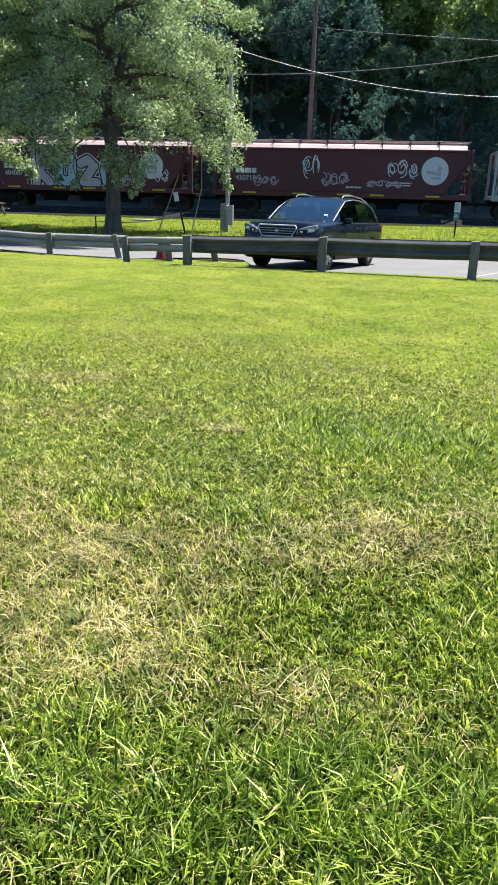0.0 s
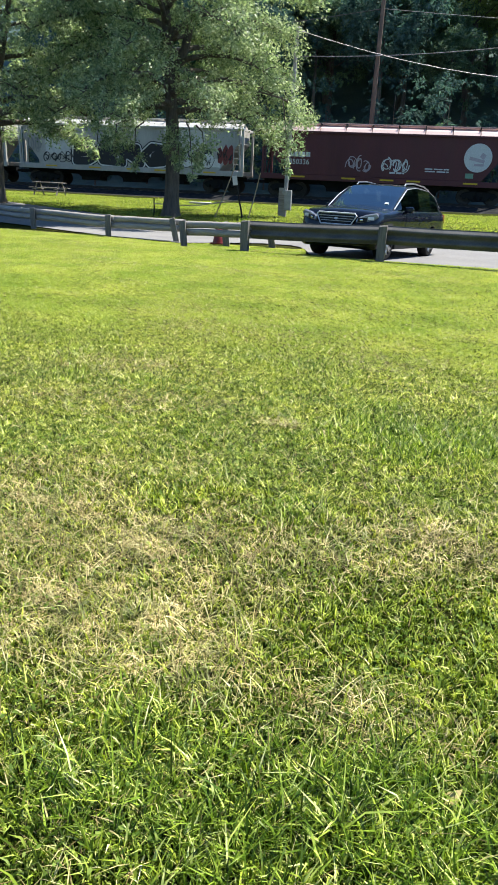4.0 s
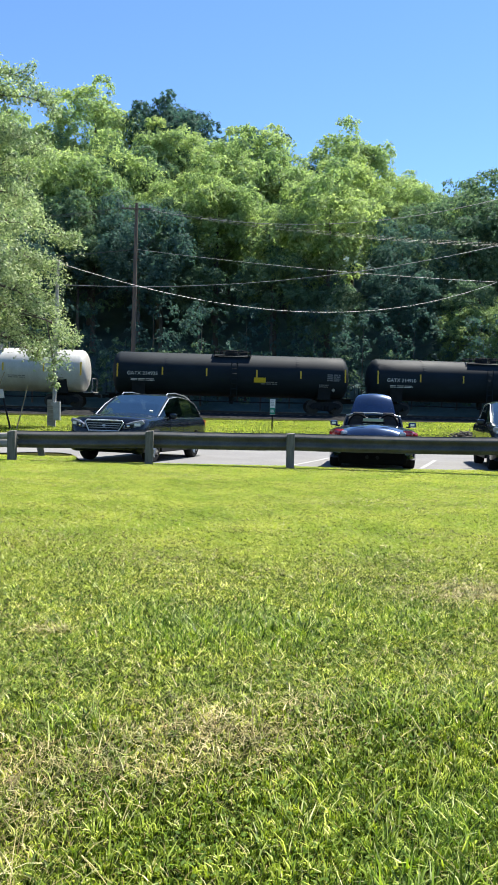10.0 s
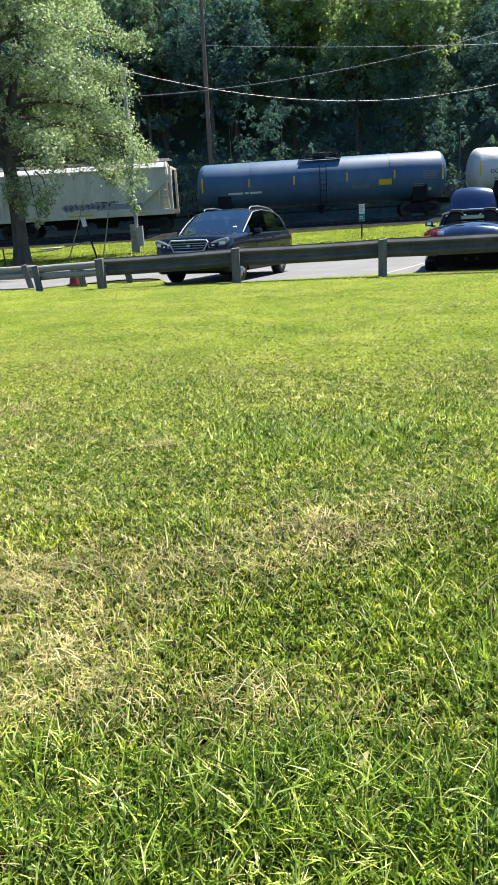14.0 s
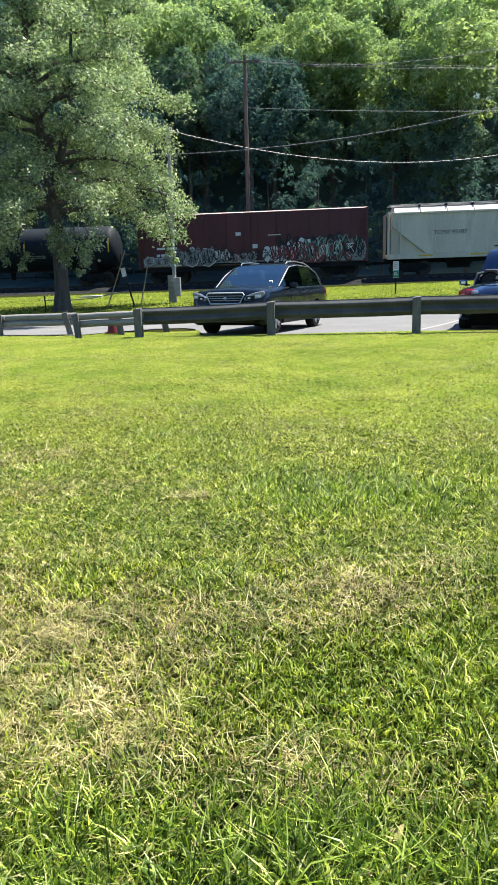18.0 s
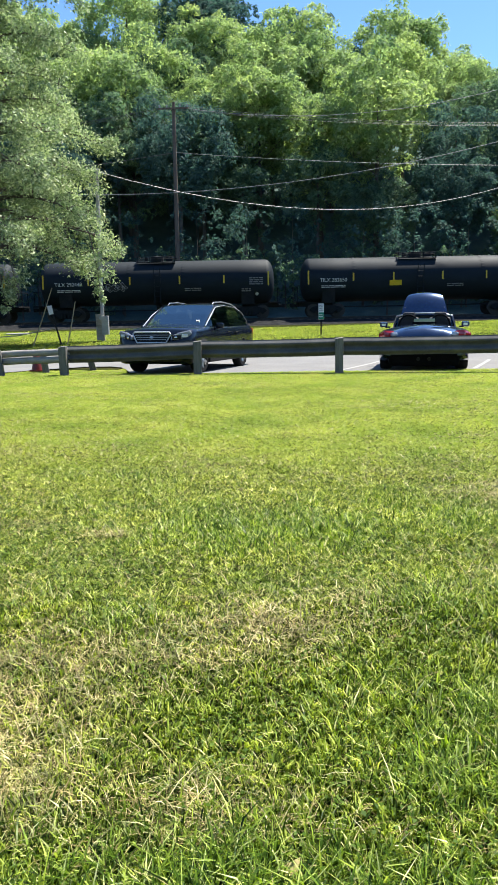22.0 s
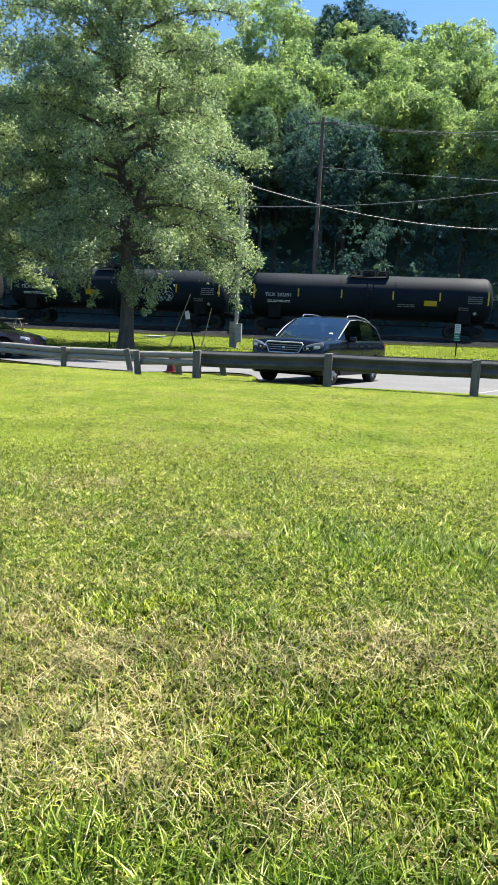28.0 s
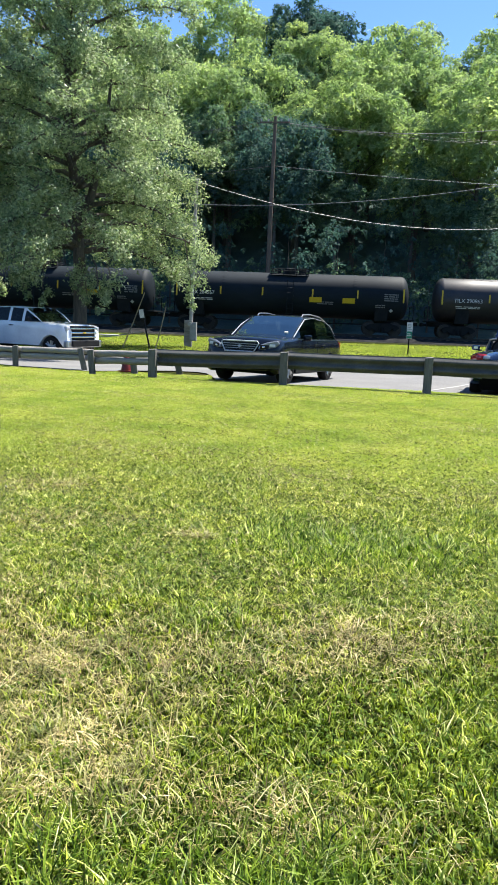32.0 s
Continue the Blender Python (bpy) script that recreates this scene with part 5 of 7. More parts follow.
def roadster(at, yaw):
    car = thing("convertible", "metallic blue open two-seat convertible with raised bonnet", "car")
    W = 1.1
    rows = [(2.15, 0.34, 0.5, 0.52, 0.55 * W, 0.45), (2.08, 0.26, 0.62, 0.64, 0.74 * W, 0.6), (1.8, 0.2, 0.76, 0.72, 0.86 * W, 0.66), (1.2, 0.2, 0.86, 0.8, 0.9 * W, 0.7), (0.75, 0.2, 0.9, 0.9, 0.89 * W, 0.76), (0.3, 0.2, 0.88, 0.88, 0.88 * W, 0.76), (-0.7, 0.2, 0.92, 0.94, 0.9 * W, 0.78), (-1.2, 0.2, 0.97, 1.07, 0.93 * W, 0.78), (-1.75, 0.22, 0.91, 1.04, 0.92 * W, 0.74), (-2.05, 0.28, 0.83, 0.95, 0.87 * W, 0.7), (-2.15, 0.36, 0.72, 0.74, 0.8 * W, 0.64)]
    part("body", body_shell(rows, (1.27, -1.14), 0.37), PAINT_BLUE, car, smooth=True)
    part("cockpit", box(1.15, 1.34, 0.1, (-0.1, 0, 0.91), 0.03), CABIN, car)
    part("floor_pan", box(3.9, 1.4, 0.18, (0, 0, 0.3), 0.04), TRIM, car)
    part("rear_bumper", box(0.2, 1.56, 0.42, (-2.06, 0, 0.33), 0.09), mat("valance_black", (0.004, 0.004, 0.005), (0.008, 0.008, 0.009), 0.9, scale=5, spec=0.06), car)
    for y in (-0.37, 0.37):
        s = part("seat", box(0.2, 0.5, 0.42, (-0.52, y, 1.02), 0.08, rot=(0, -14, 0)), CABIN, car)
        part("headrest", box(0.12, 0.3, 0.2, (-0.6, y, 1.24), 0.06), CABIN, s)
        hoop = [(-0.72, y + 0.24 * math.cos(a), 0.98 + 0.3 * math.sin(a)) for a in (math.pi * k / 12 for k in range(13))]
        part("roll_hoop", tube(hoop, 0.022, 8), PILLAR, car)
    frame_pts = [(0.66, -0.8, 0.88), (0.4, -0.74, 1.1), (0.17, -0.68, 1.26), (0.13, -0.4, 1.315), (0.12, 0, 1.33), (0.13, 0.4, 1.315), (0.17, 0.68, 1.26), (0.4, 0.74, 1.1), (0.66, 0.8, 0.88)]
    part("screen_frame", tube(frame_pts, 0.026, 8), ALLOY, car, "windscreen frame with bright edge")
    part("windscreen", loft([[(0.66, y, 0.9) for y in (-0.78, -0.35, 0.35, 0.78)], [(0.14, y, 1.29) for y in (-0.66, -0.35, 0.35, 0.66)]], close=False, caps=False), GLASS_CLEAR, car)
    part("interior_mirror", box(0.03, 0.24, 0.07, (0.2, 0, 1.22), 0.02), TRIM, car)
    part("wind_deflector", box(0.015, 0.5, 0.22, (-0.74, 0, 1.08), 0.005), GLASS_CLEAR, car)
    part("dashboard", box(0.3, 1.3, 0.14, (0.5, 0, 0.93), 0.05), CABIN, car)
    for s in (-1, 1):
        t = part("tail_lamp", box(0.34, 0.26, 0.16, (-1.93, s * 0.84, 0.82), 0.06, rot=(0, 10, s * 30)), TAIL_RED, car)
        part("reversing_lamp", box(0.2, 0.15, 0.09, (-2.03, s * 0.68, 0.83), 0.04, rot=(0, 8, s * 20)), LAMP_GLASS, t)
        mirror(car, 0.42, s * 0.9, 1.05, PAINT_BLUE)
        for x in (1.27, -1.14):
            road_wheel(car, x, s * (0.8 if x > 0 else 0.87), 0.325, 0.27, 5)
        part("door", side_panel(rows, 0.6, -0.55, s), PAINT_BLUE, car, smooth=True)
        part("exhaust_tip", tube([(-2.2, s * 0.12, 0.28), (-2.0, s * 0.12, 0.28)], 0.04, 10), TRIM, car)
    part("third_brake_lamp", box(0.1, 0.55, 0.05, (-1.3, 0, 1.085), 0.015), PILLAR, car)
    part("number_plate", box(0.012, 0.3, 0.15, (-2.165, 0, 0.56), 0.004), PLATE, car)
    part("deck_line", box(0.01, 1.1, 0.012, (-1.9, 0, 0.975)), TRIM, car)
    # bonnet lid swung up on its rear hinges
    lid = []
    for x, half, z in ((0.0, 0.66, 0.0), (0.25, 0.63, 0.012), (0.45, 0.59, 0.016), (0.63, 0.55, 0.012), (0.76, 0.52, 0.0), (0.86, 0.49, -0.024), (0.94, 0.46, -0.06), (1.01, 0.42, -0.11), (1.05, 0.37, -0.17)):
        lid.append([(x - 0.025 * u ** 4, u * half, z + 0.05 * (1 - u * u)) for u in (-1, -0.85, -0.6, -0.3, 0, 0.3, 0.6, 0.85, 1)])
    outer = loft(lid, close=False, caps=False)
    bmesh.ops.solidify(outer, geom=outer.faces[:], thickness=0.03)
    part("bonnet_lid", outer, PAINT_BLUE, car, "raised blue bonnet lid", m=pose(0.86, 0, 0.96, 0, -68), smooth=True)
    for s in (-1, 1):
        part("bonnet_strut", tube([(1.35, s * 0.58, 0.8), (1.05, s * 0.5, 1.5)], 0.014, 6), CHROME, car)
    car.matrix_basis = parked(at, yaw)
    return car


roadster((3.66, 18.5), 79.0)


def sedan(label, paint):
    car = thing("saloon_car", label, "car")
    rows = [(2.25, 0.34, 0.55, 0.57, 0.58, 0.48), (2.2, 0.26, 0.66, 0.68, 0.72, 0.6), (2.0, 0.2, 0.76, 0.8, 0.84, 0.66), (1.5, 0.18, 0.86, 0.91, 0.89, 0.72), (1.0, 0.18, 0.93, 0.98, 0.9, 0.78), (0.5, 0.18, 0.95, 0.97, 0.9, 0.8), (-1.2, 0.18, 0.98, 1.0, 0.9, 0.8), (-1.9, 0.22, 1.0, 1.02, 0.87, 0.78), (-2.2, 0.3, 0.92, 0.94, 0.8, 0.7), (-2.27, 0.4, 0.78, 0.8, 0.74, 0.66)]
    part("body", body_shell(rows, (1.35, -1.28), 0.37), paint, car, smooth=True)
    st = [(1.05, 0.95, 0.965, 0.77, 0.64), (0.5, 0.96, 1.27, 0.785, 0.6), (0.1, 0.965, 1.42, 0.79, 0.58), (0.02, 0.965, 1.43, 0.79, 0.58), (-0.4, 0.97, 1.455, 0.79, 0.58), (-0.48, 0.97, 1.455, 0.79, 0.58), (-1.1, 0.985, 1.42, 0.78, 0.57), (-1.25, 0.985, 1.39, 0.78, 0.56), (-1.95, 1.0, 1.05, 0.74, 0.54)]
    cabin_parts(car, st, "WWPSPSPR", paint, GLASS_DARK)
    part("floor_pan", box(4.0, 1.4, 0.18, (0, 0, 0.28), 0.04), TRIM, car)
    seats(car, (-0.2, -1.0), 0.95)
    for s in (-1, 1):
        part("headlamp", box(0.34, 0.2, 0.13, (2.02, s * 0.68, 0.68), 0.05, rot=(0, 8, -s * 35)), LAMP_GLASS, car)
        part("tail_lamp", box(0.16, 0.24, 0.16, (-2.16, s * 0.68, 0.82), 0.04), TAIL_RED, car)
        mirror(car, 0.55, s * 0.85, 0.98, paint)
        for x0, x1 in ((0.5, -0.44), (-0.44, -1.2)):
            d = part("door", side_panel(rows, x0 - 0.01, x1 + 0.01, s), paint, car, smooth=True)
            part("handle", box(0.18, 0.03, 0.03, (x1 + 0.15, s * 0.92, 0.84), 0.01), paint, d)
    part("front_grille", box(0.06, 0.8, 0.14, (2.24, 0, 0.42), 0.03), TRIM, car)
    wheels = [road_wheel(car, x, s * 0.77, 0.335, 0.22, 5) for s in (-1, 1) for x in (1.35, -1.28)]
    return car, wheels


def pickup(label, paint):
    car = thing("pickup_truck", label, "pickup truck")
    rows = [(2.5, 0.5, 0.98, 1.0, 0.9, 0.84), (2.46, 0.42, 1.14, 1.16, 0.97, 0.9), (2.3, 0.42, 1.2, 1.23, 1.0, 0.92), (1.55, 0.42, 1.24, 1.29, 1.01, 0.94), (1.25, 0.42, 1.26, 1.3, 1.01, 0.94), (0.5, 0.42, 1.26, 1.28, 1.01, 0.95), (-0.85, 0.42, 1.28, 1.29, 1.01, 0.95), (-0.95, 0.44, 1.3, 1.28, 1.01, 0.96), (-2.7, 0.46, 1.32, 1.28, 1.01, 0.96), (-2.9, 0.5, 1.3, 1.26, 0.99, 0.95)]
    part("body", body_shell(rows, (1.85, -1.8), 0.47), paint, car, smooth=True)
    part("bed_liner", box(1.75, 1.6, 0.02, (-1.85, 0, 1.305), 0.005), TRIM, car)
    st = [(1.3, 1.27, 1.285, 0.9, 0.76), (0.95, 1.27, 1.56, 0.91, 0.78), (0.62, 1.27, 1.74, 0.915, 0.75), (0.5, 1.27, 1.76, 0.915, 0.745), (-0.02, 1.28, 1.79, 0.915, 0.74), (-0.14, 1.28, 1.79, 0.915, 0.74), (-0.72, 1.29, 1.775, 0.91, 0.74), (-0.86, 1.29, 1.74, 0.905, 0.73), (-0.95, 1.29, 1.35, 0.9, 0.72)]
    cabin_parts(car, st, "WWPSPSPR", paint, GLASS_DARK)
    part("floor_pan", box(5.3, 1.5, 0.22, (0, 0, 0.56), 0.04), TRIM, car)
    seats(car, (0.1, -0.6), 1.25)
    part("grille", box(0.1, 1.3, 0.5, (2.46, 0, 0.92), 0.04), TRIM, car)
    for z, w in ((1.08, 1.5), (0.93, 1.46), (0.78, 1.4)):
        part("grille_bar", box(0.12, w, 0.055, (2.48, 0, z), 0.02), CHROME, car)
    part("front_bumper", box(0.22, 1.94, 0.26, (2.48, 0, 0.54), 0.06), ALLOY, car)
    part("rear_bumper", box(0.2, 1.9, 0.22, (-2.92, 0, 0.56), 0.05), CHROME, car)
    part("emblem", box(0.02, 0.14, 0.05, (2.555, 0, 0.93), 0.01), YELLOW, car)
    for s in (-1, 1):
        part("headlamp", box(0.26, 0.24, 0.34, (2.35, s * 0.82, 0.98), 0.05, rot=(0, 0, -s * 15)), LAMP_GLASS, car)
        part("tail_lamp", box(0.1, 0.18, 0.42, (-2.86, s * 0.9, 1.02), 0.03), TAIL_RED, car)
        mirror(car, 0.95, s * 0.96, 1.36, TRIM)
        for x0, x1 in ((1.15, -0.08), (-0.08, -0.88)):
            d = part("door", side_panel(rows, x0 - 0.01, x1 + 0.01, s), paint, car, smooth=True)
            part("handle", box(0.2, 0.035, 0.035, (x1 + 0.18, s * 1.035, 1.12), 0.01), TRIM, d)
    wheels = [road_wheel(car, x, s * 0.86, 0.4, 0.27, 6) for s in (-1, 1) for x in (1.85, -1.8)]
    return car, wheels


PLUM_CAR, PLUM_WHEELS = sedan("dark plum saloon car stopped on the drive", PAINT_PLUM)
TRUCK, TRUCK_WHEELS = pickup("white crew-cab pickup truck driving along the drive", PAINT_WHITE)

# ---- poles, signs and small things beside the drive ----
def utility_pole(x, y, h, lean, label):
    p = thing("utility_pole", label, "utility pole", m=pose(x, y, ground_z(x, y) - 0.3))
    part("mast", tube([(0, 0, 0), (lean[0] * 0.5, lean[1] * 0.5, h * 0.5), (lean[0], lean[1], h)], [0.2, 0.17, 0.13], 14), WOOD_POLE, p, smooth=True)
    top = Vector((lean[0], lean[1], h))
    arm = part("crossarm", box(2.3, 0.1, 0.12, (*(top - Vector((0, 0.15, 0.45))),), 0.01), WOOD_POLE, p)
    for dx in (-1.05, -0.5, 0.5, 1.05):
        part("insulator", tube([(top.x + dx, top.y - 0.15, h - 0.39), (top.x + dx, top.y - 0.15, h - 0.2)], [0.05, 0.07], 8), GREY_BOX, arm)
    part("riser_pipe", tube([(lean[0] * 0.1 - 0.18, -0.05, 0.1), (lean[0] * 0.6 - 0.15, -0.05, h * 0.6)], 0.035, 6), DARK_STEEL, p)
    return p


utility_pole(-8.0, 57.4, 16.6, (0.15, 0), "tall weathered wooden utility pole behind the railway")


def cable(a, b, sag, r, material, label):
    a, b = Vector(a), Vector(b)
    n = 40
    pts = [a.lerp(b, k / n) - Vector((0, 0, sag * 4 * (k / n) * (1 - k / n))) for k in range(n + 1)]
    tagged(part("overhead_cable", tube(pts, r, 6), material, smooth=True), label, "cable", "overhead cables")


BRIGHT = "sunlit overhead cable strung past the wooded hill"
cable((-7.72, 31.9, 7.25), (38.5, 62, 24.3), 6.85, 0.014, WIRE, BRIGHT)
cable((-40, 57.0, 13.5), (35, 57.0, 18.7), 5.7, 0.026, WIRE, BRIGHT)
cable((-7.74, 57.3, 13.1), (40, 57.3, 11.55), 0.77, 0.018, WIRE, BRIGHT)
cable((-7.9, 57.3, 13.1), (-60, 57.3, 10.5), 1.0, 0.02, WIRE_DARK, "thin dark overhead cable")
cable((-7.4, 57.25, 16.3), (25, 57.4, 19.3), 2.1, 0.02, WIRE, BRIGHT)
for k, dx in enumerate((-1.05, -0.5, 1.05)):
    cable((-7.85 + dx, 57.25, 16.3), (60, 57.5 + 0.5 * k, 17.0 + 0.4 * k), 2.4, 0.01, WIRE_DARK, "thin overhead line on a crossarm")
    cable((-7.85 + dx, 57.25, 16.3), (-66, 58, 15.5 + 0.2 * k), 2.0, 0.01, WIRE_DARK, "thin overhead line on a crossarm")


def service_pole(x, y):
    p = thing("service_pole", "grey steel pole with two meter boxes", "pole", m=pose(x, y, ground_z(x, y) - 0.1))
    part("mast", tube([(0, 0, 0), (0.06, 0, 4), (0.12, 0, 7.4)], [0.085, 0.08, 0.07], 12), mat("weathered_mast", (0.24, 0.235, 0.22), (0.38, 0.37, 0.345), 0.8, scale=4, stretch=(4, 4, 0.6)), p, smooth=True)
    part("wood_back", box(0.36, 0.06, 1.15, (-0.09, -0.06, 0.72), 0.01), BLEACHED, p)
    b = part("meter_box", box(0.3, 0.2, 0.82, (0.17, -0.16, 0.8), 0.02), GREY_BOX, p)
    part("meter", disc_y(0.1, 0.08, (0.03, -0.26, 1.12), 16), STEEL, b)
    part("door", box(0.26, 0.012, 0.5, (0.17, -0.268, 0.66), 0.004), GREY_BOX, b)
    part("conduit", tube([(-0.02, -0.1, 1.2), (0.03, -0.1, 4.0), (0.1, -0.09, 7.1)], 0.03, 8), mat("weathered_mast", (0, 0, 0), (0, 0, 0)), p)
    for z in (1.6, 2.8, 4.0, 5.4):
        part("strap", tube([(0.02 * z - 0.02, 0, z), (0.02 * z - 0.02, 0, z + 0.04)], 0.1, 10), STEEL, p)


service_pole(-7.85, 31.9)


def parking_sign(x, y):
    s = thing("parking_sign", "narrow white and green sign on a thin post", "sign", m=pose(x, y, ground_z(x, y) - 0.1))
    part("post", box(0.06, 0.05, 1.57, (0, 0, 0.76), 0.008), DARK_STEEL, s)
    pl = part("plate", box(0.25, 0.015, 0.72, (0, -0.04, 1.18), 0.005), SIGN_WHITE, s)
    part("green_panel", box(0.24, 0.006, 0.3, (0, -0.052, 0.99)), SIGN_GREEN, pl)
    part("marking", bars(0.2, 0.3, 4, 3), mat("sign_grey", (0.3, 0.32, 0.32), (0.4, 0.4, 0.4), 0.5, scale=9), pl, m=pose(0, -0.053, 1.35))
    part("marking", bars(0.2, 0.16, 2, 5), SIGN_WHITE, pl, m=pose(0, -0.058, 0.99))


parking_sign(1.92, 33.4)


def stake(x0, y0, z0, x1, y1, z1, label):
    tagged(part("wooden_stake", tube([(x0, y0, z0), ((x0 + x1) / 2 + 0.02, y0, (z0 + z1) / 2), (x1, y1, z1)], [0.027, 0.024, 0.02], 8), mat("bleached_stick", (0.3, 0.24, 0.15), (0.42, 0.34, 0.22), 0.8, scale=6, stretch=(6, 6, 1)), smooth=True), label, "stake", "leaning stakes")


stake(-10.4, 30.0, -0.05, -9.42, 30.0, 2.37, "thin leaning wooden stake in the grass")
stake(-8.92, 30.0, 0.0, -8.47, 30.0, 1.81, "thin leaning wooden stake in the grass")


def leaning_notice():
    s = thing("notice_post", "small white notice on a leaning black post", "sign", m=pose(-9.2, 30.1, ground_z(-9.2, 30.1) - 0.05))
    part("post", tube([(0.02, 0, 0), (-0.16, 0, 0.75), (-0.36, 0, 1.65)], [0.04, 0.038, 0.03], 8), TRIM, s)
    part("plate", box(0.2, 0.015, 0.36, (-0.36, -0.05, 1.52), 0.004, rot=(0, -10, 0)), SIGN_WHITE, s)


leaning_notice()


def low_barrier():
    b = thing("low_barrier", "sagging pale rope barrier on thin black posts", "barrier", m=pose(0, 0, 0))
    za = ground_z(-13, 29.6)
    part("post", tube([(-12.97, 29.6, za - 0.1), (-12.98, 29.6, 0.62)], 0.03, 8), TRIM, b)
    part("rope", tube([(-12.98, 29.6, 0.42), (-12.0, 29.55, 0.4), (-10.9, 29.6, 0.45), (-10.2, 29.7, 0.58)], 0.018, 6), mat("pale_rope", (0.4, 0.38, 0.32), (0.52, 0.5, 0.44), 0.9, scale=20), b)
    part("bar", tube([(-10.35, 29.7, 0.56), (-9.36, 29.9, 0.7)], 0.032, 8), mat("bleached_stick", (0, 0, 0), (0, 0, 0)), b)


low_barrier()


def traffic_cone(x, y):
    c = thing("traffic_cone", "weathered red traffic cone behind the rail", "traffic cone", m=pose(x, y, ground_z(x, y) + 0.035))
    part("base", box(0.36, 0.36, 0.04, (0, 0, 0.02), 0.012), CONE_RED, c)
    part("body", tube([(0, 0, 0.04), (0, 0, 0.44), (0, 0, 0.46)], [0.15, 0.075, 0.05], 18), CONE_RED, c, smooth=True)
    part("collar", tube([(0, 0, 0.27), (0, 0, 0.33)], [0.113, 0.1], 18), CONE_RED, c)


traffic_cone(-6.45, 19.0)


def stub_post(x, y, h, ry):
    tagged(part("stub_post", post_mesh(h, 0.17, 0.17, 0.2), WOOD_POST, m=pose(x, y, ground_z(x, y), 0, ry, 15)), "leaning weathered wooden post behind the rail", "post", "stub posts")


stub_post(-6.12, 18.7, 0.62, -7)
stub_post(-5.05, 19.4, 0.6, -12)


def picnic_table(x, y, rz):
    t = thing("picnic_table", "grey wooden picnic table under the trees", "picnic table", m=pose(x, y, ground_z(x, y), 0, 0, rz))
    for k in range(5):
        part("top_plank", box(1.85, 0.14, 0.04, (0, -0.3 + 0.15 * k, 0.74), 0.006), WOOD_OLD, t)
    for s in (-1, 1):
        for k in range(2):
            part("bench_plank", box(1.85, 0.14, 0.04, (0, s * (0.66 + 0.15 * k), 0.44), 0.006), WOOD_OLD, t)
        part("cross_beam", box(0.04, 1.7, 0.1, (s * 0.68, 0, 0.38), 0.006), WOOD_OLD, t)
        for q in (-1, 1):
            part("leg", box(0.04, 0.1, 0.92, (s * 0.72, q * 0.42, 0.36), 0.006, rot=(q * 32, 0, 0)), WOOD_OLD, t)


picnic_table(-24.6, 40.5, 4)


def brush_pile(x, y):
    r = random.Random(8)
    bm = bmesh.new()
    for k in range(300):
        a = Vector((r.gauss(0, 0.55), r.gauss(0, 0.3), 0))
        a.z = max(0.0, 0.36 * math.exp(-a.x * a.x) + r.uniform(-0.4, 0.1))
        d = Vector((r.uniform(-1, 1), r.uniform(-0.6, 0.6), r.uniform(-0.2, 0.3))).normalized() * r.uniform(0.15, 0.4)
        tube([a, a + d], [0.03, 0.015], 5, bm)
    tagged(part("brush_pile", bm, BARK, m=pose(x, y, ground_z(x, y))), "dark heap of cut brush on the grass bank", "brush pile")


brush_pile(9.6, 28.5)
tagged(part("stone_slab", box(1.2, 0.7, 0.12, (0, 0, 0.05), 0.04), mat("pale_stone", (0.3, 0.29, 0.27), (0.42, 0.41, 0.38), 0.9, scale=3), m=pose(-14.8, 40.2, ground_z(-14.8, 40.2), 0, 0, 12)), "pale flat stone slab at the grass edge", "stone")

# ---- trees ----
LEAF_NEAR = leaf_mat("near_tree_leaf", [(0, (0.14, 0.205, 0.1)), (0.5, (0.34, 0.4, 0.22)), (0.9, (0.5, 0.545, 0.34)), (1, (0.68, 0.7, 0.52))], 0.46, 0.5, 0.9, spec=0.4, patch=((0.8, 0.85, 0.86), (1.14, 1.12, 1.06)), glow=(0.95, 1.08, 0.74))
# Hill leaf colours hold extra blue in place of the haze over the slope.
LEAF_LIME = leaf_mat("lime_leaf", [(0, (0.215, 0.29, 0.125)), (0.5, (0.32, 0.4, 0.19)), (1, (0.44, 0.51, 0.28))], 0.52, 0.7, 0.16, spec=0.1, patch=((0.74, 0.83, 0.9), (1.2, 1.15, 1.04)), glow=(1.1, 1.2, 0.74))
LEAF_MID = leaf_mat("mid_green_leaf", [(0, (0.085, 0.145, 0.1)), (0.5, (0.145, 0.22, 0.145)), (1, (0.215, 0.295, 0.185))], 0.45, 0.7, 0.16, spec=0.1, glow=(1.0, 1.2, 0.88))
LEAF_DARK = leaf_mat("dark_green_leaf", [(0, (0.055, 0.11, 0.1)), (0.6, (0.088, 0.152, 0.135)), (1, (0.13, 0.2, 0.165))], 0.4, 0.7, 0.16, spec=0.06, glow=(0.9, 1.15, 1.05))


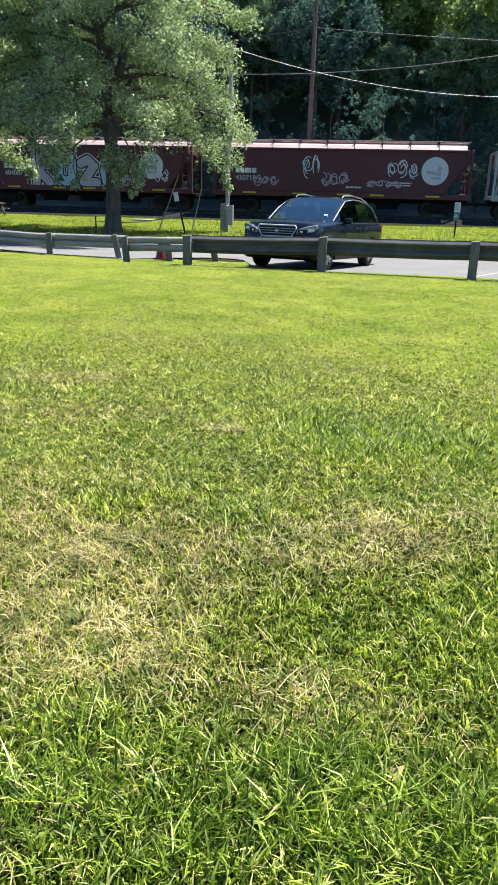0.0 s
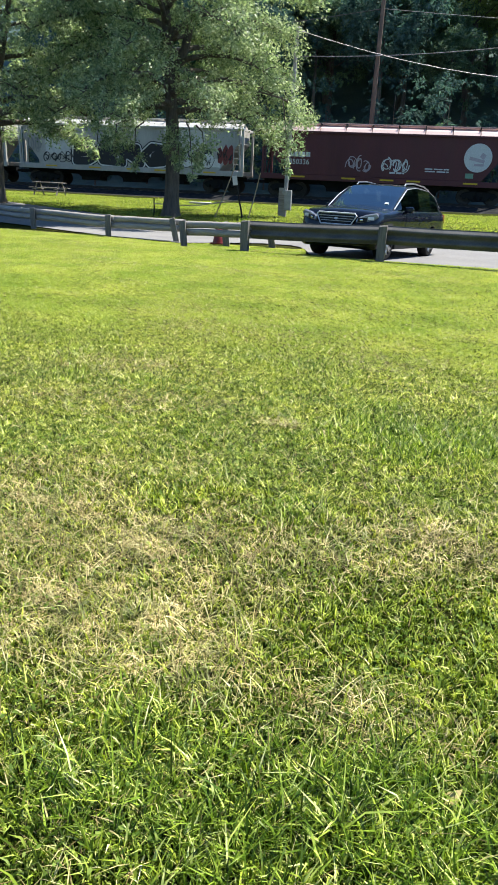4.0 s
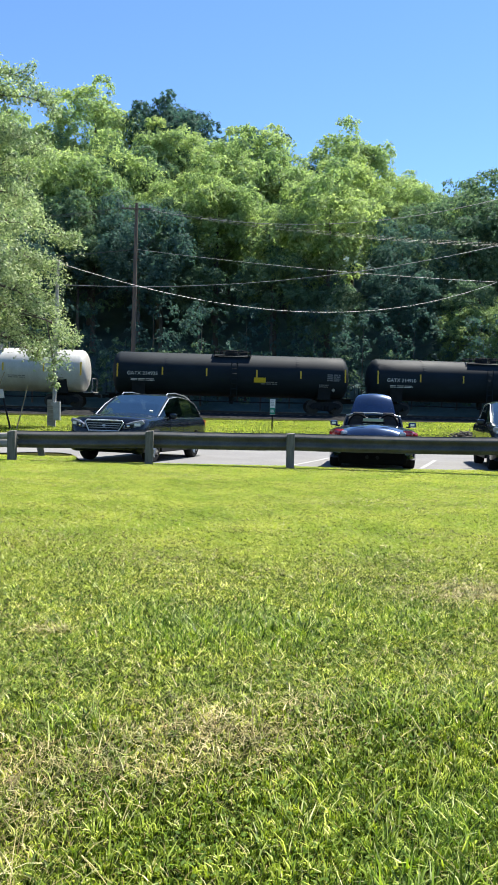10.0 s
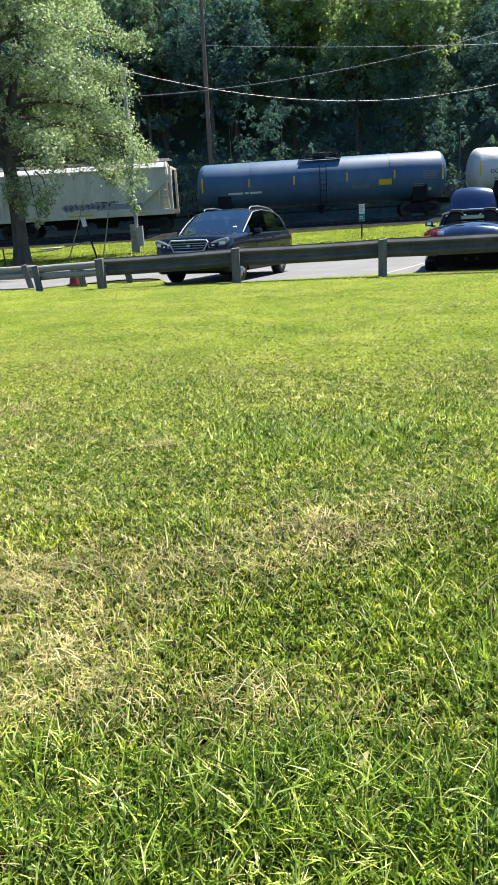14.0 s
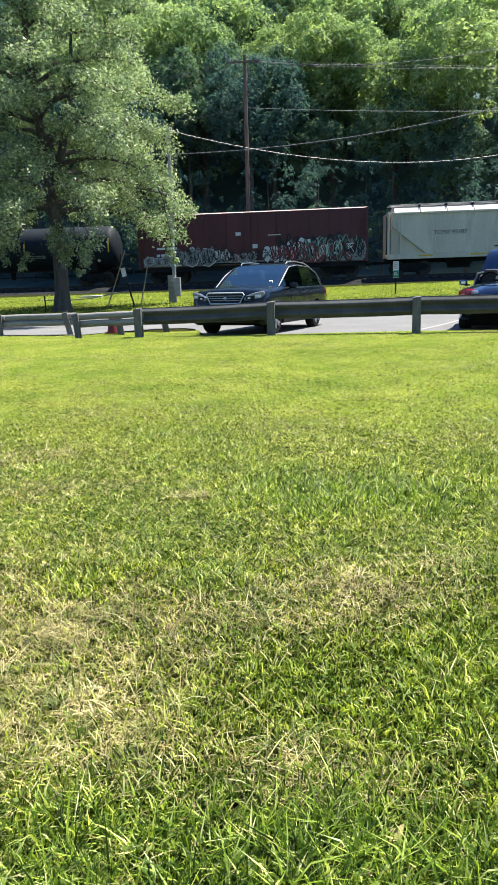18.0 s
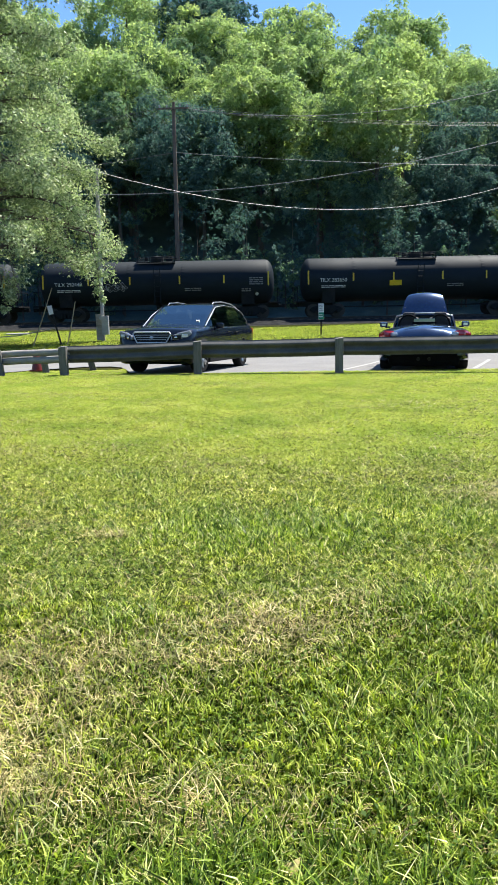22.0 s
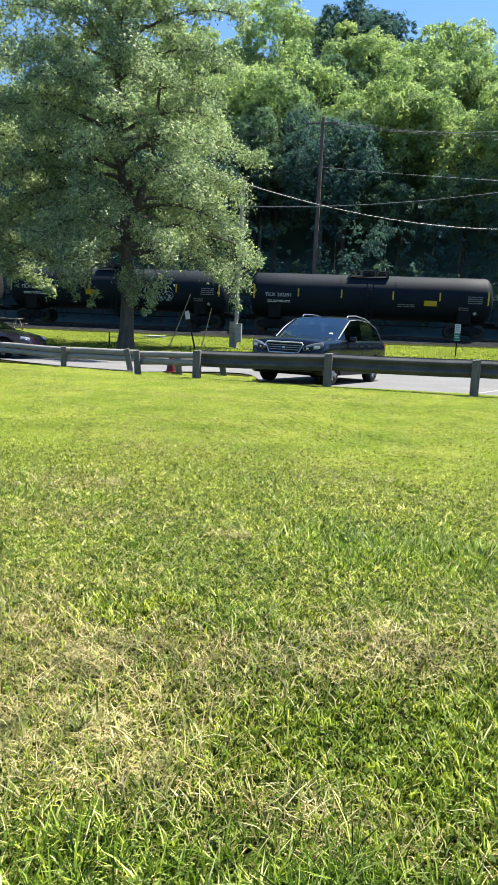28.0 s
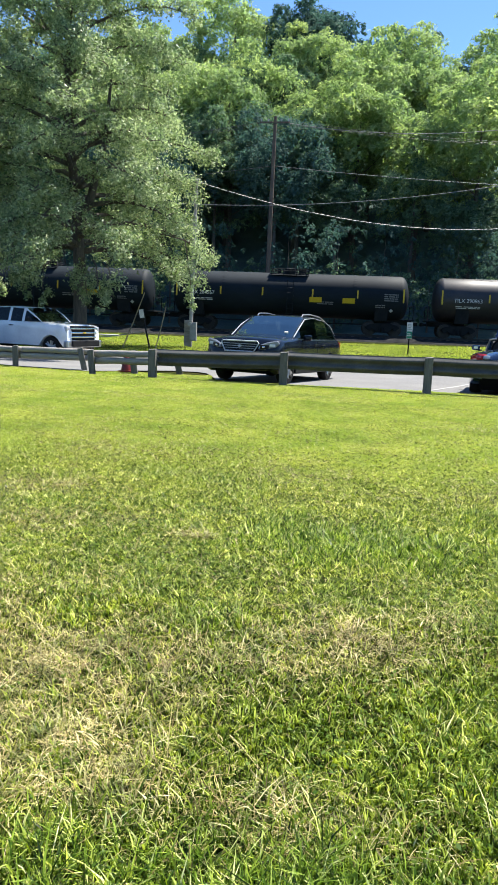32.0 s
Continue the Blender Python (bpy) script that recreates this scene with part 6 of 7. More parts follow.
def leaves_mesh(name, centres, normals, sizes, material, rng, tri=False, loose=0.3):
    """One small folded leaf spray a centre, its face turned roughly to the light and hanging a little."""
    n = len(centres)
    up = normals + rng.normal(size=(n, 3)) * loose
    up /= np.linalg.norm(up, axis=1)[:, None]
    d = np.cross(up, rng.normal(size=(n, 3)))
    d /= np.linalg.norm(d, axis=1)[:, None]
    s = np.cross(d, up)
    L, W = sizes[:, None], sizes[:, None] * rng.uniform(0.45, 0.75, (n, 1))
    mid = centres + d * L * 0.5
    if tri:
        co = np.stack([centres - s * W * 0.5, centres + s * W * 0.5, centres + d * L * 0.95 - np.array([0, 0, 1]) * L * 0.2], 1).reshape(-1, 3)
        me = bpy.data.meshes.new(name)
        me.vertices.add(3 * n)
        me.vertices.foreach_set("co", co.astype(np.float32).ravel())
        me.loops.add(3 * n)
        me.loops.foreach_set("vertex_index", np.arange(3 * n, dtype=np.int32))
        me.polygons.add(n)
        me.polygons.foreach_set("loop_start", np.arange(0, 3 * n, 3, dtype=np.int32))
        me.polygons.foreach_set("loop_total", np.full(n, 3, dtype=np.int32))
        me.materials.append(material)
        me.update(calc_edges=True)
        return me
    tip = centres + d * L - np.array([0, 0, 1]) * L * 0.25
    co = np.stack([centres, mid + s * W * 0.5 - up * L * 0.08, tip, mid - s * W * 0.5 - up * L * 0.08], 1).reshape(-1, 3)
    me = bpy.data.meshes.new(name)
    me.vertices.add(4 * n)
    me.vertices.foreach_set("co", co.astype(np.float32).ravel())
    me.loops.add(4 * n)
    me.loops.foreach_set("vertex_index", np.arange(4 * n, dtype=np.int32))
    me.polygons.add(n)
    me.polygons.foreach_set("loop_start", np.arange(0, 4 * n, 4, dtype=np.int32))
    me.polygons.foreach_set("loop_total", np.full(n, 4, dtype=np.int32))
    me.materials.append(material)
    me.update(calc_edges=True)
    return me


def pads(rng, centres, faces, radius, count, flat=0.28):
    """Leafy pads: a shallow dish of leaves round each centre, turned to its face and sagging at the rim."""
    n = len(centres)
    f = faces / np.linalg.norm(faces, axis=1)[:, None]
    u = np.cross(f, rng.normal(size=(n, 3)))
    u /= np.linalg.norm(u, axis=1)[:, None]
    v = np.cross(f, u)
    a = rng.uniform(0, 2 * math.pi, (n, count))
    lobe = 1 + 0.28 * np.sin(a * 3 + rng.uniform(0, 6.28, (n, 1))) + 0.2 * np.sin(a * 5 + rng.uniform(0, 6.28, (n, 1)))
    q = np.sqrt(rng.uniform(0, 1, (n, count))) * lobe
    r = radius[:, None] * q
    w = radius[:, None] * (rng.normal(size=(n, count)) * flat * 0.55 - 0.3 * q * q)
    p = centres[:, None, :] + (r * np.cos(a))[..., None] * u[:, None, :] + (r * np.sin(a))[..., None] * v[:, None, :] + w[..., None] * f[:, None, :]
    rim = f[:, None, :] + 0.45 * q[..., None] * (np.cos(a)[..., None] * u[:, None, :] + np.sin(a)[..., None] * v[:, None, :])
    return p.reshape(-1, 3), (rim / np.linalg.norm(rim, axis=2)[..., None]).reshape(-1, 3)


def crown_points(rng, blobs, per_lump, mid):
    """Pads shingled over the outer and upper skins of many lumps, with gaps between."""
    cs, fs, rs = [], [], []
    k = 11
    for (cx, cy, cz, rx, ry, rz) in blobs:
        c = np.array([cx, cy, cz])
        out = c - np.array(mid)
        out = out / (np.linalg.norm(out) + 1e-6)
        m = max(4, int(per_lump * (rx * ry) / 2.2 / k))
        v = rng.normal(size=(m, 3)) + 0.55 * out + np.array([0, 0, 0.35])
        v /= np.linalg.norm(v, axis=1)[:, None]
        cs.append(c + v * rng.uniform(0.65, 1.1, (m, 1)) * np.array([rx, ry, rz]))
        fs.append(v * 0.8 + np.array([0, 0, 0.6]) + rng.normal(size=(m, 3)) * 0.2)
        rs.append(rng.uniform(0.16, 0.34, m) * (rx + rz) / 2)
    return pads(rng, np.concatenate(cs), np.concatenate(fs), np.concatenate(rs), k, 0.6)


def limb_set(rng, h, base_r, lean, fork, n_limbs, reach, limb_r=0.34):
    """Trunk and limbs as tapered tubes."""
    pts = [(lean[0] * t * t * h, lean[1] * t * t * h, h * t) for t in (0, 0.04, 0.12, 0.3, 0.5, 0.7, 0.9)]
    trunk = tube(pts, [base_r * 1.45, base_r * 1.12, base_r, base_r * 0.85, base_r * 0.62, base_r * 0.4, base_r * 0.14], 12)
    limbs = []
    for k in range(n_limbs):
        z = h * rng.uniform(fork, 0.82)
        a = 2 * math.pi * (k * 0.382 + rng.uniform(-0.08, 0.08))
        t = z / h
        o = Vector((lean[0] * t * t * h, lean[1] * t * t * h, z))
        ln = reach * rng.uniform(0.65, 1.05) * (1.1 - 0.55 * (t - fork))
        way = Vector((math.cos(a), math.sin(a), rng.uniform(0.25, 0.8)))
        e = o + way * ln
        m = o + way * ln * 0.5 + Vector((0, 0, -0.06 * ln))
        r = base_r * limb_r * (1.1 - t)
        limbs.append(tube([o, m, e], [r, r * 0.65, r * 0.2], 7))
        for q in range(2):
            b = m.lerp(e, rng.uniform(0.2, 0.7))
            f = b + Vector((rng.normal(), rng.normal(), rng.uniform(0.1, 0.9))).normalized() * ln * 0.35
            tube([b, f], [r * 0.4, r * 0.12], 5, limbs[-1])
    return trunk, limbs


def make_tree(label, h, base_r, blobs, material, per_lump, leaf, seed, lean=(0, 0), fork=0.25, n_limbs=9, reach=4.0, category="tree", group=""):
    rng = np.random.default_rng(seed)
    tree = thing("tree", label, category, group=group)
    trunk, limbs = limb_set(rng, h, base_r, lean, fork, n_limbs, reach)
    part("trunk", trunk, BARK, tree, smooth=True)
    for b in limbs:
        part("limb", b, BARK, tree, smooth=True)
    pts, nor = crown_points(rng, blobs, per_lump, (0, 0, h * 0.5))
    part("crown", leaves_mesh("crown", pts, nor, rng.uniform(0.65, 1.35, len(pts)) * leaf, material, rng, True, 0.45), None, tree)
    return tree


def lobes(rng, z0, z1, r, n, size=0.3, top=0.75):
    """Lumps spread over an uneven egg: many on the shoulder and top, few beneath."""
    out = []
    for k in range(n):
        u = (k + 0.5) / n
        z = -1 + 2 * u ** top
        q = math.sqrt(max(0, 1 - z * z))
        a = 2.39996 * k + rng.uniform(-0.3, 0.3)
        f = rng.uniform(0.4, 1.06)
        s = r * size * rng.uniform(0.55, 1.35) * (1.25 - 0.35 * f)
        out.append((r * f * q * math.cos(a), r * f * q * math.sin(a), (z0 + z1) / 2 + f * z * (z1 - z0) / 2, s, s, s * rng.uniform(0.75, 1.1)))
    return out


def plant_hill():
    kinds = []
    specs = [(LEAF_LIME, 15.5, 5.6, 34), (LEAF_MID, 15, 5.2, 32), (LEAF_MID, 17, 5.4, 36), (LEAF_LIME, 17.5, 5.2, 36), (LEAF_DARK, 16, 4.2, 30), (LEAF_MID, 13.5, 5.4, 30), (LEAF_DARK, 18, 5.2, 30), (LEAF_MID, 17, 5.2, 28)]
    labels = {LEAF_LIME.name: "tall broadleaf tree in bright spring green on the hillside", LEAF_MID.name: "tall mid-green broadleaf tree on the hillside", LEAF_DARK.name: "tall dark green tree on the hillside"}
    for k, (m, h, r, n) in enumerate(specs):
        rng = np.random.default_rng(100 + k)
        t = make_tree(labels[m.name], h, 0.24, lobes(rng, h * (0.36 if k < 6 else 0.3), h * 0.97, r, int(n * 1.25), 0.26), m, 560, 0.27, 200 + k, fork=0.35, n_limbs=7, reach=3.0, group="hillside trees")
        kinds.append(t)
    rng = np.random.default_rng(5)
    spots = []
    for row, (y, step) in enumerate(((65.5, 5.4), (70, 5.6), (76, 6.0), (82, 6.2), (88.5, 6.6), (95, 7.2))):
        lo, hi = -0.46 * y - 8, 12 + 0.42 * y
        x = lo + rng.uniform(0, step)
        while x < hi:
            spots.append((x, y + rng.uniform(-1.8, 1.8), row))
            x += step * rng.uniform(0.75, 1.3)
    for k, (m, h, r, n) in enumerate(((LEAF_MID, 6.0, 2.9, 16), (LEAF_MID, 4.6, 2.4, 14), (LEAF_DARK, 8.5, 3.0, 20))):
        q = np.random.default_rng(300 + k)
        bush = make_tree("dark green understory shrub at the foot of the hill", h, 0.07, lobes(q, 0.3, h, r, n, 0.3), m, 330, 0.22, 310 + k, fork=0.15, n_limbs=6, reach=r * 0.7, category="shrub", group="understory shrubs")
        x = -46 + 3 * k
        first = True
        while x < 38:
            at = pose(x, q.uniform(57.8, 62.5), 0, 0, 0, q.uniform(0, 360))
            at.translation.z = ground_z(x, at.translation.y) - 0.15
            (bush if first else copy_thing(bush, Matrix())).matrix_basis = at
            first = False
            x += q.uniform(3.2, 6.5)
    spots += [(21.6, 62.0, -1), (-10.4, 95.0, 6), (-7.4, 96.5, 6), (-8.8, 93.0, 6), (3.2, 97.5, 6), (-18.2, 93.5, 7), (-22.5, 91.0, 7)]
    used, low = set(), np.random.default_rng(6)
    for x, y, row in spots:
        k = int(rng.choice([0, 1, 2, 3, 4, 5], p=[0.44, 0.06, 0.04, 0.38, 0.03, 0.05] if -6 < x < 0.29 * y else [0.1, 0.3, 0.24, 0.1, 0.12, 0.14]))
        # Front row gets darker leaf kinds, standing in for shade low on the hill.
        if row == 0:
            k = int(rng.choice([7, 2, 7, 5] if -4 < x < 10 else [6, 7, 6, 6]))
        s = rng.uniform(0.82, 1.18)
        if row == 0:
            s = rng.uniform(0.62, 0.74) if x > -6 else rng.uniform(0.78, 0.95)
        # Low rows on the right likewise: shade put into the leaf colour.
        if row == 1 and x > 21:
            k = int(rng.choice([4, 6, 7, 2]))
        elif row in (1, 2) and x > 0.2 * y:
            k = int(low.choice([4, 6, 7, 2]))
        if row == -1:
            k, s = 0, 0.62
        if row == 5:
            k, s = (4, 1.08) if abs(x + 9) < 3.6 else (int(rng.choice([2, 3])), rng.uniform(0.68, 0.84))
        if row == 6:
            k, s = 4, 1.3 if x < 0 else 1.12
        if row == 7:
            k, s = 3, 1.2 if x > -20 else 0.95
        m = pose(x, y, ground_z(x, y) - 0.3, 0, 0, rng.uniform(0, 360)) @ Matrix.Scale(s, 4)
        if k not in used:
            kinds[k].matrix_basis = m
            used.add(k)
        else:
            c = copy_thing(kinds[k], Matrix())
            c.matrix_basis = m
    for k, t in enumerate(kinds):
        if k not in used:
            t.matrix_basis = pose(-60 + 5 * k, 95, ground_z(-60, 95))


plant_hill()


def shade_tree(x, y, h, r, z0, seed, label, leaves, leaf, boughs=46, droops=(), turn=0.0):
    """A park tree: a forking stem, boughs in tiers with twigs, and leafy pads along each bough's outer part."""
    rng = np.random.default_rng(seed)
    tree = thing("tree", label, "tree", m=pose(x, y, ground_z(x, y)))
    stem = [Vector((-0.02 * h * t - 0.05 * h * max(0, t - 0.45) + 0.1 * math.sin(9 * t), 0.08 * math.sin(7 * t), h * t)) for t in (-0.01, 0.015, 0.05, 0.12, 0.2, 0.3, 0.42, 0.55, 0.68, 0.8, 0.9)]
    part("trunk", tube(stem, [0.5, 0.37, 0.3, 0.28, 0.26, 0.23, 0.19, 0.15, 0.11, 0.07, 0.03], 14), BARK, tree, smooth=True)
    lead = [stem[5], stem[5] + Vector((0.5, 0.15, 1.4)), stem[5] + Vector((1.1, 0.2, 3.6)), stem[5] + Vector((1.35, 0.3, 6.4))]
    part("limb", tube(lead, [0.2, 0.17, 0.11, 0.04], 10), BARK, tree, smooth=True)

    def stem_at(z):
        for a, b in zip(stem, stem[1:]):
            if z <= b.z:
                return a.lerp(b, (z - a.z) / (b.z - a.z))
        return stem[-1]
    cs, fs, rs = [], [], []

    def leafy(p, out, size):
        cs.append(tuple(p))
        fs.append((out.x * 0.2 + rng.normal() * 0.3, out.y * 0.2 + rng.normal() * 0.3, 1.0))
        rs.append(size)
    for k in range(boughs):
        u = (k + 0.5) / boughs
        z = lerp(z0 + 0.7, h * 0.93, u ** 1.1)
        wide = r * (0.86 + 0.14 * math.sin(math.pi * min(1, u * 1.2 + 0.2))) * (1 if u < 0.68 else math.sqrt(max(0.05, 1 - ((u - 0.68) / 0.36) ** 2)))
        a = 2.39996 * k + rng.uniform(-0.25, 0.25) + turn
        ln = wide * rng.uniform(0.74, 1.05)
        o = stem_at(min(z, h * 0.86))
        rise = lerp(0.2, 0.75, u)
        way = Vector((math.cos(a), math.sin(a), 0))
        side = Vector((-way.y, way.x, 0))
        bend = rng.uniform(-0.16, 0.16)
        pts = [o + way * ln * t + side * bend * ln * t * t + Vector((0, 0, ln * (rise * t - 0.42 * t ** 2.4))) for t in (0, 0.2, 0.4, 0.6, 0.8, 1.0)]
        rad = 0.055 + 0.085 * (1 - u) ** 1.2
        bm = tube(pts, [rad, rad * 0.85, rad * 0.65, rad * 0.45, rad * 0.28, rad * 0.1], 7)
        steps = max(4, int(ln / 0.55))
        for q in range(steps):
            t = lerp(0.34, 1.0, (q + rng.uniform(0.1, 0.9)) / steps)
            j = min(4, int(t * 5))
            p = pts[j].lerp(pts[j + 1], t * 5 - j)
            for sgn in (-1, 1):
                tw = (side * sgn * rng.uniform(0.5, 1.0) + way * rng.uniform(0.1, 0.7) + Vector((0, 0, rng.uniform(-0.12, 0.35)))) * rng.uniform(0.45, 1.25) * (1.15 - 0.5 * t)
                tube([p, p + tw * 0.6 + Vector((0, 0, 0.06)), p + tw], [rad * 0.2 + 0.006, rad * 0.12 + 0.005, 0.004], 4, bm)
                leafy(p + tw * rng.uniform(0.75, 1.1) + Vector((0, 0, rng.uniform(-0.3, 0.35))), way, rng.uniform(0.24, 0.5))
            if rng.uniform() < 0.6:
                leafy(p + Vector((0, 0, 0.12)), way, rng.uniform(0.25, 0.5))
        leafy(pts[-1], way, rng.uniform(0.3, 0.5))
        part("limb", bm, BARK, tree, smooth=True)
    for sx, sy, top, low in droops:
        bm = tube([(sx * 0.75, sy * 0.75, top + 0.5), (sx * 0.95, sy, top + 0.25), (sx, sy, lerp(top, low, 0.5)), (sx + 0.08, sy, low)], [0.035, 0.026, 0.016, 0.006], 5)
        part("limb", bm, BARK, tree, smooth=True)
        n = max(3, int((top - low) / 0.3) + 1)
        for k in range(n):
            t = k / (n - 1)
            leafy(Vector((sx + rng.uniform(-0.35, 0.35) * (1 - 0.5 * t), sy + rng.uniform(-0.3, 0.3), lerp(top, low, t))), Vector((sx, sy, 0)).normalized(), lerp(0.34, 0.16, t))
    c, f, ra = np.array(cs), np.array(fs), np.array(rs)
    pts, nor = pads(rng, c, f, ra, leaves, 0.85)
    part("crown", leaves_mesh("crown", pts, nor, rng.uniform(0.6, 1.35, len(pts)) * leaf, LEAF_NEAR, rng, True, 0.7), None, tree)
    return tree


shade_tree(-12.05, 29.2, 15.8, 5.75, 3.2, 31, "broad green shade tree on the grass strip", 118, 0.115, 72, ((4.9, -0.4, 4.2, 1.9), (1.0, -1.7, 3.1, 1.9), (1.6, -1.9, 3.0, 1.6), (2.1, -1.8, 2.9, 2.0), (0.5, -1.4, 3.2, 2.3), (-1.0, -1.3, 3.0, 1.9), (-1.7, -1.6, 3.1, 2.1), (-2.4, -1.7, 3.3, 2.3)))
shade_tree(-21.1, 30.3, 15, 5.2, 2.6, 32, "broad green shade tree beside a picnic table", 62, 0.15, 50, turn=1.0)
shade_tree(-30.5, 33, 16, 5.4, 2.6, 33, "broad green shade tree at the edge of the park", 36, 0.26, 40, turn=2.0)

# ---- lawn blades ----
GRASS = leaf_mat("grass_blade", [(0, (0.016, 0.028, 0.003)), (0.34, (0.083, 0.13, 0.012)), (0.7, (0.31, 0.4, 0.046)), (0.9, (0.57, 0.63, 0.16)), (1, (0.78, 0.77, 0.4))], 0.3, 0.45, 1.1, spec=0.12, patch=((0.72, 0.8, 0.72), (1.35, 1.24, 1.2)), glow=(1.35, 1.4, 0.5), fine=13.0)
# Brighter, yellower blade colour: the far lawn's sunlit look put into colour.
GRASS_LIT = leaf_mat("lit_grass_blade", [(0, (0.21, 0.285, 0.042)), (0.4, (0.34, 0.415, 0.078)), (0.8, (0.44, 0.49, 0.12)), (1, (0.56, 0.575, 0.23))], 0.5, 0.5, 0.9, spec=0.12, patch=((0.72, 0.84, 0.7), (1.2, 1.12, 1.25)), glow=(1.2, 1.24, 0.5))
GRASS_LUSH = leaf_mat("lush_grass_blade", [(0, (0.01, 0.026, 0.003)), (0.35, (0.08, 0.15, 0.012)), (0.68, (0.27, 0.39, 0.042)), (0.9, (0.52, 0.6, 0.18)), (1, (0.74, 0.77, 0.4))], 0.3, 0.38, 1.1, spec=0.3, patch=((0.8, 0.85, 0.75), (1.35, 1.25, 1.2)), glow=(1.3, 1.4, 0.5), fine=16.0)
STRAW = leaf_mat("dry_straw", [(0, (0.085, 0.06, 0.02)), (0.35, (0.245, 0.205, 0.075)), (0.78, (0.45, 0.4, 0.175)), (1, (0.68, 0.63, 0.34))], 0.12, 0.5, 1.6, spec=0.2, patch=((0.82, 0.8, 0.74), (1.15, 1.15, 1.1)), fine=9.0)


def blades_mesh(name, root, height, width, lean, flat, material, rng, bend=0.3, simple=False):
    """Bent, tapered blades: a quad and a tip each."""
    n = len(root)
    a = rng.uniform(0, 2 * math.pi, n)
    d = np.stack([np.cos(a), np.sin(a), np.zeros(n)], 1)
    b = a + math.pi / 2 + rng.normal(size=n) * 0.5
    s = np.stack([np.cos(b), np.sin(b), np.zeros(n)], 1)
    h, w = height[:, None], width[:, None]
    reach = (lean * rng.uniform(0.2, 1.0, n))[:, None] * h
    z = np.array([0, 0, 1.0])
    up = h * (1 - flat * rng.uniform(0.6, 1.0, (n, 1)))
    mid = root + d * reach * 0.4 + z * up * 0.6
    tip = root + d * reach * (1 + bend) + z * up
    co = np.stack([root - s * w / 2, root + s * w / 2, mid + s * w * 0.42, mid - s * w * 0.42, tip], 1).reshape(-1, 3)
    me = bpy.data.meshes.new(name)
    if simple:
        me.vertices.add(3 * n)
        me.vertices.foreach_set("co", np.stack([root - s * w / 2, root + s * w / 2, tip], 1).astype(np.float32).ravel())
        me.loops.add(3 * n)
        me.loops.foreach_set("vertex_index", np.arange(3 * n, dtype=np.int32))
        me.polygons.add(n)
        me.polygons.foreach_set("loop_start", np.arange(0, 3 * n, 3, dtype=np.int32))
        me.polygons.foreach_set("loop_total", np.full(n, 3, dtype=np.int32))
        me.materials.append(material)
        me.update(calc_edges=True)
        return me
    me.vertices.add(5 * n)
    me.vertices.foreach_set("co", co.astype(np.float32).ravel())
    me.loops.add(7 * n)
    k = np.arange(n, dtype=np.int32)[:, None] * 5
    me.loops.foreach_set("vertex_index", (k + np.array([[0, 1, 2, 3, 3, 2, 4]], dtype=np.int32)).ravel())
    me.polygons.add(2 * n)
    st = (np.arange(n, dtype=np.int32)[:, None] * 7 + np.array([[0, 4]], dtype=np.int32)).ravel()
    me.polygons.foreach_set("loop_start", st)
    me.polygons.foreach_set("loop_total", np.tile(np.array([4, 3], dtype=np.int32), n))
    me.materials.append(material)
    me.update(calc_edges=True)
    return me


# worn places in the lawn: x, y, radius x, radius y, strength
WORN = [(-1.15, 2.8, 0.5, 0.35, 0.85), (-1.2, 2.35, 0.5, 0.25, 0.8), (-0.75, 2.15, 0.35, 0.15, 1.0), (-0.1, 3.3, 0.4, 0.25, 0.75), (-0.2, 2.12, 0.3, 0.12, 0.75), (2.1, 5.75, 0.9, 0.35, 0.9), (-2.1, 7.5, 1.5, 0.5, 0.4), (-2.8, 5.7, 0.7, 0.3, 0.5), (-1.1, 4.65, 0.2, 0.12, 0.7), (-1.9, 3.0, 0.5, 0.4, 0.8), (-0.5, 3.1, 0.5, 0.25, 0.55), (2.4, 8.2, 1.6, 0.4, 0.35), (-4.0, 8.5, 1.2, 0.5, 0.3)]
LUSH = [(0.15, 4.85, 1.1, 0.5, 1.0), (1.15, 3.6, 0.7, 0.4, 0.9), (0.3, 1.75, 1.2, 0.3, 0.8), (0.5, 2.3, 0.4, 0.3, 0.8), (-0.7, 1.6, 0.8, 0.2, 0.7), (-0.56, 3.42, 0.35, 0.15, 0.8), (1.0, 2.6, 0.4, 0.4, 0.5)]


def field(p, table):
    v = np.zeros(len(p))
    for x, y, rx, ry, s in table:
        v = np.maximum(v, s * np.exp(-(((p[:, 0] - x) / rx) ** 2 + ((p[:, 1] - y) / ry) ** 2)))
    return v


def ripple(p, f, seed):
    """Cheap smooth drift in -1..1 over the lawn."""
    r = np.random.default_rng(seed)
    v = np.zeros(len(p))
    for k in range(7):
        a, q = r.uniform(0, 6.28), f * 1.7 ** (k * 0.5)
        v += np.sin(q * (p[:, 0] * math.cos(a) + p[:, 1] * math.sin(a)) + r.uniform(0, 6.28)) / 7 ** 0.5
    return v / 1.5


def lawn_edge(x):
    return np.interp(x, [e[0] for e in EDGE_NEAR], [e[1] for e in EDGE_NEAR])


def tufts(rng, p, blades, spread):
    """Blades gathered into tufts: most roots drawn towards the nearest of a scatter of centres."""
    n = int(len(p) / blades) + 1
    c = p[rng.integers(0, len(p), n)]
    k = rng.integers(0, n, len(p))
    r = np.abs(rng.normal(size=len(p))) * spread
    a = rng.uniform(0, 2 * math.pi, len(p))
    out = c[k].copy()
    out[:, 0] += r * np.cos(a)
    out[:, 1] += r * np.sin(a)
    size = rng.uniform(0.55, 1.5, n)[k]
    return out, size


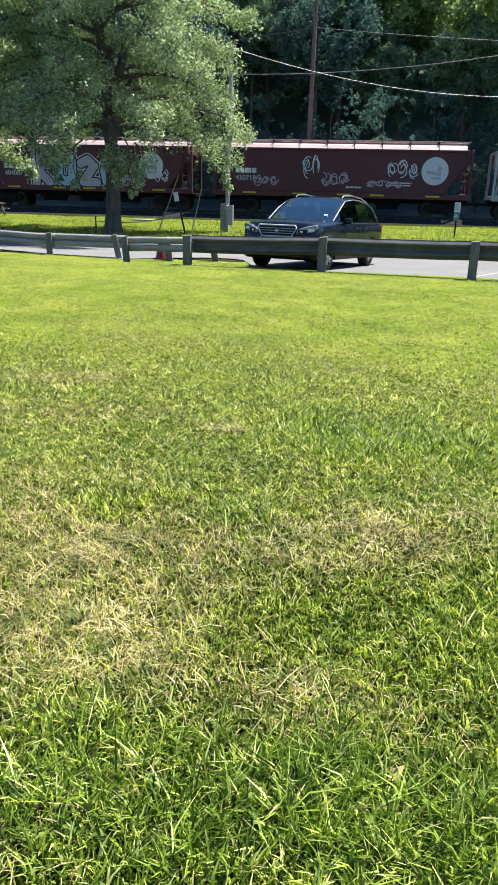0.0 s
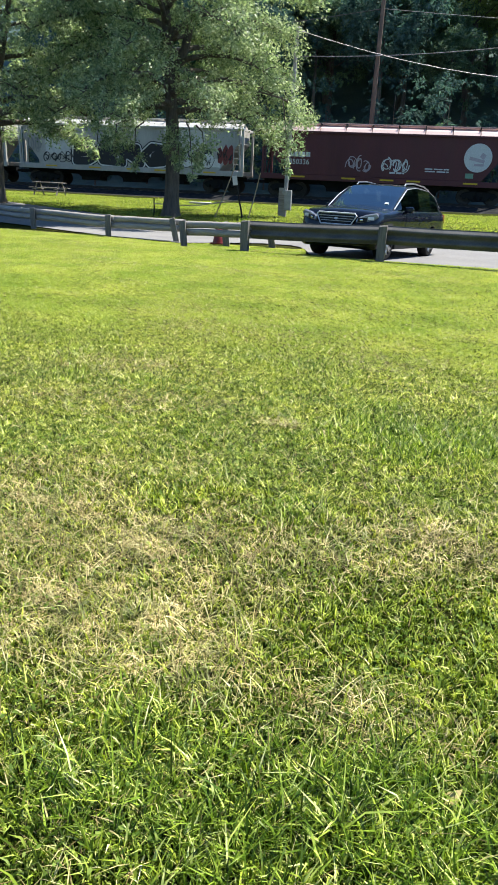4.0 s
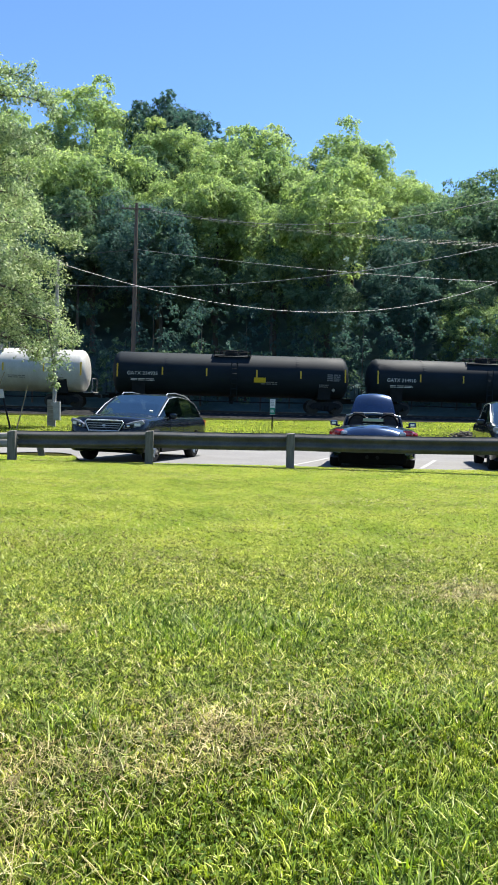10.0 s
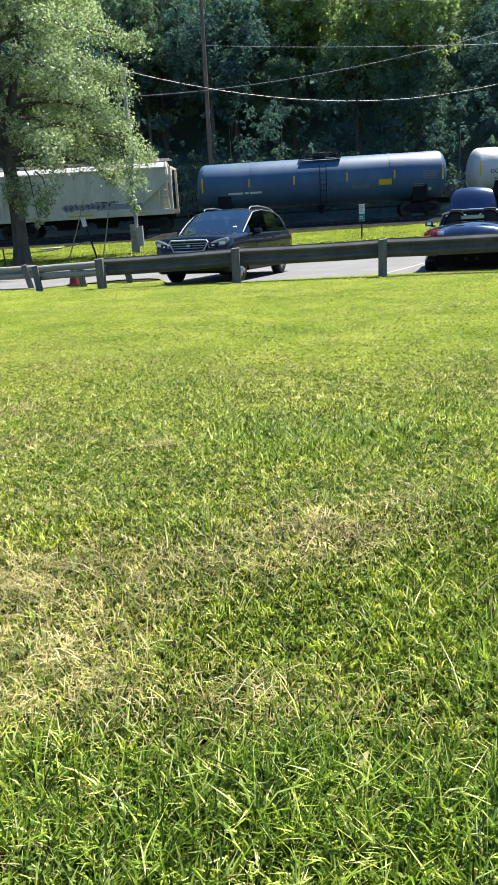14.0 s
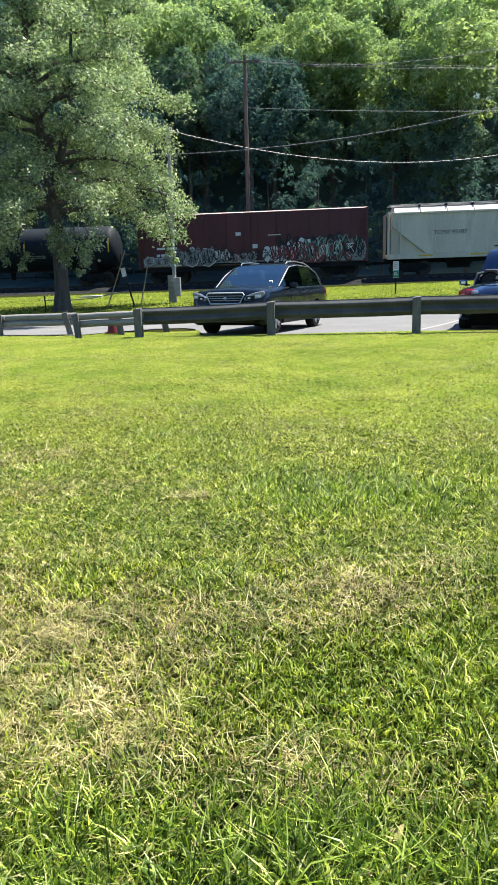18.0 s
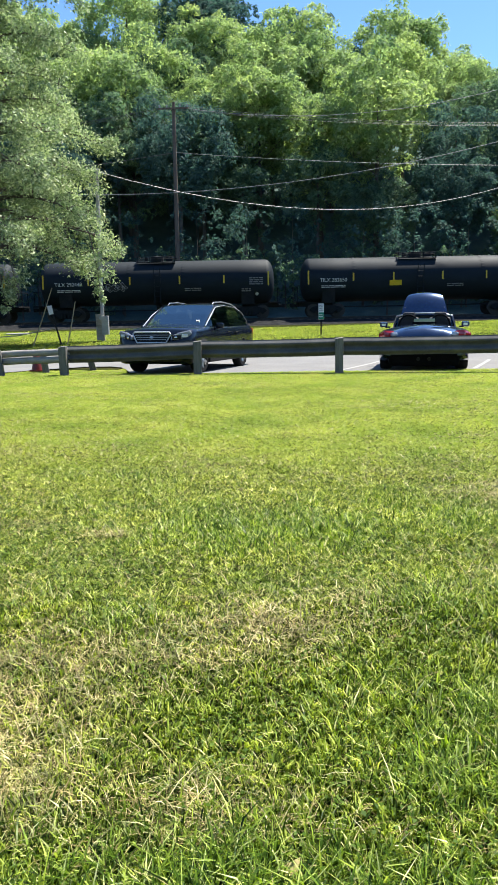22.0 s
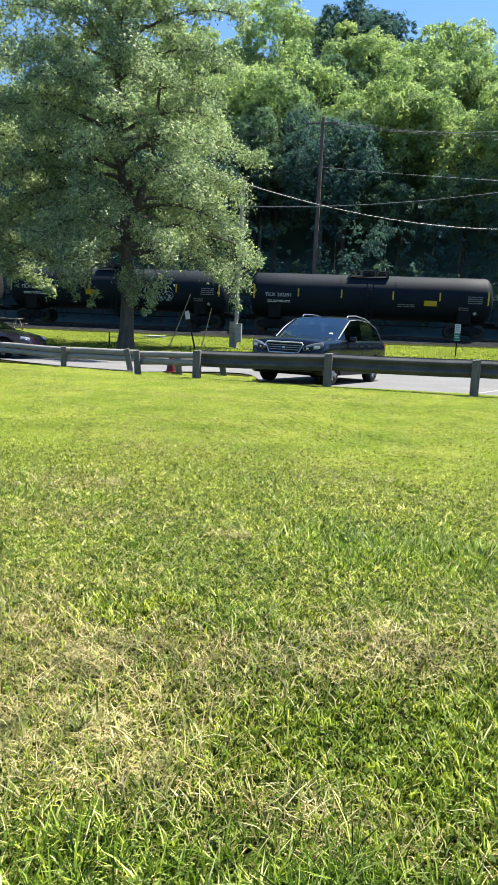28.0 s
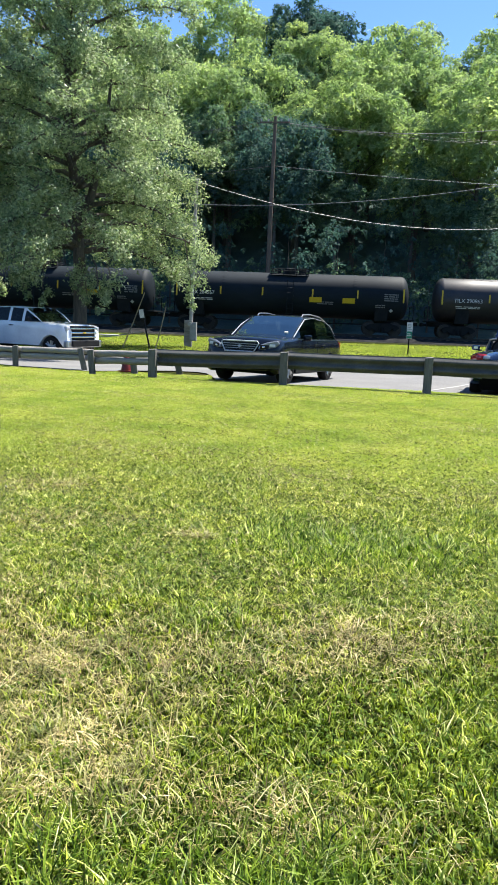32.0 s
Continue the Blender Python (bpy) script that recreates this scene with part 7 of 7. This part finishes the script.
def sow():
    rng = np.random.default_rng(77)
    green, mid, far, dry, deep = [], [], [], [], []
    for y0, y1, near in ((1.15, 2.2, 2), (2.2, 3.6, 2), (3.6, 5.4, 1), (5.4, 7.6, 1), (5.4, 7.6, 0), (7.6, 10.5, 0), (10.5, 14, 0), (14, 19.5, 0)):
        x0, x1 = -0.78 * y1 - 0.25, 0.47 * y1 + 0.25
        dense = (28000, 72000, 42000)[near]
        top = dense * min(1, (2 / y0)) ** (1.0 if near else 0.95)
        n = int(top * (y1 - y0) * (x1 - x0))
        p = np.stack([rng.uniform(x0, x1, n), rng.uniform(y0, y1, n), np.zeros(n)], 1)
        q = np.arctan2(p[:, 0], p[:, 1] - 0.28 + 0.5)
        share = dense * np.minimum(1, 2 / p[:, 1]) ** (1.0 if near else 0.95) / top
        if y1 == 7.6:
            ease = (7.6 - p[:, 1]) / 2.2
            share = share * (ease if near else 1 - ease)
        p = p[(q > -0.68) & (q < 0.45) & (p[:, 1] < lawn_edge(p[:, 0]) - 0.03) & (rng.uniform(size=n) < share)]
        size = np.ones(len(p))
        if near:
            p, size = tufts(rng, p, 12, 0.024 * max(1, y0 / 2.2) ** 0.5)
        p[:, 2] = [ground_z(a, b) for a, b in p[:, :2].tolist()]
        w = 0.0066 * np.maximum(1, p[:, 1] / 2.2) ** (0.36 if near else 0.68)
        worn = np.clip(field(p, WORN) + 0.16 * ripple(p, 1.1, 1) + 0.02, 0, 1)
        lush = np.clip(field(p, LUSH) + 0.45 * ripple(p, 2.2, 2), 0, 1)
        tuft = 0.5 * ripple(p, 24, 21) + 0.35 * ripple(p, 7, 23)
        hump = np.clip(1 + 0.55 * ripple(p, 48, 51) + 0.4 * ripple(p, 100, 52), 0.35, 1.9) if near else np.ones(len(p))
        keep = (rng.uniform(size=len(p)) > worn * 0.5) & (rng.uniform(size=len(p)) < np.clip((0.8 + 0.5 * tuft + 0.2 * lush) * hump ** 0.7, 0.12, 1)) & (p[:, 1] < lawn_edge(p[:, 0]) - 0.02)
        g, lu, sz = p[keep], lush[keep], size[keep] * hump[keep]
        edge = lawn_edge(g[:, 0]) - g[:, 1] < 0.35
        h = rng.gamma(6, 0.0052 if near else 0.0046, len(g)) * (0.8 + 0.8 * lu) * (1 + 1.2 * edge) * sz * np.interp(g[:, 1], [2, 3.6, 5, 7.6], [0.86, 0.64, 0.52, 0.64])
        bw = w[keep] * rng.uniform(0.55, 1.25, len(g))
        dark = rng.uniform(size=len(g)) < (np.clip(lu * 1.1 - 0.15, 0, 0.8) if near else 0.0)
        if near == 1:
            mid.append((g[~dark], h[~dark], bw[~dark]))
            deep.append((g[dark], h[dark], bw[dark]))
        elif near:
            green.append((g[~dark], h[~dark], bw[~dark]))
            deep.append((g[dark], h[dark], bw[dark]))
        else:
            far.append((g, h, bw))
        frac = worn * np.where(p[:, 1] < 4, 0.3, 0.24) * np.clip(1 + 0.8 * ripple(p, 5.0, 8), 0, 2) + 0.012 + (0 if near else 0.1) * np.clip(ripple(p * np.array([0.5, 1.3, 1]), 1.6, 31) - 0.15, 0, 1)
        pick = rng.uniform(size=len(p)) < frac
        d = p[pick] + np.array([0, 0, 0.004])
        d[:, :2] += rng.normal(size=(len(d), 2)) * 0.02
        d = d[d[:, 1] < lawn_edge(d[:, 0]) - 0.05]
        d[:, 2] += rng.uniform(0, 0.024, len(d)) * np.where(d[:, 1] < 5, 1, 0.6)
        dry.append((d, rng.uniform(0.03, 0.1, len(d)) * np.where(d[:, 1] < 5, 1.0, 0.6), 0.0036 * np.maximum(1, d[:, 1] / 3) ** 0.78 * rng.uniform(0.6, 1.3, len(d))))
    n = 15000
    p = np.stack([rng.uniform(-3.4, 2.6, n), rng.uniform(1.3, 7.0, n), rng.uniform(0.012, 0.05, n)], 1)
    p = p[rng.uniform(size=n) < np.clip(0.75 * field(p, WORN) * np.clip(1 + 0.9 * ripple(p, 4.0, 8), 0.1, 2) + 0.05 + 0.08 * ripple(p, 1.7, 33), 0.015, 1)]
    dry.append((p, rng.gamma(4, 0.036, len(p)) + 0.03, 0.0034 * np.maximum(1, p[:, 1] / 2.6) ** 0.7 * rng.uniform(0.6, 1.3, len(p))))
    for name, sets, material, lean, flat, label in (("lush_grass", deep, GRASS_LUSH, 0.85, 0.25, "taller dark green tufts in the mown lawn"), ("grass", green, GRASS, 0.85, 0.25, "short mown grass blades, lush green to yellow"), ("short_grass", mid, GRASS, 1.25, 0.35, "dense short mown grass, green with yellow tips"), ("lawn_grass", far, GRASS_LIT, 1.2, 0.35, "short mown grass blades, bright yellow-green"), ("dry_grass", dry, STRAW, 1.0, 0.94, "dead straw-coloured clippings lying in the lawn")):
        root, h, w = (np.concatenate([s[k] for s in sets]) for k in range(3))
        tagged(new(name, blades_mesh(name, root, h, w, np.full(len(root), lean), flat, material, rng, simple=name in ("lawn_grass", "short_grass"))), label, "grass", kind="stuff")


sow()


def verge():
    """Thin grass over the rest of the lawn round about."""
    rng = np.random.default_rng(15)
    n = 90000
    p = np.stack([rng.uniform(-26, 20, n), rng.uniform(-9, 19, n), np.zeros(n)], 1)
    q = np.arctan2(p[:, 0], p[:, 1] + 0.22)
    p = p[((q < -0.66) | (q > 0.43) | (p[:, 1] < 1.2)) & (p[:, 1] < lawn_edge(p[:, 0]) - 0.05) & (np.hypot(p[:, 0], p[:, 1]) > 0.5)]
    p[:, 2] = [ground_z(a, b) for a, b in p[:, :2].tolist()]
    tagged(new("verge_grass", blades_mesh("verge_grass", p, rng.gamma(6, 0.006, len(p)), rng.uniform(0.012, 0.04, len(p)), np.full(len(p), 1.0), 0.3, GRASS_LIT, rng, simple=True)), "short mown grass over the wider lawn", "grass", kind="stuff")


verge()


CLOVER = leaf_mat("clover_leaf", [(0, (0.06, 0.12, 0.015)), (0.6, (0.13, 0.21, 0.03)), (1, (0.24, 0.33, 0.08))], 0.4, 0.6, 0.9, spec=0.15)


def clover():
    """Low broad leaves scattered through the near lawn."""
    rng = np.random.default_rng(9)
    n = 26000
    p = np.stack([rng.uniform(-2.6, 2.0, n), rng.uniform(1.3, 5.5, n), rng.uniform(0.012, 0.05, n)], 1)
    p = p[ripple(p, 2.6, 4) + 0.5 * ripple(p, 6, 5) > 0.0]
    nor = np.tile(np.array([[0, -0.1, 1.0]]), (len(p), 1))
    tagged(new("clover", leaves_mesh("clover", p, nor, rng.uniform(0.01, 0.024, len(p)), CLOVER, rng)), "small clover leaves low in the lawn", "clover", kind="stuff")


clover()


def bank_grass():
    """Longer, uneven grass on the strip between the drive and the railway."""
    rng = np.random.default_rng(12)
    n = 220000
    p = np.stack([rng.uniform(-34, 17, n), rng.uniform(26.4, 47, n), np.zeros(n)], 1)
    far_edge = np.interp(p[:, 0], [e[0] for e in EDGE_FAR], [e[1] for e in EDGE_FAR])
    p = p[(p[:, 1] > far_edge + 0.1) & (p[:, 1] < 45.2 + p[:, 0] * 0.05)]
    p[:, 2] = [ground_z(a, b) for a, b in p[:, :2].tolist()]
    h = rng.gamma(4, 0.009, len(p)) * (1 + 0.6 * ripple(p, 0.7, 3)) + 0.015
    tagged(new("bank_grass", blades_mesh("bank_grass", p, h, rng.uniform(0.016, 0.036, len(p)), np.full(len(p), 0.8), 0.2, GRASS_LIT, rng, simple=True)), "uneven sunlit grass on the bank beside the railway", "grass", kind="stuff")


bank_grass()
tagged(part("dead_leaf", leaves_mesh("dead_leaf", np.array([[0.09, 1.9, 0.045]]), np.array([[0, -0.3, 1.0]]), np.array([0.07]), STRAW, np.random.default_rng(2)), None), "curled pale dead leaf lying on the lawn", "leaf")

def drive(car, wheels, radius, rows):
    """Keys a car along rows of t, x, y, yaw, and turns its wheels by the way it has gone."""
    walk(car, [(t, parked((x, y), yaw, 3.0)) for t, x, y, yaw in rows])
    spin = [(0, 0.0)]
    gone = 0.0
    for (t0, x0, y0, _), (t1, x1, y1, _) in zip(rows, rows[1:]):
        d = math.hypot(x1 - x0, y1 - y0)
        n = max(1, int(math.degrees(d / radius) / 75) + 1)
        for k in range(1, n + 1):
            spin.append((t0 + (t1 - t0) * k / n, gone + math.degrees(d / radius) * k / n))
        gone += math.degrees(d / radius)
    for w in wheels:
        at = w.matrix_basis.translation.copy()
        walk(w, [(t, pose(*at, 0, a % 360, 0)) for t, a in spin])


def motions():
    for car, s0 in TRAIN:
        walk(car, [(0, TRACK @ pose(s0, 0, RAIL_Z)), (32, TRACK @ pose(s0 + TRAIN_SPEED * 32, 0, RAIL_Z))])
    drive(PLUM_CAR, PLUM_WHEELS, 0.335, [(0, -46, 40.5, -26), (8, -46, 40.5, -26), (12, -32, 33.5, -26), (15, -21, 27, -22), (17.5, -14.65, 22.3, 6), (32, -14.65, 22.3, 6)])
    drive(TRUCK, TRUCK_WHEELS, 0.4, [(0, -52, 43.5, -26), (14, -52, 43.5, -26), (20, -40, 37.6, -26), (24, -31, 33, -26), (27.5, -25.2, 29.2, -20), (29.5, -20.1, 26.9, -15), (31, -15.75, 25.9, -14), (31.5, -14.15, 25.65, -15), (32, -12.4, 25.35, -16)])


motions()
